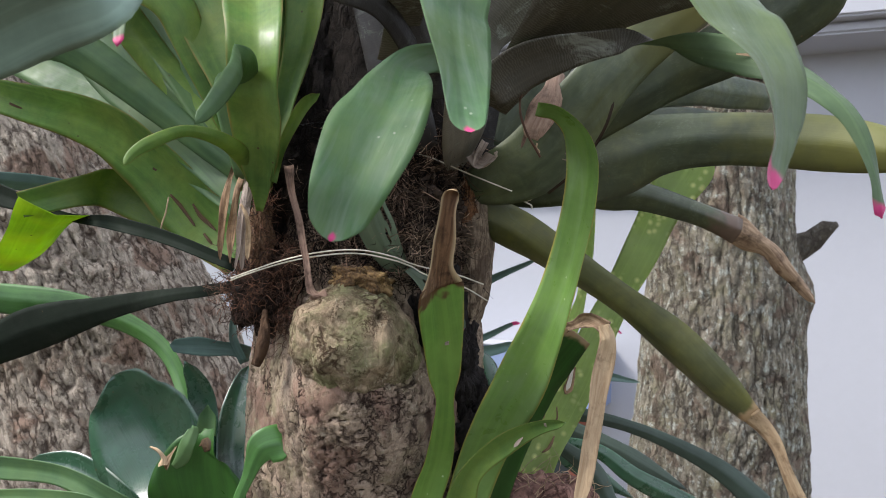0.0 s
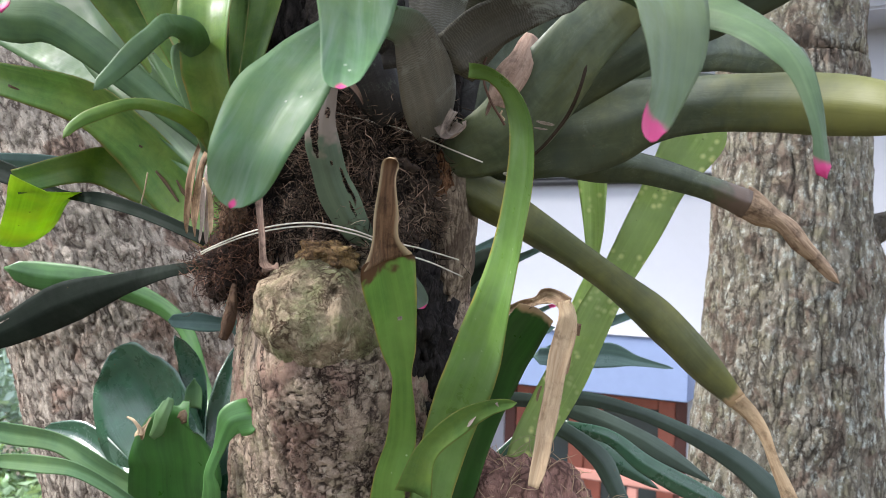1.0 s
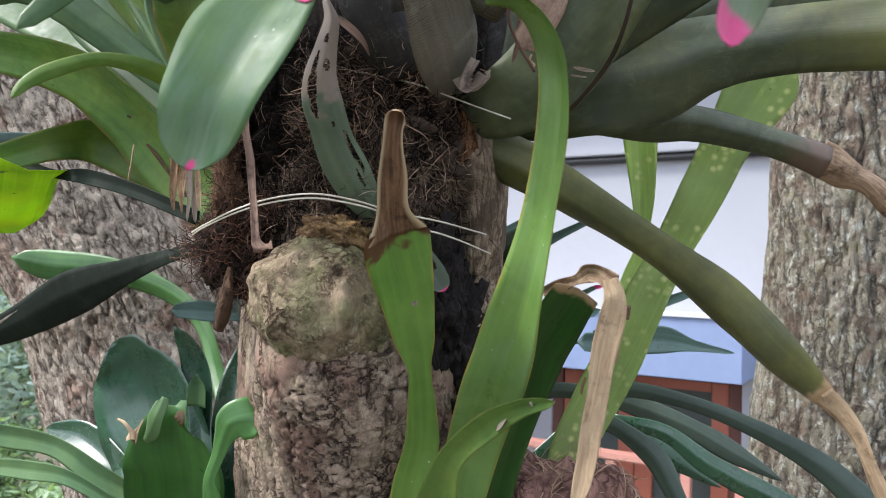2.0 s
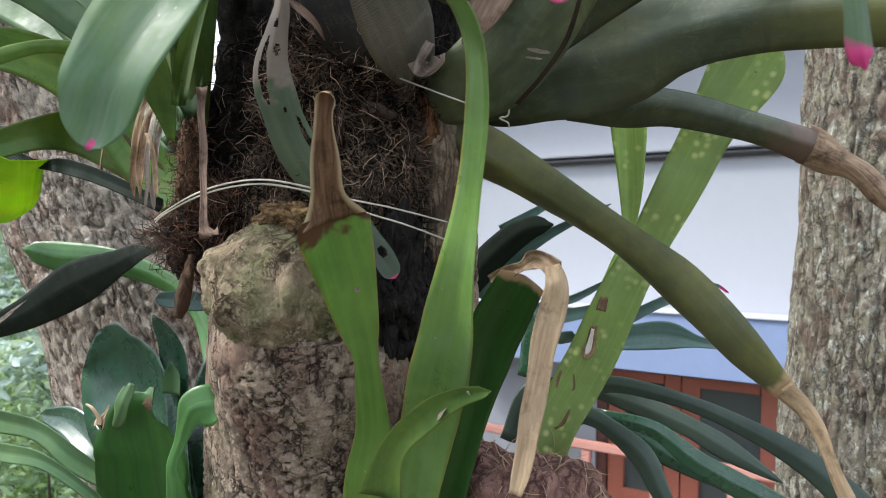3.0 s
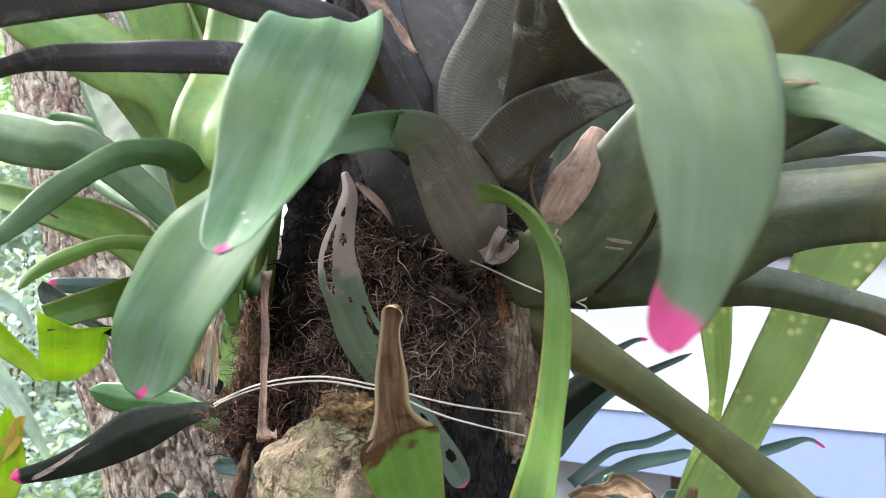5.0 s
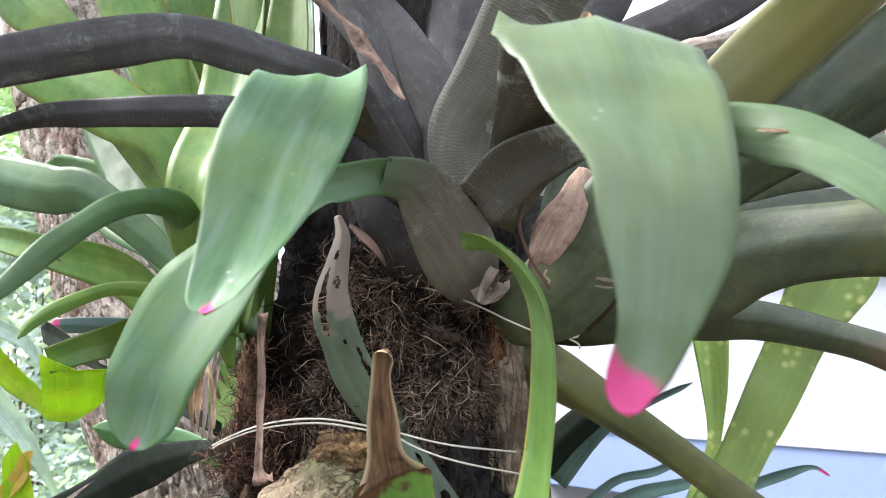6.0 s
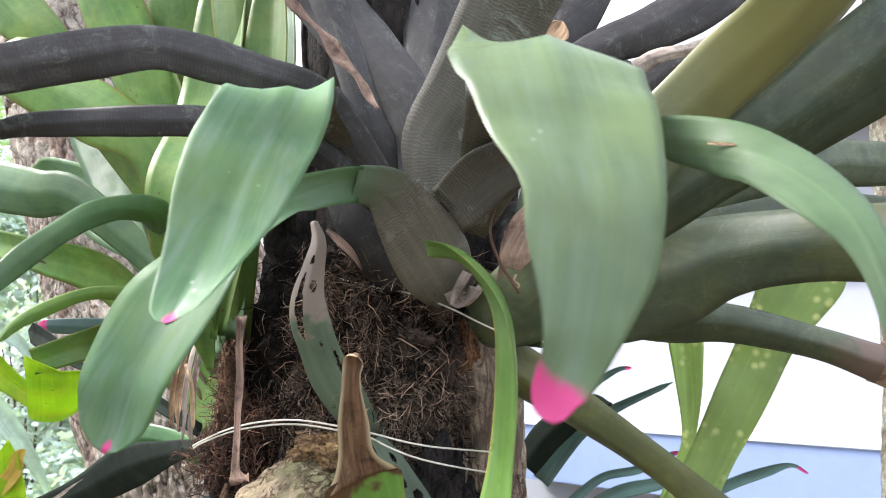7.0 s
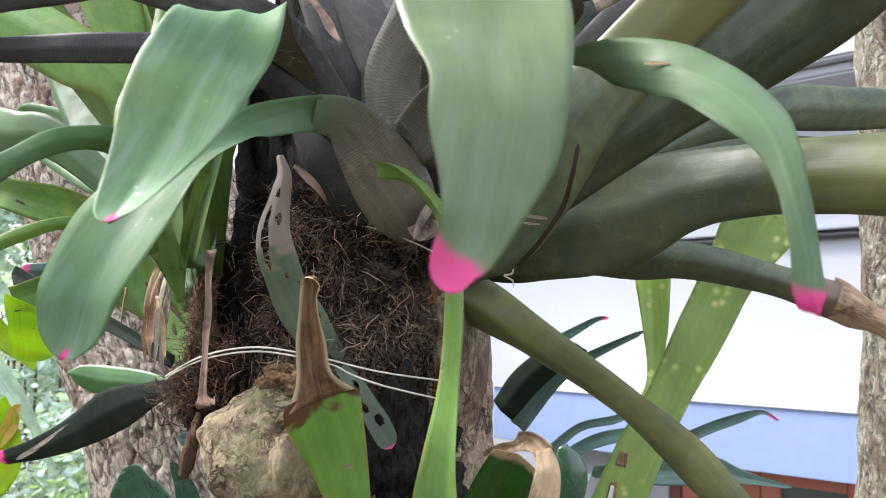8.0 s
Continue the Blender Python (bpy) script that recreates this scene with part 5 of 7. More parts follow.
leaf(flecked_leaf, "rot_hole", ROT, ROT, [(-0.198, 0.796, 1.594, 0.0025, 0.81, 0.00, 0.59), (-0.191, 0.791, 1.587, 0.0030, 0.87, 0.06, 0.49), (-0.186, 0.791, 1.582, 0.0015, 0.40, 0.02, 0.92)], cup=0.02, tip="point", thick=0.0004)
leaf(flecked_leaf, "fleck", ROT, ROT, [(-0.400, 0.785, 1.719, 0.0026, 0.41, -0.03, 0.91), (-0.392, 0.785, 1.716, 0.0025, 0.67, -0.42, 0.62), (-0.386, 0.785, 1.714, 0.0013, 0.43, -0.06, 0.90)], cup=0.02, tip="point", thick=0.0004)
leaf(flecked_leaf, "fleck", ROT, ROT, [(-0.254, 0.796, 1.659, 0.0022, 0.58, -0.24, 0.78), (-0.250, 0.796, 1.657, 0.0022, 0.59, -0.26, 0.77)], cup=0.02, tip="none", thick=0.0004)
folded_leaf = leaf(pup, "leaf", LIGHT, LIGHT, [(-0.169, 0.804, 1.572, 0.0370, -0.36, 0.04, -0.93), (-0.242, 0.830, 1.612, 0.0470, -0.42, 0.04, -0.91), (-0.306, 0.827, 1.639, 0.0446, -0.30, 0.05, -0.95), (-0.321, 0.786, 1.632, 0.0310, 0.03, 0.20, -0.98), (-0.371, 0.766, 1.614, 0.0261, -0.03, 0.03, -1.00)], cup=0.1, tip="none")
leaf(folded_leaf, "leaf_tip", LIME, LIME, [(-0.340, 0.776, 1.615, 0.0700, 0.96, 0.28, 0.06), (-0.374, 0.807, 1.595, 0.0628, 0.48, 0.87, 0.10), (-0.406, 0.839, 1.573, 0.0649, 0.24, 0.97, 0.08), (-0.441, 0.870, 1.551, 0.0509, 0.02, 1.00, -0.03)], cup=-0.12, tip="round", label="lime green folded-over tip")
leaf(pup, "leaf", LIGHT, LIGHT, [(-0.126, 0.706, 1.638, 0.0108, -0.68, 0.03, -0.73), (-0.130, 0.685, 1.655, 0.0164, -0.63, 0.03, -0.77), (-0.139, 0.654, 1.663, 0.0133, -0.50, 0.04, -0.86), (-0.158, 0.624, 1.664, 0.0094, 0.03, 0.06, -1.00), (-0.172, 0.594, 1.649, 0.0105, 0.24, 0.06, -0.97), (-0.181, 0.582, 1.638, 0.0081, 0.39, 0.06, -0.92), (-0.185, 0.575, 1.627, 0.0044, 0.77, 0.05, -0.63)], cup=-0.2, tip="point")
leaf(pup, "leaf", LIGHT, LIGHT, [(-0.120, 0.712, 1.610, 0.0060, -0.99, -0.01, -0.13), (-0.117, 0.698, 1.632, 0.0200, -0.99, -0.01, -0.13), (-0.115, 0.664, 1.677, 0.0520, -0.93, 0.36, 0.12), (-0.114, 0.647, 1.707, 0.0457, -0.98, 0.20, -0.08), (-0.116, 0.649, 1.757, 0.0471, -1.00, -0.02, -0.03), (-0.136, 0.705, 1.834, 0.0567, -1.00, -0.02, -0.03), (-0.151, 0.738, 1.954, 0.0490, -1.00, -0.02, -0.03), (-0.162, 0.763, 2.033, 0.0284, -1.00, -0.02, -0.03)], cup=0.16, tip="round")
leaf(pup, "leaf", LIGHT, LIGHT, [(-0.130, 0.716, 1.631, 0.0213, -0.96, -0.01, -0.28), (-0.151, 0.721, 1.717, 0.0335, -0.76, 0.02, -0.65), (-0.174, 0.728, 1.767, 0.0437, -0.96, -0.01, -0.28), (-0.197, 0.735, 1.812, 0.0538, -1.00, -0.02, -0.03), (-0.246, 0.749, 1.887, 0.0610, -0.99, -0.01, -0.13), (-0.305, 0.763, 1.974, 0.0457, -0.99, -0.01, -0.16)], cup=0.16, tip="round")
leaf(pup, "leaf", LIGHT, LIGHT, [(-0.109, 0.706, 1.638, 0.0112, -0.99, -0.01, -0.13), (-0.104, 0.713, 1.701, 0.0170, -1.00, -0.02, -0.03), (-0.092, 0.710, 1.757, 0.0269, -1.00, -0.02, 0.06), (-0.089, 0.717, 1.808, 0.0366, -1.00, -0.02, -0.03), (-0.093, 0.723, 1.873, 0.0427, -1.00, -0.03, 0.09), (-0.102, 0.738, 1.958, 0.0278, -0.99, -0.03, 0.16)], cup=0.16, tip="round")
leaf(pup, "leaf", LIGHT, LIGHT, [(-0.104, 0.692, 1.634, 0.0065, -0.91, 0.00, -0.42), (-0.097, 0.685, 1.661, 0.0078, -0.94, -0.00, -0.35), (-0.086, 0.679, 1.684, 0.0104, -0.95, -0.04, 0.30), (-0.075, 0.673, 1.700, 0.0109, -0.91, -0.04, 0.42), (-0.062, 0.668, 1.708, 0.0063, -0.94, -0.04, 0.35)], cup=0.2, tip="point")
leaf(pup, "leaf", MIDGREEN, MIDGREEN, [(-0.140, 0.746, 1.624, 0.0313, -0.49, 0.04, -0.87), (-0.197, 0.773, 1.673, 0.0437, -0.61, 0.03, -0.79), (-0.255, 0.788, 1.723, 0.0530, -0.62, 0.03, -0.78), (-0.305, 0.805, 1.767, 0.0626, -0.73, 0.02, -0.68), (-0.364, 0.830, 1.838, 0.0713, -0.84, 0.01, -0.54), (-0.436, 0.854, 1.920, 0.0652, -0.86, 0.01, -0.52)], cup=0.14, tip="round")
leaf(pup, "leaf", MIDGREEN, MIDGREEN, [(-0.145, 0.757, 1.616, 0.0272, -0.57, 0.03, -0.82), (-0.228, 0.801, 1.680, 0.0469, -0.47, 0.04, -0.88), (-0.309, 0.836, 1.747, 0.0667, -0.24, 0.05, -0.97), (-0.387, 0.862, 1.782, 0.0722, -0.59, 0.03, -0.81), (-0.460, 0.879, 1.815, 0.0698, -0.34, 0.05, -0.94), (-0.555, 0.895, 1.848, 0.0505, -0.36, 0.04, -0.93)], cup=0.14, tip="round", label="mid green leaf with pale flecks")
leaf(pup, "leaf", MIDGREEN, MIDGREEN, [(-0.132, 0.756, 1.633, 0.0244, -0.88, 0.01, -0.48), (-0.176, 0.772, 1.696, 0.0407, -0.95, -0.00, -0.31), (-0.219, 0.787, 1.762, 0.0530, -0.97, -0.01, -0.25), (-0.263, 0.803, 1.822, 0.0533, -0.99, -0.01, -0.14), (-0.310, 0.818, 1.894, 0.0547, -0.99, -0.01, -0.14), (-0.374, 0.832, 1.978, 0.0391, -0.94, -0.00, -0.35)], cup=0.14, tip="round")
leaf(pup, "leaf", MIDGREEN, MIDGREEN, [(-0.131, 0.751, 1.635, 0.0223, -0.96, -0.01, -0.28), (-0.143, 0.761, 1.711, 0.0442, -1.00, -0.02, -0.03), (-0.137, 0.777, 1.796, 0.0510, -1.00, -0.02, -0.03), (-0.133, 0.792, 1.884, 0.0524, -1.00, -0.02, -0.03), (-0.147, 0.816, 1.993, 0.0362, -1.00, -0.02, -0.03)], cup=0.14, tip="round")
leaf(pup, "leaf", MIDGREEN, MIDGREEN, [(-0.130, 0.715, 1.640, 0.0300, -0.66, -0.37, 0.65), (-0.137, 0.672, 1.701, 0.0360, -0.66, -0.37, 0.65), (-0.123, 0.647, 1.719, 0.0270, -0.92, -0.32, -0.23), (-0.117, 0.627, 1.723, 0.0220, -0.59, -0.09, -0.80), (-0.115, 0.601, 1.719, 0.0169, -0.04, 0.15, -0.99), (-0.103, 0.565, 1.707, 0.0164, 0.26, 0.26, -0.93), (-0.093, 0.533, 1.690, 0.0138, 0.51, 0.33, -0.79), (-0.091, 0.510, 1.673, 0.0142, 0.46, 0.32, -0.83), (-0.095, 0.495, 1.656, 0.0114, 0.57, 0.35, -0.75), (-0.101, 0.482, 1.640, 0.0066, 0.69, 0.37, -0.62)], cup=-0.15, tip="point", label="dark green arching leaf with a glossy back")
leaf(pup, "leaf", LIGHT, LIGHT, [(-0.132, 0.765, 1.635, 0.0180, -0.88, -0.38, 0.30), (-0.195, 0.738, 1.761, 0.0317, -0.88, -0.38, 0.30), (-0.219, 0.732, 1.808, 0.0419, -0.90, -0.38, 0.22), (-0.262, 0.723, 1.835, 0.0576, -0.93, -0.32, -0.19), (-0.330, 0.712, 1.874, 0.0605, -0.91, -0.30, -0.28), (-0.389, 0.705, 1.913, 0.0609, -0.85, -0.25, -0.46)], cup=-0.14, tip="round")
leaf(pup, "leaf", MIDGREEN, MIDGREEN, [(-0.132, 0.765, 1.635, 0.0180, -0.17, 0.10, -0.98), (-0.310, 0.759, 1.764, 0.0385, -0.17, 0.10, -0.98), (-0.373, 0.754, 1.779, 0.0479, -0.15, 0.11, -0.98), (-0.439, 0.759, 1.794, 0.0508, -0.25, 0.06, -0.97), (-0.513, 0.760, 1.816, 0.0367, -0.19, 0.09, -0.98)], cup=-0.12, tip="round")
leaf(pup, "leaf", LIGHT, LIGHT, [(-0.132, 0.765, 1.635, 0.0180, -0.93, -0.34, -0.12), (-0.204, 0.756, 1.766, 0.0259, -0.93, -0.34, -0.12), (-0.223, 0.749, 1.829, 0.0471, -0.94, -0.35, -0.02), (-0.243, 0.743, 1.886, 0.0533, -0.93, -0.34, -0.12), (-0.283, 0.737, 1.961, 0.0599, -0.94, -0.35, -0.02), (-0.316, 0.733, 2.042, 0.0504, -0.94, -0.35, -0.02)], cup=-0.16, tip="round")
leaf(pup, "leaf", LIGHT, LIGHT, [(-0.132, 0.765, 1.635, 0.0180, -0.94, -0.35, -0.02), (-0.120, 0.745, 1.767, 0.0340, -0.94, -0.35, -0.02), (-0.124, 0.741, 1.845, 0.0471, -0.93, -0.34, -0.12), (-0.128, 0.741, 1.903, 0.0528, -0.93, -0.34, -0.11), (-0.141, 0.746, 1.975, 0.0567, -0.94, -0.35, -0.02), (-0.147, 0.751, 2.058, 0.0424, -0.94, -0.35, -0.02)], cup=-0.16, tip="round")
leaf(pup, "leaf", LIGHT, LIGHT, [(-0.132, 0.765, 1.635, 0.0180, -0.94, -0.35, -0.02), (-0.193, 0.801, 1.779, 0.0381, -0.94, -0.35, -0.02), (-0.216, 0.788, 1.871, 0.0610, -0.93, -0.34, -0.11), (-0.231, 0.782, 1.938, 0.0616, -0.94, -0.35, -0.02), (-0.245, 0.776, 2.009, 0.0624, -0.94, -0.35, -0.02)], cup=-0.16, tip="round")
leaf(pup, "leaf", LIGHT, LIGHT, [(-0.132, 0.765, 1.635, 0.0180, -0.61, -0.10, -0.78), (-0.260, 0.798, 1.775, 0.0358, -0.61, -0.10, -0.78), (-0.351, 0.777, 1.889, 0.0443, -0.87, -0.27, -0.41), (-0.392, 0.763, 1.947, 0.0486, -0.92, -0.31, -0.26), (-0.441, 0.758, 1.990, 0.0616, -0.92, -0.32, -0.21), (-0.488, 0.753, 2.048, 0.0570, -0.92, -0.31, -0.23)], cup=-0.16, tip="round")
leaf(pup, "dead_leaf", PAPER_BROWN, PAPER_BROWN, [(-0.275, 0.835, 1.802, 0.0188, -0.90, -0.29, -0.33), (-0.311, 0.813, 1.848, 0.0303, -0.92, -0.32, -0.21), (-0.336, 0.798, 1.879, 0.0239, -0.93, -0.33, -0.14), (-0.348, 0.793, 1.881, 0.0090, -0.93, -0.33, -0.15)], cup=0.2, tip="point", wave=0.3, label="dry brown curled dead leaf")
leaf(pup, "dead_leaf", PAPER_BROWN, PAPER_BROWN, [(-0.205, 0.871, 1.903, 0.0387, -0.90, -0.29, -0.33), (-0.242, 0.858, 1.896, 0.0445, -0.91, -0.30, -0.29), (-0.291, 0.839, 1.899, 0.0396, -0.88, -0.27, -0.40), (-0.302, 0.832, 1.910, 0.0251, -0.92, -0.31, -0.26)], cup=0.2, tip="point", wave=0.3)
leaf(pup, "leaf", BLUE_PINK, BLUEGREEN, [(-0.383, 0.988, 1.646, 0.0210, -0.04, 0.15, -0.99), (-0.441, 0.953, 1.657, 0.0208, -0.04, 0.15, -0.99), (-0.483, 0.926, 1.658, 0.0208, 0.11, 0.21, -0.97), (-0.527, 0.904, 1.657, 0.0154, 0.17, 0.23, -0.96)], cup=-0.1, tip="round")
leaf(pup, "dried_sheath", BROWN, BROWN, [(-0.137, 0.715, 1.648, 0.0055, 0.98, 0.03, -0.21), (-0.140, 0.708, 1.627, 0.0063, 0.94, 0.04, -0.33), (-0.142, 0.705, 1.601, 0.0063, 0.94, 0.04, -0.33), (-0.143, 0.705, 1.578, 0.0054, 0.81, 0.05, -0.58), (-0.143, 0.707, 1.562, 0.0018, 0.94, 0.04, -0.34)], cup=[0.3, -0.2, 0.4, 0.1, 0.3], tip="point", wave=0.4, label="brown dried sheath strip")
leaf(pup, "dried_sheath", PAPER, PAPER, [(-0.127, 0.718, 1.642, 0.0055, 0.98, 0.03, -0.21), (-0.130, 0.711, 1.621, 0.0063, 0.94, 0.04, -0.33), (-0.132, 0.708, 1.595, 0.0063, 0.94, 0.04, -0.33), (-0.133, 0.708, 1.572, 0.0054, 0.81, 0.05, -0.58), (-0.133, 0.710, 1.556, 0.0018, 0.94, 0.04, -0.34)], cup=[0.3, -0.2, 0.4, 0.1, 0.3], tip="point", wave=0.4, label="straw-coloured dried sheath strip")
leaf(pup, "dried_sheath", BROWN, BROWN, [(-0.148, 0.721, 1.651, 0.0055, 0.98, 0.03, -0.21), (-0.151, 0.714, 1.630, 0.0063, 0.94, 0.04, -0.33), (-0.153, 0.711, 1.604, 0.0063, 0.94, 0.04, -0.33), (-0.154, 0.711, 1.581, 0.0054, 0.81, 0.05, -0.58), (-0.154, 0.713, 1.565, 0.0018, 0.94, 0.04, -0.34)], cup=[0.3, -0.2, 0.4, 0.1, 0.3], tip="point", wave=0.4, label="brown dried sheath strip")
leaf(pup, "dried_sheath", PAPER, PAPER, [(-0.133, 0.712, 1.648, 0.0040, 0.98, 0.03, -0.21), (-0.133, 0.705, 1.622, 0.0058, 0.98, 0.01, 0.20), (-0.135, 0.702, 1.595, 0.0051, 0.94, 0.04, -0.34), (-0.135, 0.704, 1.575, 0.0030, 0.96, 0.04, -0.28), (-0.138, 0.706, 1.557, 0.0022, 0.91, 0.04, -0.42)], cup=[0.3, -0.2, 0.4, 0.1, 0.3], tip="point", wave=0.4, label="straw-coloured dried sheath strip")
leaf(pup, "dried_sheath", DRY, DRY, [(-0.134, 0.699, 1.615, 0.0021, 0.88, -0.01, 0.48), (-0.128, 0.698, 1.604, 0.0041, 0.92, -0.00, 0.38), (-0.126, 0.701, 1.587, 0.0051, 0.92, -0.00, 0.40), (-0.127, 0.705, 1.565, 0.0022, 0.88, -0.01, 0.48)], cup=[0.3, -0.2, 0.4, 0.1, 0.3], tip="point", wave=0.4, label="straw-coloured dried sheath strip")
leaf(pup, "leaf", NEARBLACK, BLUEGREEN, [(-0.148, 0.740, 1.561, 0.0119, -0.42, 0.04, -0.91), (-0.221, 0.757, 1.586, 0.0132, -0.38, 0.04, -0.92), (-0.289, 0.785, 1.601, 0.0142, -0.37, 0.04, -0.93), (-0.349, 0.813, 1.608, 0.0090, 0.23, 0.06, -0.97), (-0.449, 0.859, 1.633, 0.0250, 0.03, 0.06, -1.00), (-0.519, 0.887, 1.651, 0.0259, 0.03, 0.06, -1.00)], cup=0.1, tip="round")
dark_rosette = thing("bromeliad", "dark green bromeliad with chewed leaves", "bromeliad", (-0.2, 0.8, 1.30))
lumpy("root_stem", (-0.128, 0.752, 1.592), (0.012, 0.012, 0.046), OCHRE_BARK, pup, "rough brown rooted stem", 0.3, 20.0, 70, 6.0, 0.2)
lumpy("root_clump", (-0.128, 0.775, 1.540), (0.030, 0.028, 0.042), PEAT, pup, "dark clump of roots", 0.4, 20.0, 70, 9.0, 0.25)
sv, sf = tube_data(glide([(-0.118, 0.740, 1.520), (-0.116, 0.734, 1.508), (-0.115, 0.729, 1.494), (-0.117, 0.728, 1.482), (-0.121, 0.729, 1.470)], 8), [0.0024 + 0.0036 * math.sin(0.2 + 2.2 * k / 32) ** 2 for k in range(33)], 14)
mesh_part("root_stub", [v + unit(v - np.array([-0.12, 0.76, v[2]])) * 0.0030 * noise.noise(Vector((v[0] * 330, v[1] * 330, v[2] * 40))) for v in sv], sf, [OCHRE_BARK], pup, "woody dried root stub hanging beside the burl")
leaf(dark_rosette, "leaf", DARKGREEN, DARKGREEN, [(-0.185, 0.817, 1.249, 0.0732, -0.99, -0.01, -0.13), (-0.221, 0.833, 1.304, 0.0976, -0.99, -0.01, -0.13), (-0.253, 0.850, 1.347, 0.1376, -0.94, 0.28, -0.19), (-0.278, 0.860, 1.377, 0.1419, -0.95, 0.30, -0.09), (-0.296, 0.866, 1.402, 0.1212, -0.95, 0.31, -0.07), (-0.308, 0.869, 1.423, 0.0833, -0.93, 0.35, -0.09), (-0.319, 0.876, 1.437, 0.0425, -0.94, 0.33, -0.03)], cup=0.16, tip="round", label="broad glossy dark green cupped leaf")
chewed_leaf = leaf(dark_rosette, "leaf", DEEP, DARKGREEN, [(-0.171, 0.786, 1.255, 0.0756, -1.00, -0.02, -0.03), (-0.183, 0.773, 1.310, 0.1008, -1.00, -0.02, -0.03), (-0.183, 0.767, 1.339, 0.0920, -1.00, -0.02, -0.03), (-0.185, 0.765, 1.364, 0.0727, -1.00, -0.02, -0.09), (-0.183, 0.764, 1.382, 0.0523, -0.97, -0.01, -0.26), (-0.176, 0.766, 1.395, 0.0259, -0.75, 0.02, -0.66), (-0.174, 0.770, 1.404, 0.0177, -0.53, 0.04, -0.85)], cup=0.12, tip="none", wave=0.06, label="glossy green leaf with a chewed, folded-over edge")
leaf(chewed_leaf, "chewed_hole", ROT, ROT, [(-0.178, 0.770, 1.394, 0.0052, 0.98, -0.14, 0.13), (-0.175, 0.766, 1.388, 0.0180, 0.90, -0.40, 0.19), (-0.177, 0.769, 1.381, 0.0095, 0.90, -0.39, 0.19)], cup=0.02, tip="point", thick=0.0004, label="brown-rimmed chewed hole")
leaf(chewed_leaf, "folded_flap", MIDGREEN, MIDGREEN, [(-0.202, 0.757, 1.369, 0.0069, -0.80, -0.05, 0.60), (-0.192, 0.751, 1.381, 0.0152, -0.92, -0.04, 0.39), (-0.186, 0.748, 1.393, 0.0138, -0.94, -0.04, 0.35), (-0.183, 0.752, 1.405, 0.0095, -0.91, -0.04, 0.42), (-0.185, 0.754, 1.409, 0.0036, -0.91, -0.04, 0.42)], cup=-0.1, tip="point", wave=0.2, label="pale green turned-over flap")
leaf(chewed_leaf, "dead_shred", DRY, DRY, [(-0.220, 0.744, 1.389, 0.0033, -0.94, -0.00, -0.35), (-0.212, 0.742, 1.386, 0.0043, -0.96, -0.01, -0.28), (-0.207, 0.743, 1.379, 0.0050, -0.83, 0.01, -0.56), (-0.207, 0.743, 1.373, 0.0077, -0.95, -0.00, -0.31), (-0.200, 0.743, 1.383, 0.0022, -0.98, -0.03, 0.21), (-0.195, 0.742, 1.391, 0.0015, -0.73, -0.05, 0.68)], cup=0.1, tip="point", wave=0.5, label="frayed straw-coloured shred")
leaf(dark_rosette, "leaf", ARCH_GREEN, DARKGREEN, [(-0.155, 0.777, 1.263, 0.0140, -1.00, -0.02, -0.03), (-0.136, 0.754, 1.318, 0.0186, -1.00, -0.02, -0.03), (-0.136, 0.747, 1.342, 0.0109, -0.98, -0.03, 0.21), (-0.128, 0.746, 1.364, 0.0118, -0.91, -0.04, 0.42), (-0.122, 0.745, 1.381, 0.0187, -0.64, -0.06, 0.76), (-0.114, 0.745, 1.393, 0.0324, -0.75, -0.05, 0.66), (-0.097, 0.750, 1.397, 0.0330, -0.70, -0.06, 0.71), (-0.086, 0.761, 1.392, 0.0188, -0.63, -0.06, 0.78)], cup=-0.05, tip="point")
leaf(dark_rosette, "leaf", ARCH_GREEN, ARCH_GREEN, [(-0.183, 0.868, 1.206, 0.0248, -1.00, -0.02, -0.03), (-0.217, 0.935, 1.261, 0.0331, -1.00, -0.02, -0.03), (-0.251, 1.001, 1.335, 0.0260, -0.95, -0.00, -0.31), (-0.289, 1.048, 1.376, 0.0183, -0.95, -0.04, 0.29), (-0.335, 1.083, 1.443, 0.0220, -0.87, 0.01, -0.49), (-0.396, 1.100, 1.481, 0.0274, -0.55, 0.03, -0.83), (-0.485, 1.106, 1.506, 0.0373, -0.29, 0.05, -0.96), (-0.580, 1.104, 1.512, 0.0433, 0.03, 0.06, -1.00), (-0.633, 1.092, 1.522, 0.0191, 0.03, 0.06, -1.00)], cup=-0.12, tip="point", label="arching strap leaf with a pale sheen")
leaf(dark_rosette, "leaf", DARKGREEN, DARKGREEN, [(-0.171, 0.812, 1.240, 0.0218, -1.00, -0.02, -0.03), (-0.183, 0.824, 1.295, 0.0291, -1.00, -0.02, -0.03), (-0.197, 0.841, 1.351, 0.0246, -0.96, -0.01, -0.28), (-0.205, 0.848, 1.403, 0.0308, -0.97, -0.01, -0.23), (-0.212, 0.846, 1.433, 0.0261, -0.98, -0.03, 0.20), (-0.226, 0.839, 1.460, 0.0102, -1.00, -0.02, -0.03)], cup=0.15, tip="point")
leaf(dark_rosette, "leaf", MIDGREEN, MIDGREEN, [(-0.196, 0.829, 1.385, 0.0210, -0.81, -0.05, 0.59), (-0.195, 0.828, 1.403, 0.0186, -0.96, -0.04, 0.28), (-0.195, 0.827, 1.417, 0.0108, -0.99, -0.03, 0.13)], cup=0.15, tip="point")
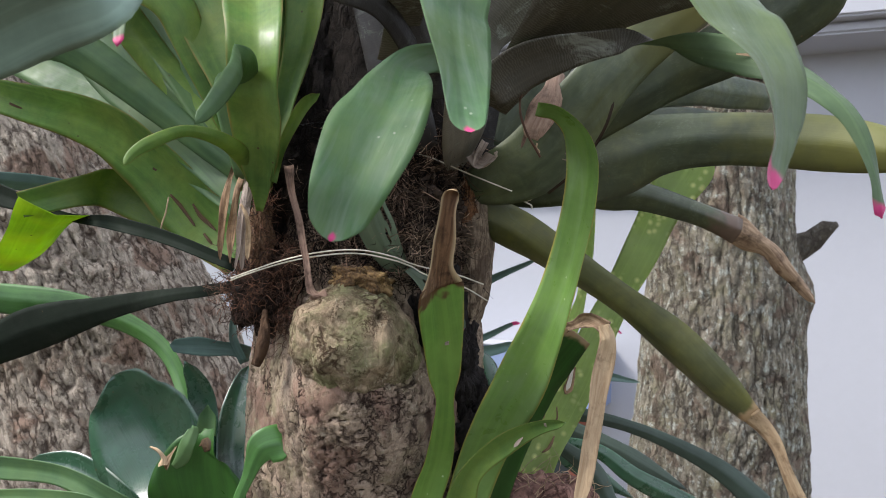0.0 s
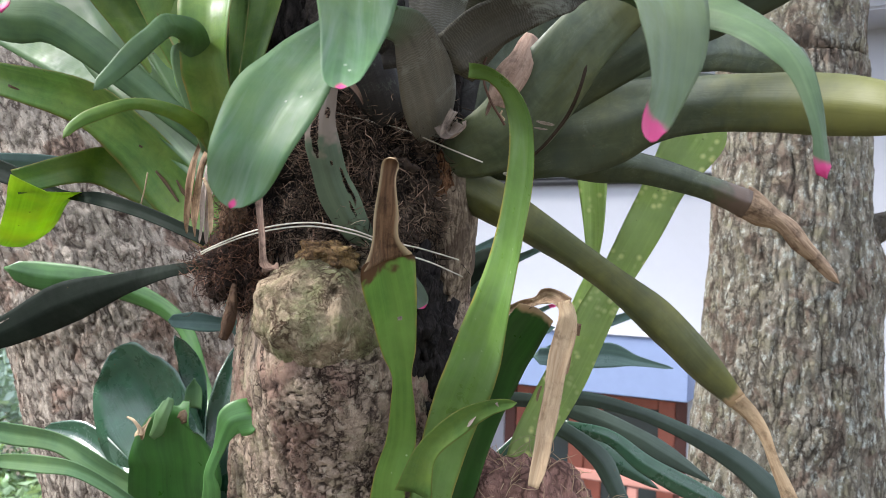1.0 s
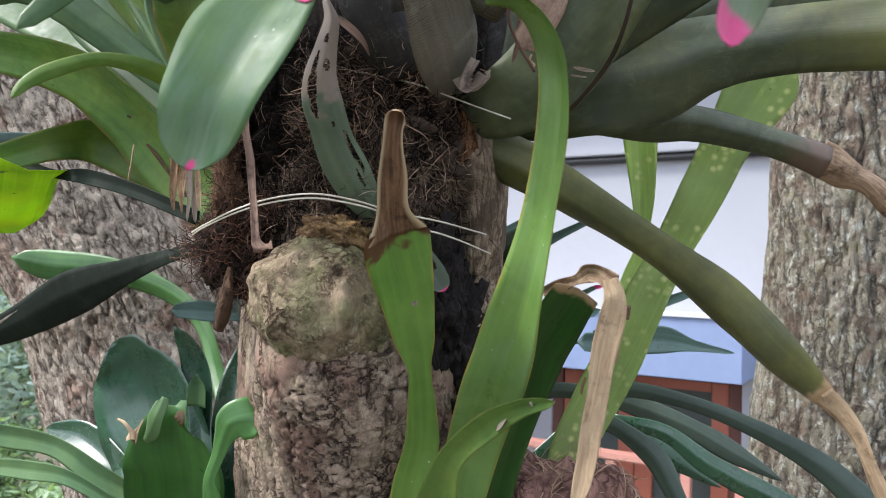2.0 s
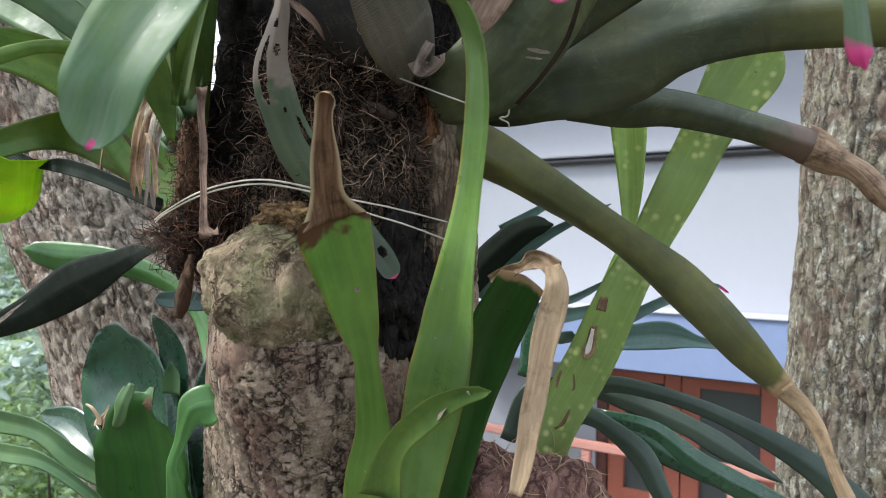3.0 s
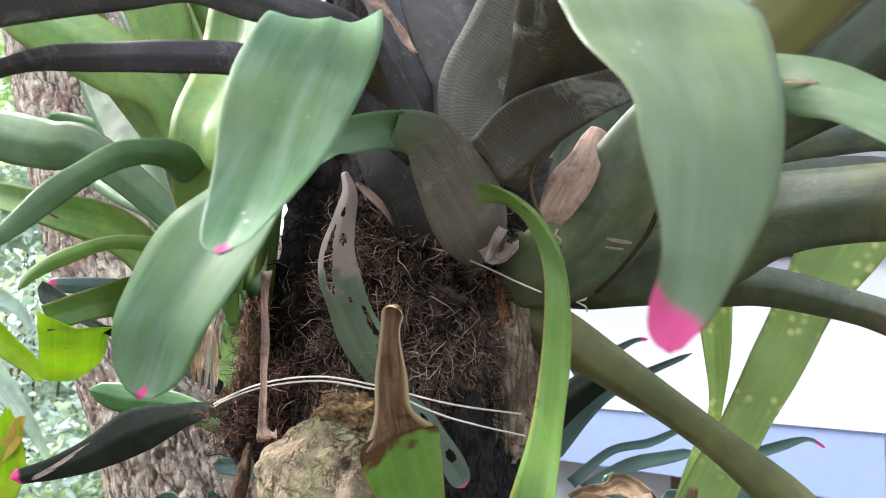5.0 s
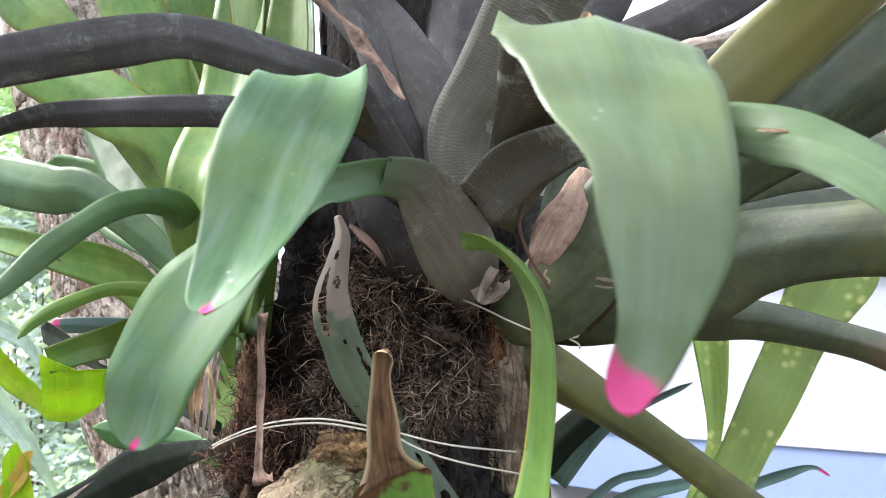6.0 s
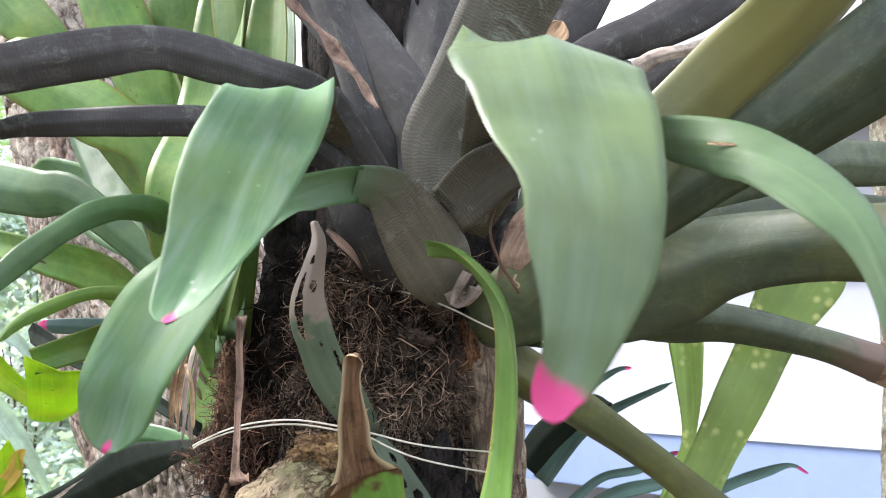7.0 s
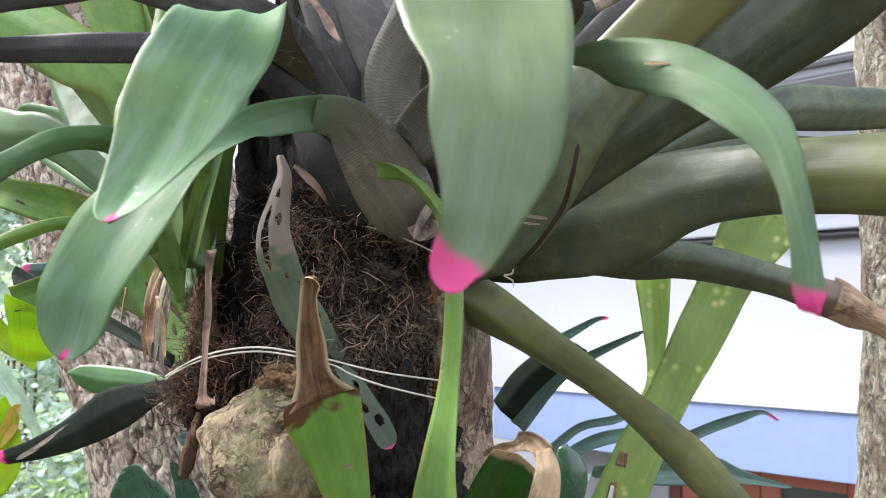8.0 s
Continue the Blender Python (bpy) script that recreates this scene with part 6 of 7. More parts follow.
leaf(dark_rosette, "leaf", DARKGREEN, DARKGREEN, [(-0.166, 0.818, 1.238, 0.0309, -1.00, -0.02, -0.03), (-0.169, 0.835, 1.293, 0.0412, -1.00, -0.02, -0.03), (-0.174, 0.851, 1.353, 0.0362, -1.00, -0.02, -0.03), (-0.181, 0.878, 1.399, 0.0319, -0.99, -0.03, 0.16), (-0.180, 0.897, 1.431, 0.0224, -1.00, -0.02, -0.03), (-0.175, 0.906, 1.451, 0.0078, -0.92, -0.04, 0.38)], cup=0.15, tip="point")
leaf(dark_rosette, "leaf", MIDGREEN, DARKGREEN, [(-0.183, 0.796, 1.240, 0.0140, 0.03, 0.06, -1.00), (-0.216, 0.793, 1.295, 0.0168, 0.03, 0.06, -1.00), (-0.283, 0.800, 1.323, 0.0254, -0.42, 0.04, -0.91), (-0.343, 0.818, 1.341, 0.0211, -0.38, 0.04, -0.92), (-0.415, 0.836, 1.342, 0.0251, 0.03, 0.06, -1.00), (-0.479, 0.855, 1.343, 0.0193, -0.28, 0.05, -0.96)], cup=0.1, tip="point")
leaf(dark_rosette, "leaf", DARKGREEN, DARKGREEN, [(-0.193, 0.827, 1.214, 0.0192, -0.68, 0.03, -0.73), (-0.246, 0.854, 1.269, 0.0256, -0.68, 0.03, -0.73), (-0.300, 0.861, 1.309, 0.0329, -0.92, 0.00, -0.40), (-0.364, 0.888, 1.333, 0.0336, -0.83, 0.01, -0.56), (-0.421, 0.907, 1.334, 0.0111, -0.55, 0.03, -0.83)], cup=0.12, tip="point")
leaf(dark_rosette, "leaf", MIDGREEN, MIDGREEN, [(-0.177, 0.777, 1.238, 0.0140, 0.03, 0.06, -1.00), (-0.200, 0.754, 1.293, 0.0133, 0.03, 0.06, -1.00), (-0.273, 0.760, 1.328, 0.0145, -0.34, 0.05, -0.94), (-0.340, 0.779, 1.328, 0.0177, -0.60, 0.03, -0.80), (-0.405, 0.798, 1.322, 0.0137, -0.38, 0.04, -0.92)], cup=0.1, tip="point")
leaf(dark_rosette, "leaf", BLUEGREEN, BLUEGREEN, [(-0.179, 0.925, 1.462, 0.0169, 0.23, 0.06, -0.97), (-0.205, 0.914, 1.469, 0.0190, 0.03, 0.06, -1.00), (-0.236, 0.903, 1.471, 0.0197, 0.20, 0.06, -0.98), (-0.263, 0.893, 1.472, 0.0141, 0.03, 0.06, -1.00)], cup=0.1, tip="round", wave=0.2, label="chewed blue-green leaf")
leaf(dark_rosette, "leaf", BLUEGREEN, BLUEGREEN, [(-0.183, 0.915, 1.453, 0.0104, -0.94, -0.00, -0.35), (-0.195, 0.909, 1.480, 0.0099, -0.99, -0.01, -0.17), (-0.195, 0.907, 1.503, 0.0081, -0.96, -0.01, -0.28), (-0.188, 0.907, 1.511, 0.0070, -0.94, -0.04, 0.34)], cup=0.1, tip="point")
strap = thing("strap_leaf_plant", "single blackish strap leaf rooted in the fibres", "plant", (-0.13, 0.82, 1.52))
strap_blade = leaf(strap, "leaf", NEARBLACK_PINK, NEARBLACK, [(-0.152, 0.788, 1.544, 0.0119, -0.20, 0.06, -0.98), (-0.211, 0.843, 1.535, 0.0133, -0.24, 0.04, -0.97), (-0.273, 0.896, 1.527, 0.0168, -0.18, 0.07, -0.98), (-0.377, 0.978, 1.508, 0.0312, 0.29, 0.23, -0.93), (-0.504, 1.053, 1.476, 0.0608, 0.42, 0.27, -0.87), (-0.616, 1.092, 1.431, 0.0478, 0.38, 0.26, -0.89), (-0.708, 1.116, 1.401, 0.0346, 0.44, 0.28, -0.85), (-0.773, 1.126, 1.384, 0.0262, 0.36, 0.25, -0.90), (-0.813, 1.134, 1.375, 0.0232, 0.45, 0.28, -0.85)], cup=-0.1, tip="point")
leaf(strap_blade, "leaf_fold", PAPER, PAPER, [(-0.600, 1.079, 1.451, 0.0055, 0.58, 0.08, -0.81), (-0.649, 1.094, 1.429, 0.0067, 0.59, 0.13, -0.79), (-0.705, 1.110, 1.402, 0.0075, 0.41, 0.27, -0.87), (-0.757, 1.123, 1.380, 0.0061, 0.14, 0.48, -0.87)], cup=0.02, tip="point", thick=0.0004, label="pale folded leaf edge")
seedling = thing("bromeliad", "bright green bromeliad with dead brown leaf tips", "bromeliad", (0.05, 0.73, 1.30))
twisted_leaf = leaf(seedling, "leaf", BRIGHT_DYING, BRIGHT_DYING, [(0.043, 0.765, 1.255, 0.0286, -1.00, -0.02, -0.03), (0.036, 0.753, 1.310, 0.0358, -1.00, -0.02, -0.03), (0.039, 0.736, 1.351, 0.0289, -1.00, -0.02, -0.03), (0.049, 0.729, 1.386, 0.0275, -0.89, -0.40, 0.22), (0.053, 0.711, 1.421, 0.0215, -0.80, -0.46, 0.40), (0.054, 0.698, 1.450, 0.0174, -0.74, -0.56, 0.38), (0.053, 0.686, 1.472, 0.0286, -0.65, -0.53, 0.54), (0.051, 0.669, 1.506, 0.0399, -0.65, -0.66, 0.37), (0.049, 0.651, 1.539, 0.0528, -0.57, -0.79, 0.25), (0.049, 0.647, 1.548, 0.0461, -0.59, -0.78, 0.20)], cup=0.12, tip="none", label="bright green twisted leaf with a dead tip")
leaf(twisted_leaf, "dried_tip", BROWN_EDGED, BROWN_EDGED, [(0.049, 0.648, 1.544, 0.0483, -0.59, -0.79, 0.17), (0.048, 0.639, 1.562, 0.0250, -0.76, -0.64, 0.11), (0.050, 0.628, 1.586, 0.0170, -0.98, -0.20, -0.05), (0.052, 0.621, 1.607, 0.0130, -1.00, -0.02, -0.03), (0.054, 0.619, 1.617, 0.0130, -0.99, -0.01, -0.13), (0.059, 0.615, 1.621, 0.0090, -0.70, -0.50, 0.50)], cup=[0.1, 0.2, 0.3, 0.35], tip="round", wave=0.12, label="brown dried tip")
leaf(seedling, "leaf", BRIGHT, BRIGHT, [(0.072, 0.770, 1.270, 0.0297, -1.00, -0.02, -0.03), (0.072, 0.758, 1.325, 0.0371, -1.00, -0.02, -0.03), (0.091, 0.734, 1.399, 0.0428, -1.00, -0.02, -0.03), (0.114, 0.688, 1.459, 0.0451, -0.85, 0.50, -0.18), (0.131, 0.650, 1.513, 0.0400, -0.72, 0.69, -0.06), (0.143, 0.629, 1.561, 0.0371, -0.60, 0.79, 0.12), (0.151, 0.612, 1.606, 0.0360, -0.57, 0.82, 0.06), (0.152, 0.598, 1.639, 0.0401, -0.45, 0.88, 0.13), (0.146, 0.585, 1.660, 0.0330, -0.43, 0.90, 0.11), (0.131, 0.580, 1.675, 0.0233, -0.32, 0.94, -0.08), (0.115, 0.580, 1.679, 0.0129, -0.22, 0.80, -0.56)], cup=0.1, tip="none", label="long bright green leaf curling over at its tip")
bent_leaf = leaf(seedling, "leaf", DEEP_DYING, DEEP_DYING, [(0.092, 0.780, 1.279, 0.0231, -0.94, -0.04, 0.34), (0.098, 0.768, 1.334, 0.0289, -0.94, -0.04, 0.34), (0.117, 0.750, 1.397, 0.0263, -1.00, -0.02, -0.03), (0.133, 0.732, 1.452, 0.0400, -0.96, -0.00, -0.29), (0.148, 0.716, 1.482, 0.0382, -0.99, -0.03, 0.10), (0.165, 0.699, 1.509, 0.0324, -0.99, -0.03, 0.12)], cup=0.14, tip="none", label="dark green leaf with a bent dead tip")
leaf(bent_leaf, "dried_tip", DRY_ARM, DRY_ARM, [(0.140, 0.709, 1.508, 0.0060, -0.20, 0.10, 0.97), (0.152, 0.705, 1.514, 0.0110, -0.30, -0.10, 0.95), (0.163, 0.699, 1.518, 0.0100, -0.30, 0.30, 0.90), (0.172, 0.692, 1.522, 0.0140, -0.10, -0.40, 0.91), (0.181, 0.687, 1.522, 0.0110, 0.10, 0.40, 0.90), (0.190, 0.683, 1.517, 0.0120, 0.50, 0.10, 0.85)], cup=0.22, tip="none", wave=0.30, label="crumpled grey-brown dead bend")
leaf(bent_leaf, "dried_tip", DRY, DRY, [(0.187, 0.683, 1.520, 0.0100, 0.70, 0.10, 0.70), (0.190, 0.681, 1.508, 0.0150, 0.95, 0.25, 0.15), (0.188, 0.679, 1.492, 0.0175, 0.97, 0.20, -0.15), (0.183, 0.675, 1.462, 0.0165, 0.96, 0.26, -0.12), (0.177, 0.673, 1.425, 0.0150, 0.97, 0.22, -0.06), (0.172, 0.672, 1.392, 0.0130, 0.97, -0.20, -0.04), (0.168, 0.673, 1.372, 0.0085, 0.95, -0.30, 0.03)], cup=[0.1, -0.1, 0.16, 0.1, 0.2, 0.15, 0.1], tip="none", wave=0.10, label="bent tan dried tip")
short_leaf = leaf(seedling, "leaf", LIGHT, BRIGHT, [(0.068, 0.696, 1.351, 0.0326, -0.91, -0.04, 0.42), (0.078, 0.689, 1.388, 0.0194, -0.88, -0.05, 0.46), (0.106, 0.678, 1.417, 0.0195, -0.75, -0.05, 0.66), (0.131, 0.668, 1.433, 0.0132, -0.73, -0.05, 0.68), (0.153, 0.658, 1.440, 0.0061, -0.19, -0.06, 0.98)], cup=0.15, tip="point", label="short flecked leaf")
leaf(short_leaf, "fleck", PAPER, PAPER, [(0.137, 0.664, 1.438, 0.0021, 0.93, 0.29, -0.23), (0.138, 0.666, 1.435, 0.0025, 0.65, -0.76, -0.03)], cup=0.02, tip="none", thick=0.0004)
leaf(short_leaf, "fleck", PAPER, PAPER, [(0.120, 0.675, 1.424, 0.0030, 0.56, -0.58, 0.59), (0.116, 0.676, 1.419, 0.0035, 0.77, -0.58, 0.28), (0.113, 0.678, 1.415, 0.0024, 0.52, -0.84, 0.19)], cup=0.02, tip="point", thick=0.0004)
slit_leaf = leaf(seedling, "leaf", SPOTTED, SPOTTED, [(0.133, 0.913, 1.249, 0.0354, -1.00, -0.02, -0.03), (0.149, 0.901, 1.304, 0.0443, -1.00, -0.02, -0.03), (0.159, 0.903, 1.359, 0.0415, -0.99, -0.02, -0.11), (0.194, 0.910, 1.431, 0.0451, -1.00, -0.02, -0.03), (0.220, 0.912, 1.492, 0.0407, -0.98, -0.01, -0.19), (0.245, 0.920, 1.542, 0.0367, -1.00, -0.02, -0.03), (0.271, 0.917, 1.595, 0.0426, -1.00, -0.02, -0.03), (0.297, 0.925, 1.649, 0.0464, -1.00, -0.02, -0.03), (0.325, 0.928, 1.697, 0.0646, -1.00, -0.02, -0.03), (0.346, 0.930, 1.733, 0.0560, -1.00, -0.02, 0.05)], cup=0.1, tip="round", label="pale green spotted leaf with chewed slits")
leaf(slit_leaf, "slit_edge", BROWN, BROWN, [(0.197, 0.913, 1.463, 0.0063, 0.96, 0.21, -0.19), (0.194, 0.914, 1.445, 0.0098, 0.96, 0.22, -0.19), (0.190, 0.913, 1.433, 0.0122, 0.98, 0.16, -0.14), (0.191, 0.914, 1.431, 0.0080, 0.99, 0.15, -0.06)], cup=0.02, tip="point", thick=0.0004, label="brown edge of a chewed slit")
leaf(slit_leaf, "chewed_slit", WIRE, WIRE, [(0.196, 0.912, 1.460, 0.0029, 0.94, 0.26, -0.21), (0.193, 0.913, 1.445, 0.0050, 0.94, 0.22, -0.25), (0.190, 0.913, 1.435, 0.0063, 0.96, 0.21, -0.20)], cup=0.02, tip="point", thick=0.0004, label="pale chewed slit")
leaf(slit_leaf, "slit_edge", BROWN, BROWN, [(0.206, 0.913, 1.490, 0.0070, 0.96, 0.21, -0.16), (0.203, 0.913, 1.477, 0.0097, 0.97, 0.22, -0.12)], cup=0.02, tip="none", thick=0.0004, label="brown edge of a chewed slit")
leaf(slit_leaf, "crack", BROWN, BROWN, [(0.168, 0.908, 1.420, 0.0022, 0.91, 0.29, -0.29), (0.165, 0.909, 1.411, 0.0031, 0.86, 0.28, -0.42), (0.164, 0.908, 1.403, 0.0021, 0.94, 0.17, -0.29)], cup=0.02, tip="point", thick=0.0004)
leaf(slit_leaf, "crack", BROWN, BROWN, [(0.179, 0.912, 1.417, 0.0013, 0.99, 0.16, 0.01), (0.180, 0.912, 1.405, 0.0020, 1.00, 0.10, 0.02), (0.178, 0.912, 1.401, 0.0018, 0.79, 0.61, -0.07)], cup=0.02, tip="point", thick=0.0004)
leaf(slit_leaf, "crack", BROWN, BROWN, [(0.163, 0.908, 1.365, 0.0014, -0.90, 0.23, 0.37), (0.171, 0.906, 1.372, 0.0036, -0.85, 0.30, 0.43), (0.177, 0.908, 1.385, 0.0021, -0.94, -0.18, 0.30)], cup=0.02, tip="point", thick=0.0004)
leaf(seedling, "leaf", SPOTTED, SPOTTED, [(0.171, 0.980, 1.391, 0.0187, -0.94, -0.32, 0.10), (0.197, 0.999, 1.473, 0.0197, -0.92, -0.32, 0.24), (0.213, 1.012, 1.517, 0.0194, -0.94, -0.32, 0.10), (0.222, 1.018, 1.550, 0.0135, -0.93, -0.32, 0.17), (0.224, 1.020, 1.600, 0.0257, -0.95, -0.31, 0.07), (0.221, 1.026, 1.658, 0.0383, -0.95, -0.31, -0.04), (0.219, 1.033, 1.704, 0.0457, -0.95, -0.31, -0.04), (0.218, 1.039, 1.758, 0.0347, -0.95, -0.31, -0.04)], cup=0.08, tip="round")
leaf(twisted_leaf, "fleck", PAPER, PAPER, [(0.054, 0.678, 1.501, 0.0043, 0.77, 0.64, -0.01), (0.054, 0.680, 1.498, 0.0035, 0.97, 0.24, 0.02)], cup=0.02, tip="none", thick=0.0004, label="pale round fleck")
rear_plant = thing("bromeliad", "dark strap-leaved bromeliad behind the trunk", "bromeliad", (0.12, 1.0, 1.33))
leaf(rear_plant, "leaf", REAR_DARK, BLUEGREEN, [(0.071, 1.165, 1.289, 0.0210, -0.96, -0.29, -0.04), (0.099, 1.171, 1.355, 0.0224, -0.62, -0.21, 0.76), (0.171, 1.172, 1.361, 0.0217, -0.33, -0.13, 0.94), (0.231, 1.159, 1.349, 0.0273, 0.21, 0.03, 0.98), (0.291, 1.147, 1.329, 0.0242, 0.49, 0.12, 0.87), (0.336, 1.140, 1.306, 0.0266, 0.66, 0.18, 0.73), (0.395, 1.131, 1.276, 0.0040, 0.66, 0.18, 0.73)], cup=-0.12, tip="round")
leaf(rear_plant, "leaf", DARKGREEN, BLUEGREEN, [(0.093, 1.204, 1.257, 0.0228, -0.33, -0.13, 0.94), (0.162, 1.212, 1.318, 0.0192, 0.33, 0.07, 0.94), (0.221, 1.210, 1.306, 0.0252, 0.51, 0.13, 0.85), (0.271, 1.205, 1.279, 0.0291, 0.66, 0.18, 0.73), (0.336, 1.199, 1.244, 0.0040, 0.66, 0.18, 0.73)], cup=-0.12, tip="round")
leaf(rear_plant, "leaf", REAR_DARK, BLUEGREEN, [(0.174, 1.017, 1.378, 0.0184, 0.16, -0.05, 0.99), (0.209, 1.007, 1.395, 0.0179, -0.03, -0.06, 1.00), (0.276, 0.999, 1.385, 0.0158, 0.42, -0.04, 0.91), (0.337, 0.992, 1.364, 0.0188, 0.34, -0.05, 0.94), (0.394, 0.984, 1.335, 0.0250, 0.53, -0.04, 0.85), (0.443, 0.978, 1.295, 0.0291, 0.68, -0.03, 0.73), (0.481, 0.970, 1.269, 0.0096, 0.68, -0.03, 0.73), (0.530, 0.960, 1.235, 0.0040, 0.68, -0.03, 0.73)], cup=-0.12, tip="point", label="dark strap leaf arching outward")
leaf(rear_plant, "leaf", REAR_DARK, BLUEGREEN, [(0.173, 1.028, 1.360, 0.0231, 0.28, -0.05, 0.96), (0.202, 1.020, 1.350, 0.0194, 0.34, -0.05, 0.94), (0.240, 1.012, 1.323, 0.0258, 0.53, -0.04, 0.85), (0.261, 1.004, 1.287, 0.0200, 0.68, -0.03, 0.73), (0.288, 0.994, 1.240, 0.0040, 0.68, -0.03, 0.73)], cup=-0.12, tip="point")
leaf(rear_plant, "leaf", DARKGREEN, BLUEGREEN, [(0.194, 1.059, 1.351, 0.0155, 0.21, -0.05, 0.98), (0.252, 1.051, 1.342, 0.0190, 0.16, -0.05, 0.99), (0.300, 1.044, 1.311, 0.0247, 0.42, -0.04, 0.91), (0.362, 1.037, 1.283, 0.0263, 0.53, -0.04, 0.85), (0.421, 1.029, 1.260, 0.0130, 0.53, -0.04, 0.85), (0.498, 1.019, 1.230, 0.0040, 0.53, -0.04, 0.85)], cup=-0.12, tip="point")
leaf(rear_plant, "leaf", BLUEGREEN, BLUEGREEN, [(0.103, 1.204, 1.347, 0.0231, -0.76, -0.25, 0.60), (0.116, 1.226, 1.413, 0.0198, -0.88, -0.25, -0.40), (0.209, 1.255, 1.419, 0.0331, -0.03, -0.04, 1.00), (0.265, 1.272, 1.424, 0.0390, -0.03, -0.04, 1.00), (0.309, 1.285, 1.416, 0.0166, -0.24, -0.11, 0.97), (0.366, 1.302, 1.406, 0.0040, -0.24, -0.11, 0.97)], cup=0.1, tip="point")
leaf(rear_plant, "leaf", DARKGREEN, BLUEGREEN, [(0.099, 1.170, 1.371, 0.0357, -0.94, -0.29, 0.16), (0.107, 1.171, 1.420, 0.0426, -0.95, -0.29, 0.13), (0.102, 1.169, 1.448, 0.0245, -0.96, -0.29, -0.04), (0.103, 1.169, 1.459, 0.0070, -0.96, -0.29, -0.04)], cup=-0.2, tip="point")
far_plant = thing("bromeliad", "blue-green bromeliad with pink tips behind the trunk", "bromeliad", (0.02, 1.3, 1.45))
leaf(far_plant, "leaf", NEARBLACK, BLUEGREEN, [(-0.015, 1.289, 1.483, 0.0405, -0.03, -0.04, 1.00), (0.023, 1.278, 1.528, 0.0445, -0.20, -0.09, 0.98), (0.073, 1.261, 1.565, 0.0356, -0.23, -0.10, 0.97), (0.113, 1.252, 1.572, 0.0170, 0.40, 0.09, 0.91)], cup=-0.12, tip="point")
leaf(far_plant, "leaf", BLUEGREEN, BLUEGREEN, [(0.005, 1.296, 1.460, 0.0256, -0.33, -0.13, 0.94), (0.058, 1.289, 1.529, 0.0255, -0.62, -0.21, 0.76), (0.109, 1.282, 1.563, 0.0141, -0.55, -0.20, 0.81), (0.190, 1.264, 1.602, 0.0061, -0.50, -0.18, 0.85)], cup=0.12, tip="point")
leaf(far_plant, "leaf", BLUE_PINK, BLUEGREEN, [(0.018, 1.359, 1.566, 0.0191, -0.87, -0.28, 0.41), (0.078, 1.376, 1.603, 0.0121, -0.69, -0.23, 0.68), (0.106, 1.373, 1.618, 0.0073, -0.58, -0.20, 0.79), (0.125, 1.369, 1.620, 0.0050, -0.03, -0.04, 1.00)], cup=0.1, tip="point")
leaf(far_plant, "leaf", BLUE_PINK, BLUEGREEN, [(-0.019, 1.545, 1.377, 0.0197, -0.23, -0.18, 0.96), (0.047, 1.541, 1.436, 0.0149, -0.30, -0.20, 0.93), (0.111, 1.540, 1.455, 0.0147, -0.30, -0.20, 0.93), (0.166, 1.514, 1.485, 0.0085, -0.50, -0.26, 0.82), (0.182, 1.498, 1.489, 0.0062, -0.00, -0.10, 0.99)], cup=0.15, tip="point")
leaf(far_plant, "leaf", BLUEGREEN, BLUEGREEN, [(0.008, 1.501, 1.379, 0.0146, -0.30, -0.20, 0.93), (0.079, 1.511, 1.419, 0.0233, -0.19, -0.17, 0.97), (0.140, 1.521, 1.436, 0.0213, -0.20, -0.17, 0.96), (0.181, 1.523, 1.448, 0.0135, -0.00, -0.10, 0.99)], cup=0.15, tip="point")
leaf(far_plant, "leaf", BLUE_PINK, BLUEGREEN, [(0.173, 1.396, 1.413, 0.0207, -0.19, -0.17, 0.97), (0.249, 1.397, 1.457, 0.0164, -0.23, -0.18, 0.96), (0.300, 1.391, 1.480, 0.0146, -0.26, -0.19, 0.95), (0.334, 1.392, 1.491, 0.0064, -0.23, -0.18, 0.96), (0.356, 1.401, 1.480, 0.0035, -0.43, -0.24, 0.87)], cup=0.15, tip="point")
torn_leaf = thing("hanging_leaf", "torn grey-green leaf hanging over the roots", "leaf", (-0.02, 0.73, 1.7))
leaf(torn_leaf, "leaf", TORN, TORN, [(0.011, 0.758, 1.561, 0.0120, 0.78, 0.20, 0.59), (0.002, 0.748, 1.571, 0.0230, 0.88, 0.28, 0.38), (-0.007, 0.739, 1.583, 0.0305, 0.91, 0.31, 0.26), (-0.015, 0.730, 1.598, 0.0335, 0.93, 0.33, 0.16), (-0.021, 0.720, 1.616, 0.0325, 0.92, 0.32, 0.21), (-0.024, 0.711, 1.632, 0.0310, 0.92, 0.34, 0.15), (-0.027, 0.704, 1.650, 0.0290, 0.93, 0.36, 0.05), (-0.027, 0.700, 1.668, 0.0240, 0.92, 0.38, -0.05), (-0.023, 0.699, 1.688, 0.0165, 0.93, 0.36, 0.02), (-0.019, 0.698, 1.707, 0.0115, 0.93, 0.36, 0.02), (-0.023, 0.697, 1.722, 0.0060, 0.92, 0.38, -0.14)],
     cup=[0.1, 0.1, 0.1, 0.12, 0.2, 0.3, 0.4], tip="none", wave=0.06, across=26, steps=9, holes=((0.66, 0.27, 0.13, 0.10), (0.36, 0.84, 0.11, 0.055), (0.74, 0.66, 0.022, 0.13), (0.50, 0.62, 0.014, 0.05), (0.24, 0.70, 0.05, 0.03), (0.84, 0.45, 0.02, 0.10)), label="hanging leaf with torn slits, dried grey above")
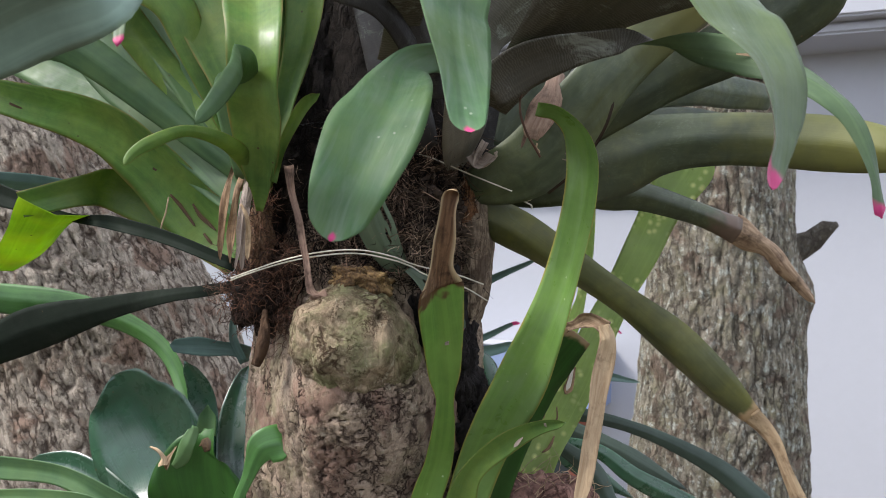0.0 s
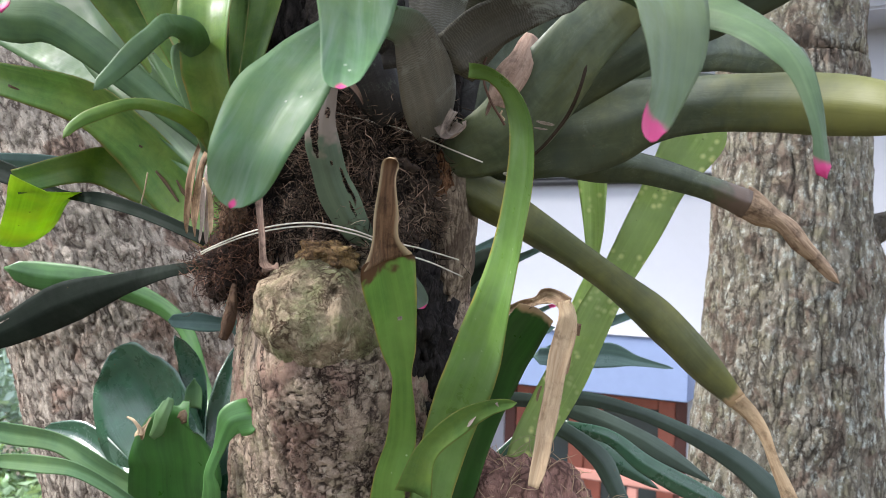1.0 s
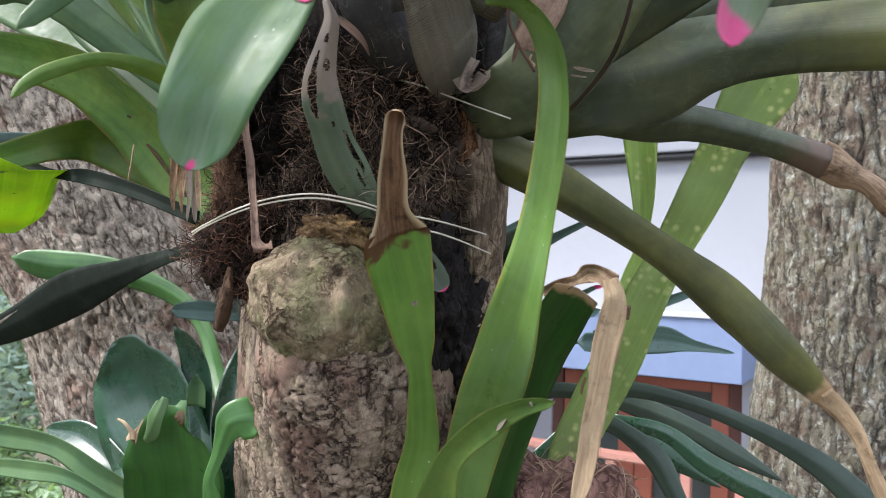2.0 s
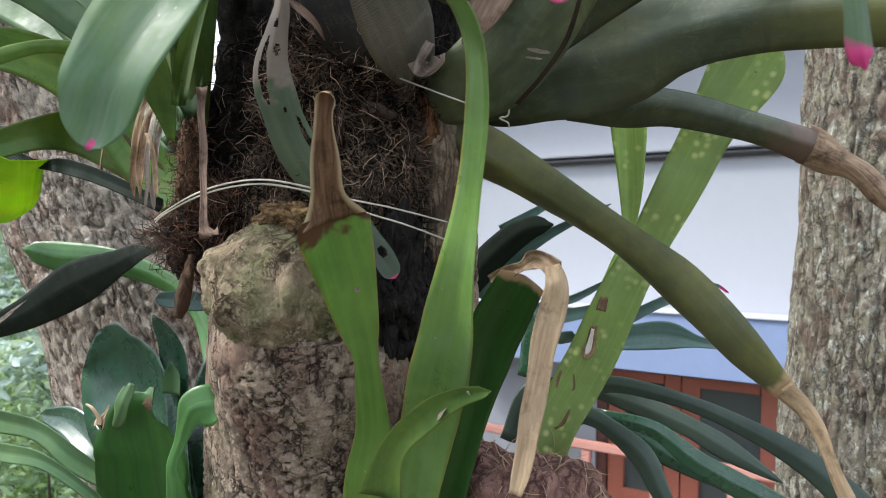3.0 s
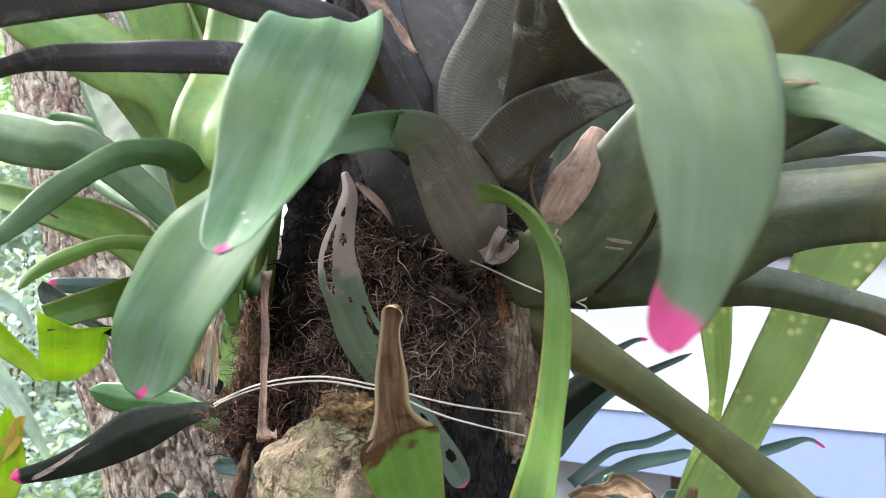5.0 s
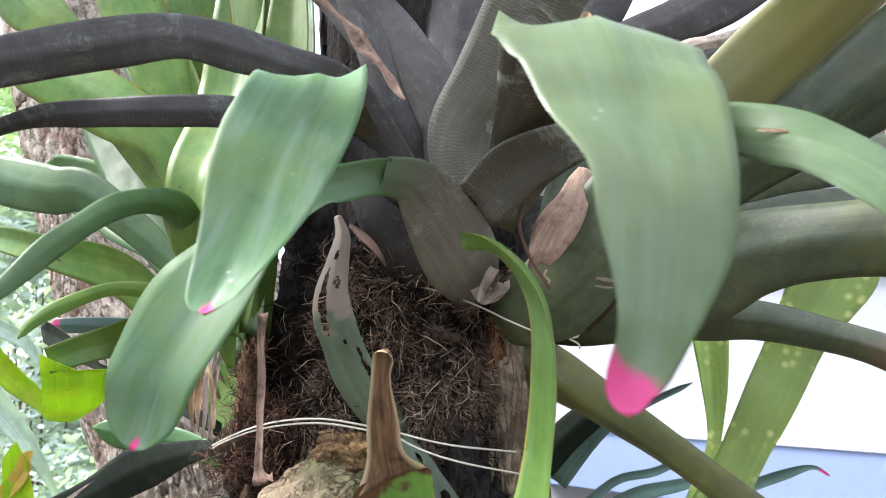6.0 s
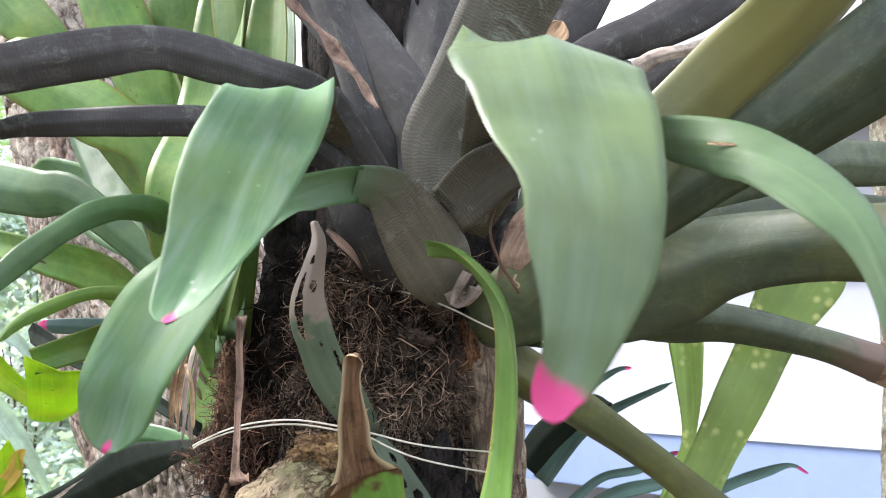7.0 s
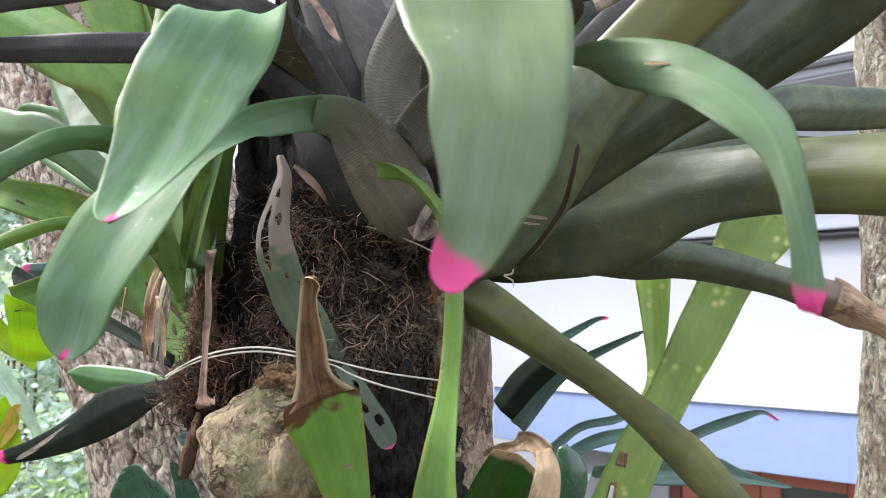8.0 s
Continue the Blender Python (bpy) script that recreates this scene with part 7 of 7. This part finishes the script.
leaf(torn_leaf, "leaf", TORN_PINK, TORN_PINK, [(0.015, 0.735, 1.564, 0.0094, 0.70, 0.40, 0.60), (0.030, 0.726, 1.553, 0.0140, 0.75, 0.40, 0.53), (0.043, 0.721, 1.540, 0.0168, 0.78, 0.38, 0.50), (0.056, 0.719, 1.524, 0.0175, 0.80, 0.36, 0.48), (0.067, 0.721, 1.507, 0.0125, 0.82, 0.36, 0.45)], cup=0.12, tip="round", wave=0.15, across=20, steps=9, holes=((0.55, 0.35, 0.07, 0.14), (0.72, 0.62, 0.07, 0.16), (0.30, 0.60, 0.06, 0.12)), label="holed grey-green leaf end with a pink tip")
leaf(torn_leaf, "torn_strip", PAPER_BROWN, PAPER_BROWN, [(-0.030, 0.728, 1.722, 0.0028, 0.30, 0.20, 0.93), (-0.020, 0.725, 1.715, 0.0056, 0.42, 0.25, 0.87), (-0.009, 0.724, 1.706, 0.0063, 0.55, 0.28, 0.79), (-0.002, 0.726, 1.697, 0.0042, 0.70, 0.30, 0.64), (0.001, 0.731, 1.689, 0.0014, 0.80, 0.30, 0.50)], cup=0.2, tip="none", wave=0.1)
hanging_strip = thing("dead_strip", "brown dried leaf strip hanging against the burl", "dead leaf", (-0.1, 0.7, 1.66))
leaf(hanging_strip, "strip", PAPER_BROWN, PAPER_BROWN, [(-0.097, 0.716, 1.654, 0.0088, 0.90, 0.04, -0.44), (-0.090, 0.707, 1.628, 0.0061, 1.00, 0.02, 0.03), (-0.079, 0.694, 1.597, 0.0070, 1.00, 0.02, 0.03), (-0.070, 0.681, 1.567, 0.0058, 1.00, 0.02, 0.03), (-0.063, 0.673, 1.542, 0.0063, 0.99, 0.03, -0.12), (-0.055, 0.668, 1.538, 0.0162, 1.00, 0.02, 0.09), (-0.054, 0.668, 1.535, 0.0144, 0.99, 0.01, 0.17)], cup=0.2, tip="none", wave=0.2)
strand("wire", WIRE, [(-0.150, 0.735, 1.549), (-0.131, 0.722, 1.555), (-0.096, 0.704, 1.566), (-0.060, 0.692, 1.574), (-0.026, 0.690, 1.577), (0.002, 0.702, 1.573), (0.021, 0.722, 1.567), (0.041, 0.724, 1.563), (0.062, 0.735, 1.559), (0.087, 0.788, 1.552)], 0.0007, 'pale plastic-coated wire looped round the trunk')
strand("wire", WIRE, [(-0.150, 0.736, 1.547), (-0.132, 0.723, 1.553), (-0.095, 0.705, 1.564), (-0.060, 0.693, 1.571), (-0.027, 0.691, 1.574), (0.002, 0.703, 1.570), (0.019, 0.716, 1.565), (0.030, 0.722, 1.559), (0.050, 0.722, 1.553), (0.070, 0.735, 1.547), (0.091, 0.788, 1.536)], 0.0007, 'pale plastic-coated wire looped round the trunk')
strand("wire", WIRE, [(-0.044, 0.753, 1.690), (-0.023, 0.752, 1.684), (0.002, 0.752, 1.678), (0.031, 0.763, 1.673), (0.063, 0.767, 1.661), (0.088, 0.757, 1.650), (0.110, 0.751, 1.641)], 0.0007, 'pale wire running over the roots')
strand("wire", BLACKWIRE, [(-0.141, 0.802, 1.693), (-0.099, 0.773, 1.703), (-0.061, 0.755, 1.703), (-0.040, 0.754, 1.694)], 0.0007, 'thin dark wire round the trunk')
strand("twig", WIRE, [(0.136, 0.798, 1.663), (0.134, 0.799, 1.650), (0.133, 0.800, 1.640), (0.126, 0.801, 1.638), (0.133, 0.800, 1.634), (0.134, 0.801, 1.630)], 0.0008, 'short pale dry twig caught on the rosette')
strand("twig", FIBRE_RED, [(0.114, 0.710, 1.726), (0.112, 0.708, 1.718), (0.113, 0.707, 1.704), (0.119, 0.708, 1.688), (0.127, 0.709, 1.675), (0.132, 0.710, 1.667)], 0.0011, 'thin brown dry twig caught on the rosette')
strand("twig", DRY, [(0.129, 0.713, 1.680), (0.128, 0.711, 1.676), (0.131, 0.713, 1.673), (0.130, 0.713, 1.671)], 0.0009, 'tiny pale curled scrap on the rosette')
strand("twig", DRY, [(-0.222, 0.760, 1.626), (-0.224, 0.760, 1.611), (-0.229, 0.764, 1.598), (-0.232, 0.767, 1.585)], 0.0008, 'short dry stalk hanging from a leaf')

def on_stem():
    a, z = rng.uniform(3.4, 6.0), rng.uniform(-0.075, 0.03)
    out = np.array([math.cos(a), math.sin(a), 0.0])
    return np.array([-0.128, 0.755, 1.600 + z]) + out * 0.012, out


fibres("root_tangle", "reddish roots round the stem", FIBRE_RED, 420, on_stem, 0.020, 0.0004, 0.5, pup)
def on_clump():
    return np.array([-0.136, 0.759, 1.538]) + rng.normal(size=3) * np.array([0.014, 0.008, 0.013]), np.array([-0.3, -0.95, 0.0])


fibres("root_tangle", "reddish hanging roots", FIBRE_RED, 900, on_clump, 0.022, 0.00045, 0.7, pup)
# brown husk at the foot of the seedling
husk = lumpy("root_ball", (0.150, 0.822, 1.305), (0.082, 0.056, 0.060), HUSK, seedling, "reddish-brown husk at the plant's foot", 0.25, 9.0, 60, 2.0)


def on_husk():
    d = unit(np.array([rng.normal(), -abs(rng.normal()), abs(rng.normal())]))
    return np.array((0.150, 0.822, 1.305)) + d * np.array([0.080, 0.054, 0.058]), d


fibres("husk_tangle", "loose straw-brown husk fibres", DRY, 130, on_husk, 0.035, 0.0005, 0.3, seedling)

# ---------------------------------------------------------------- garden behind
garden_plant = thing("strap_leaf_plant", "pale strap-leaved garden plant beyond the trunk", "plant", (-2.24, 2.02, GROUND))
sv, sf = tube_data(glide([(-2.24, 2.02, GROUND - 0.02), (-2.22, 2.04, -0.3), (-2.19, 2.02, 1.00)], 6), np.linspace(0.03, 0.018, 13), 8)
mesh_part("stem", sv, sf, [BARK_GREY], garden_plant)
leaf(garden_plant, "leaf", LIME, LIME, [(-2.189, 2.021, 1.000, 0.0541, -0.94, -0.35, -0.02), (-2.104, 1.941, 1.484, 0.0718, -0.79, -0.38, 0.48), (-1.997, 1.922, 1.713, 0.0790, -0.38, -0.29, 0.88), (-1.926, 1.963, 1.627, 0.0729, 0.26, -0.06, 0.96), (-1.871, 1.996, 1.558, 0.0790, 0.45, 0.03, 0.89), (-1.803, 2.032, 1.499, 0.0593, 0.45, 0.03, 0.89), (-1.774, 2.051, 1.447, 0.0177, 0.94, 0.35, 0.02)], cup=0.12, tip="point")
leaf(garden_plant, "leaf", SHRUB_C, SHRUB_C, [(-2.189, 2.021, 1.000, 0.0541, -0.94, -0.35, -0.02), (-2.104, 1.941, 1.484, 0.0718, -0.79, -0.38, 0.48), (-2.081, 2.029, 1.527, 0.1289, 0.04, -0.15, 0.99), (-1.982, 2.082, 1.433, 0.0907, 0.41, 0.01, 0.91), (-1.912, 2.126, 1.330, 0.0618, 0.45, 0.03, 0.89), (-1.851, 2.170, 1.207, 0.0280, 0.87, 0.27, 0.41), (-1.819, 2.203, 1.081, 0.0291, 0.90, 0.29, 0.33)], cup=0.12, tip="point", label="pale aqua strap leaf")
leaf(garden_plant, "leaf", LIME, LIME, [(-2.189, 2.021, 1.000, 0.0541, -0.94, -0.35, -0.02), (-1.981, 2.039, 1.042, 0.1031, -0.45, -0.31, 0.84), (-1.878, 2.059, 1.157, 0.1060, -0.94, -0.35, -0.02), (-1.876, 2.037, 1.297, 0.0795, -0.94, -0.35, -0.02), (-1.870, 2.028, 1.367, 0.0530, -0.94, -0.35, -0.02)], cup=0.12, tip="point")
leaf(garden_plant, "leaf", OCHRE_LEAF, OCHRE_LEAF, [(-2.189, 2.021, 1.000, 0.0541, -0.94, -0.35, -0.02), (-2.009, 2.035, 1.133, 0.0446, -0.53, -0.33, 0.78), (-1.870, 2.047, 1.253, 0.0538, -0.12, -0.20, 0.97), (-1.845, 2.046, 1.315, 0.0355, -0.06, -0.18, 0.98), (-1.820, 2.051, 1.341, 0.0178, -0.06, -0.18, 0.98)], cup=0.12, tip="point", label="yellow dying leaf")
leaf(garden_plant, "leaf", SHRUB_C, SHRUB_C, [(-2.189, 2.021, 1.000, 0.0541, -0.94, -0.35, -0.02), (-2.104, 1.941, 1.484, 0.0718, -0.79, -0.38, 0.48), (-2.252, 2.146, 1.736, 0.0629, -0.26, -0.25, 0.93), (-2.150, 2.188, 1.718, 0.0596, 0.04, -0.15, 0.99), (-2.082, 2.222, 1.668, 0.0449, 0.24, -0.07, 0.97), (-2.051, 2.245, 1.602, 0.0255, 0.61, 0.10, 0.78)], cup=0.12, tip="point", label="pale aqua strap leaf")
rng = np.random.default_rng(11)


def shrub(name, label, at, size, count, leaf_len, mat, stem_mat):
    """Many small leaves on a few bent stems."""
    ob = thing(name, label, name, (at[0], at[1], GROUND), "garden shrubs")
    for _ in range(9):
        top = np.array(at) + rng.normal(size=3) * np.array(size) * 0.45
        foot = np.array([at[0] + rng.normal() * 0.1, at[1] + rng.normal() * 0.1, GROUND - 0.02])
        mid = (top + foot) / 2 + rng.normal(size=3) * 0.12
        tv, tf = tube_data(glide([foot, mid, top], 4), np.linspace(0.022, 0.006, 9), 5)
        mesh_part("stem", tv, tf, [stem_mat], ob)
    verts, faces = [], []
    clumps = rng.normal(size=(36, 3)) * np.array(size) * 0.55 + np.array(at)
    for _ in range(count):
        c = clumps[rng.integers(len(clumps))] + rng.normal(size=3) * np.array(size) * 0.16
        d = unit(np.array([rng.normal(), rng.normal(), rng.normal() * 0.5 - 0.2]))
        s = unit(np.cross(d, rng.normal(size=3)))
        n = np.cross(d, s)
        ln = leaf_len * rng.uniform(0.6, 1.3)
        b = len(verts)
        verts += [c, c + d * ln * 0.35 + s * ln * 0.22 - n * 0.05 * ln, c + d * ln * 0.35 + n * ln * 0.06, c + d * ln * 0.35 - s * ln * 0.22 - n * 0.05 * ln,
                  c + d * ln * 0.72 + s * ln * 0.16 - n * 0.05 * ln, c + d * ln * 0.72 + n * ln * 0.03, c + d * ln * 0.72 - s * ln * 0.16 - n * 0.05 * ln, c + d * ln - n * 0.06 * ln]
        faces += [(b, b + 1, b + 2), (b, b + 2, b + 3), (b + 1, b + 4, b + 5, b + 2), (b + 2, b + 5, b + 6, b + 3), (b + 4, b + 7, b + 5), (b + 5, b + 7, b + 6)]
    crown = mesh_part("foliage", verts, faces, [mat], ob)
    tagged(crown, kind="stuff")
    return ob


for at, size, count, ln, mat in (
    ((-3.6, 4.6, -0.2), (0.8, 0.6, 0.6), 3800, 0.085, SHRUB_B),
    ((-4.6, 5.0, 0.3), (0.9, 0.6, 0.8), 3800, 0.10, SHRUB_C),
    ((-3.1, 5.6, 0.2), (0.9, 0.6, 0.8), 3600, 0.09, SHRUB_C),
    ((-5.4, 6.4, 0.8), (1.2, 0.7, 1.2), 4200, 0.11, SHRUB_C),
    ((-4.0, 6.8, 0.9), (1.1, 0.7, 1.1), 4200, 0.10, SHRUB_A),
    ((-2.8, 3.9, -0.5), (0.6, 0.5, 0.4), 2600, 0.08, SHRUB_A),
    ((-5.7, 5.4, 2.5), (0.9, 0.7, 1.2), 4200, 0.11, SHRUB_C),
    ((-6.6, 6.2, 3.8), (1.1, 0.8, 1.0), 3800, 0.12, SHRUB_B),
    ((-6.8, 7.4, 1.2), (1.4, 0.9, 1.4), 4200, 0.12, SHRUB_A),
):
    shrub("shrub", "leafy garden shrub, haze painted into its leaf colour", at, size, count, ln, mat, BARK_GREY)
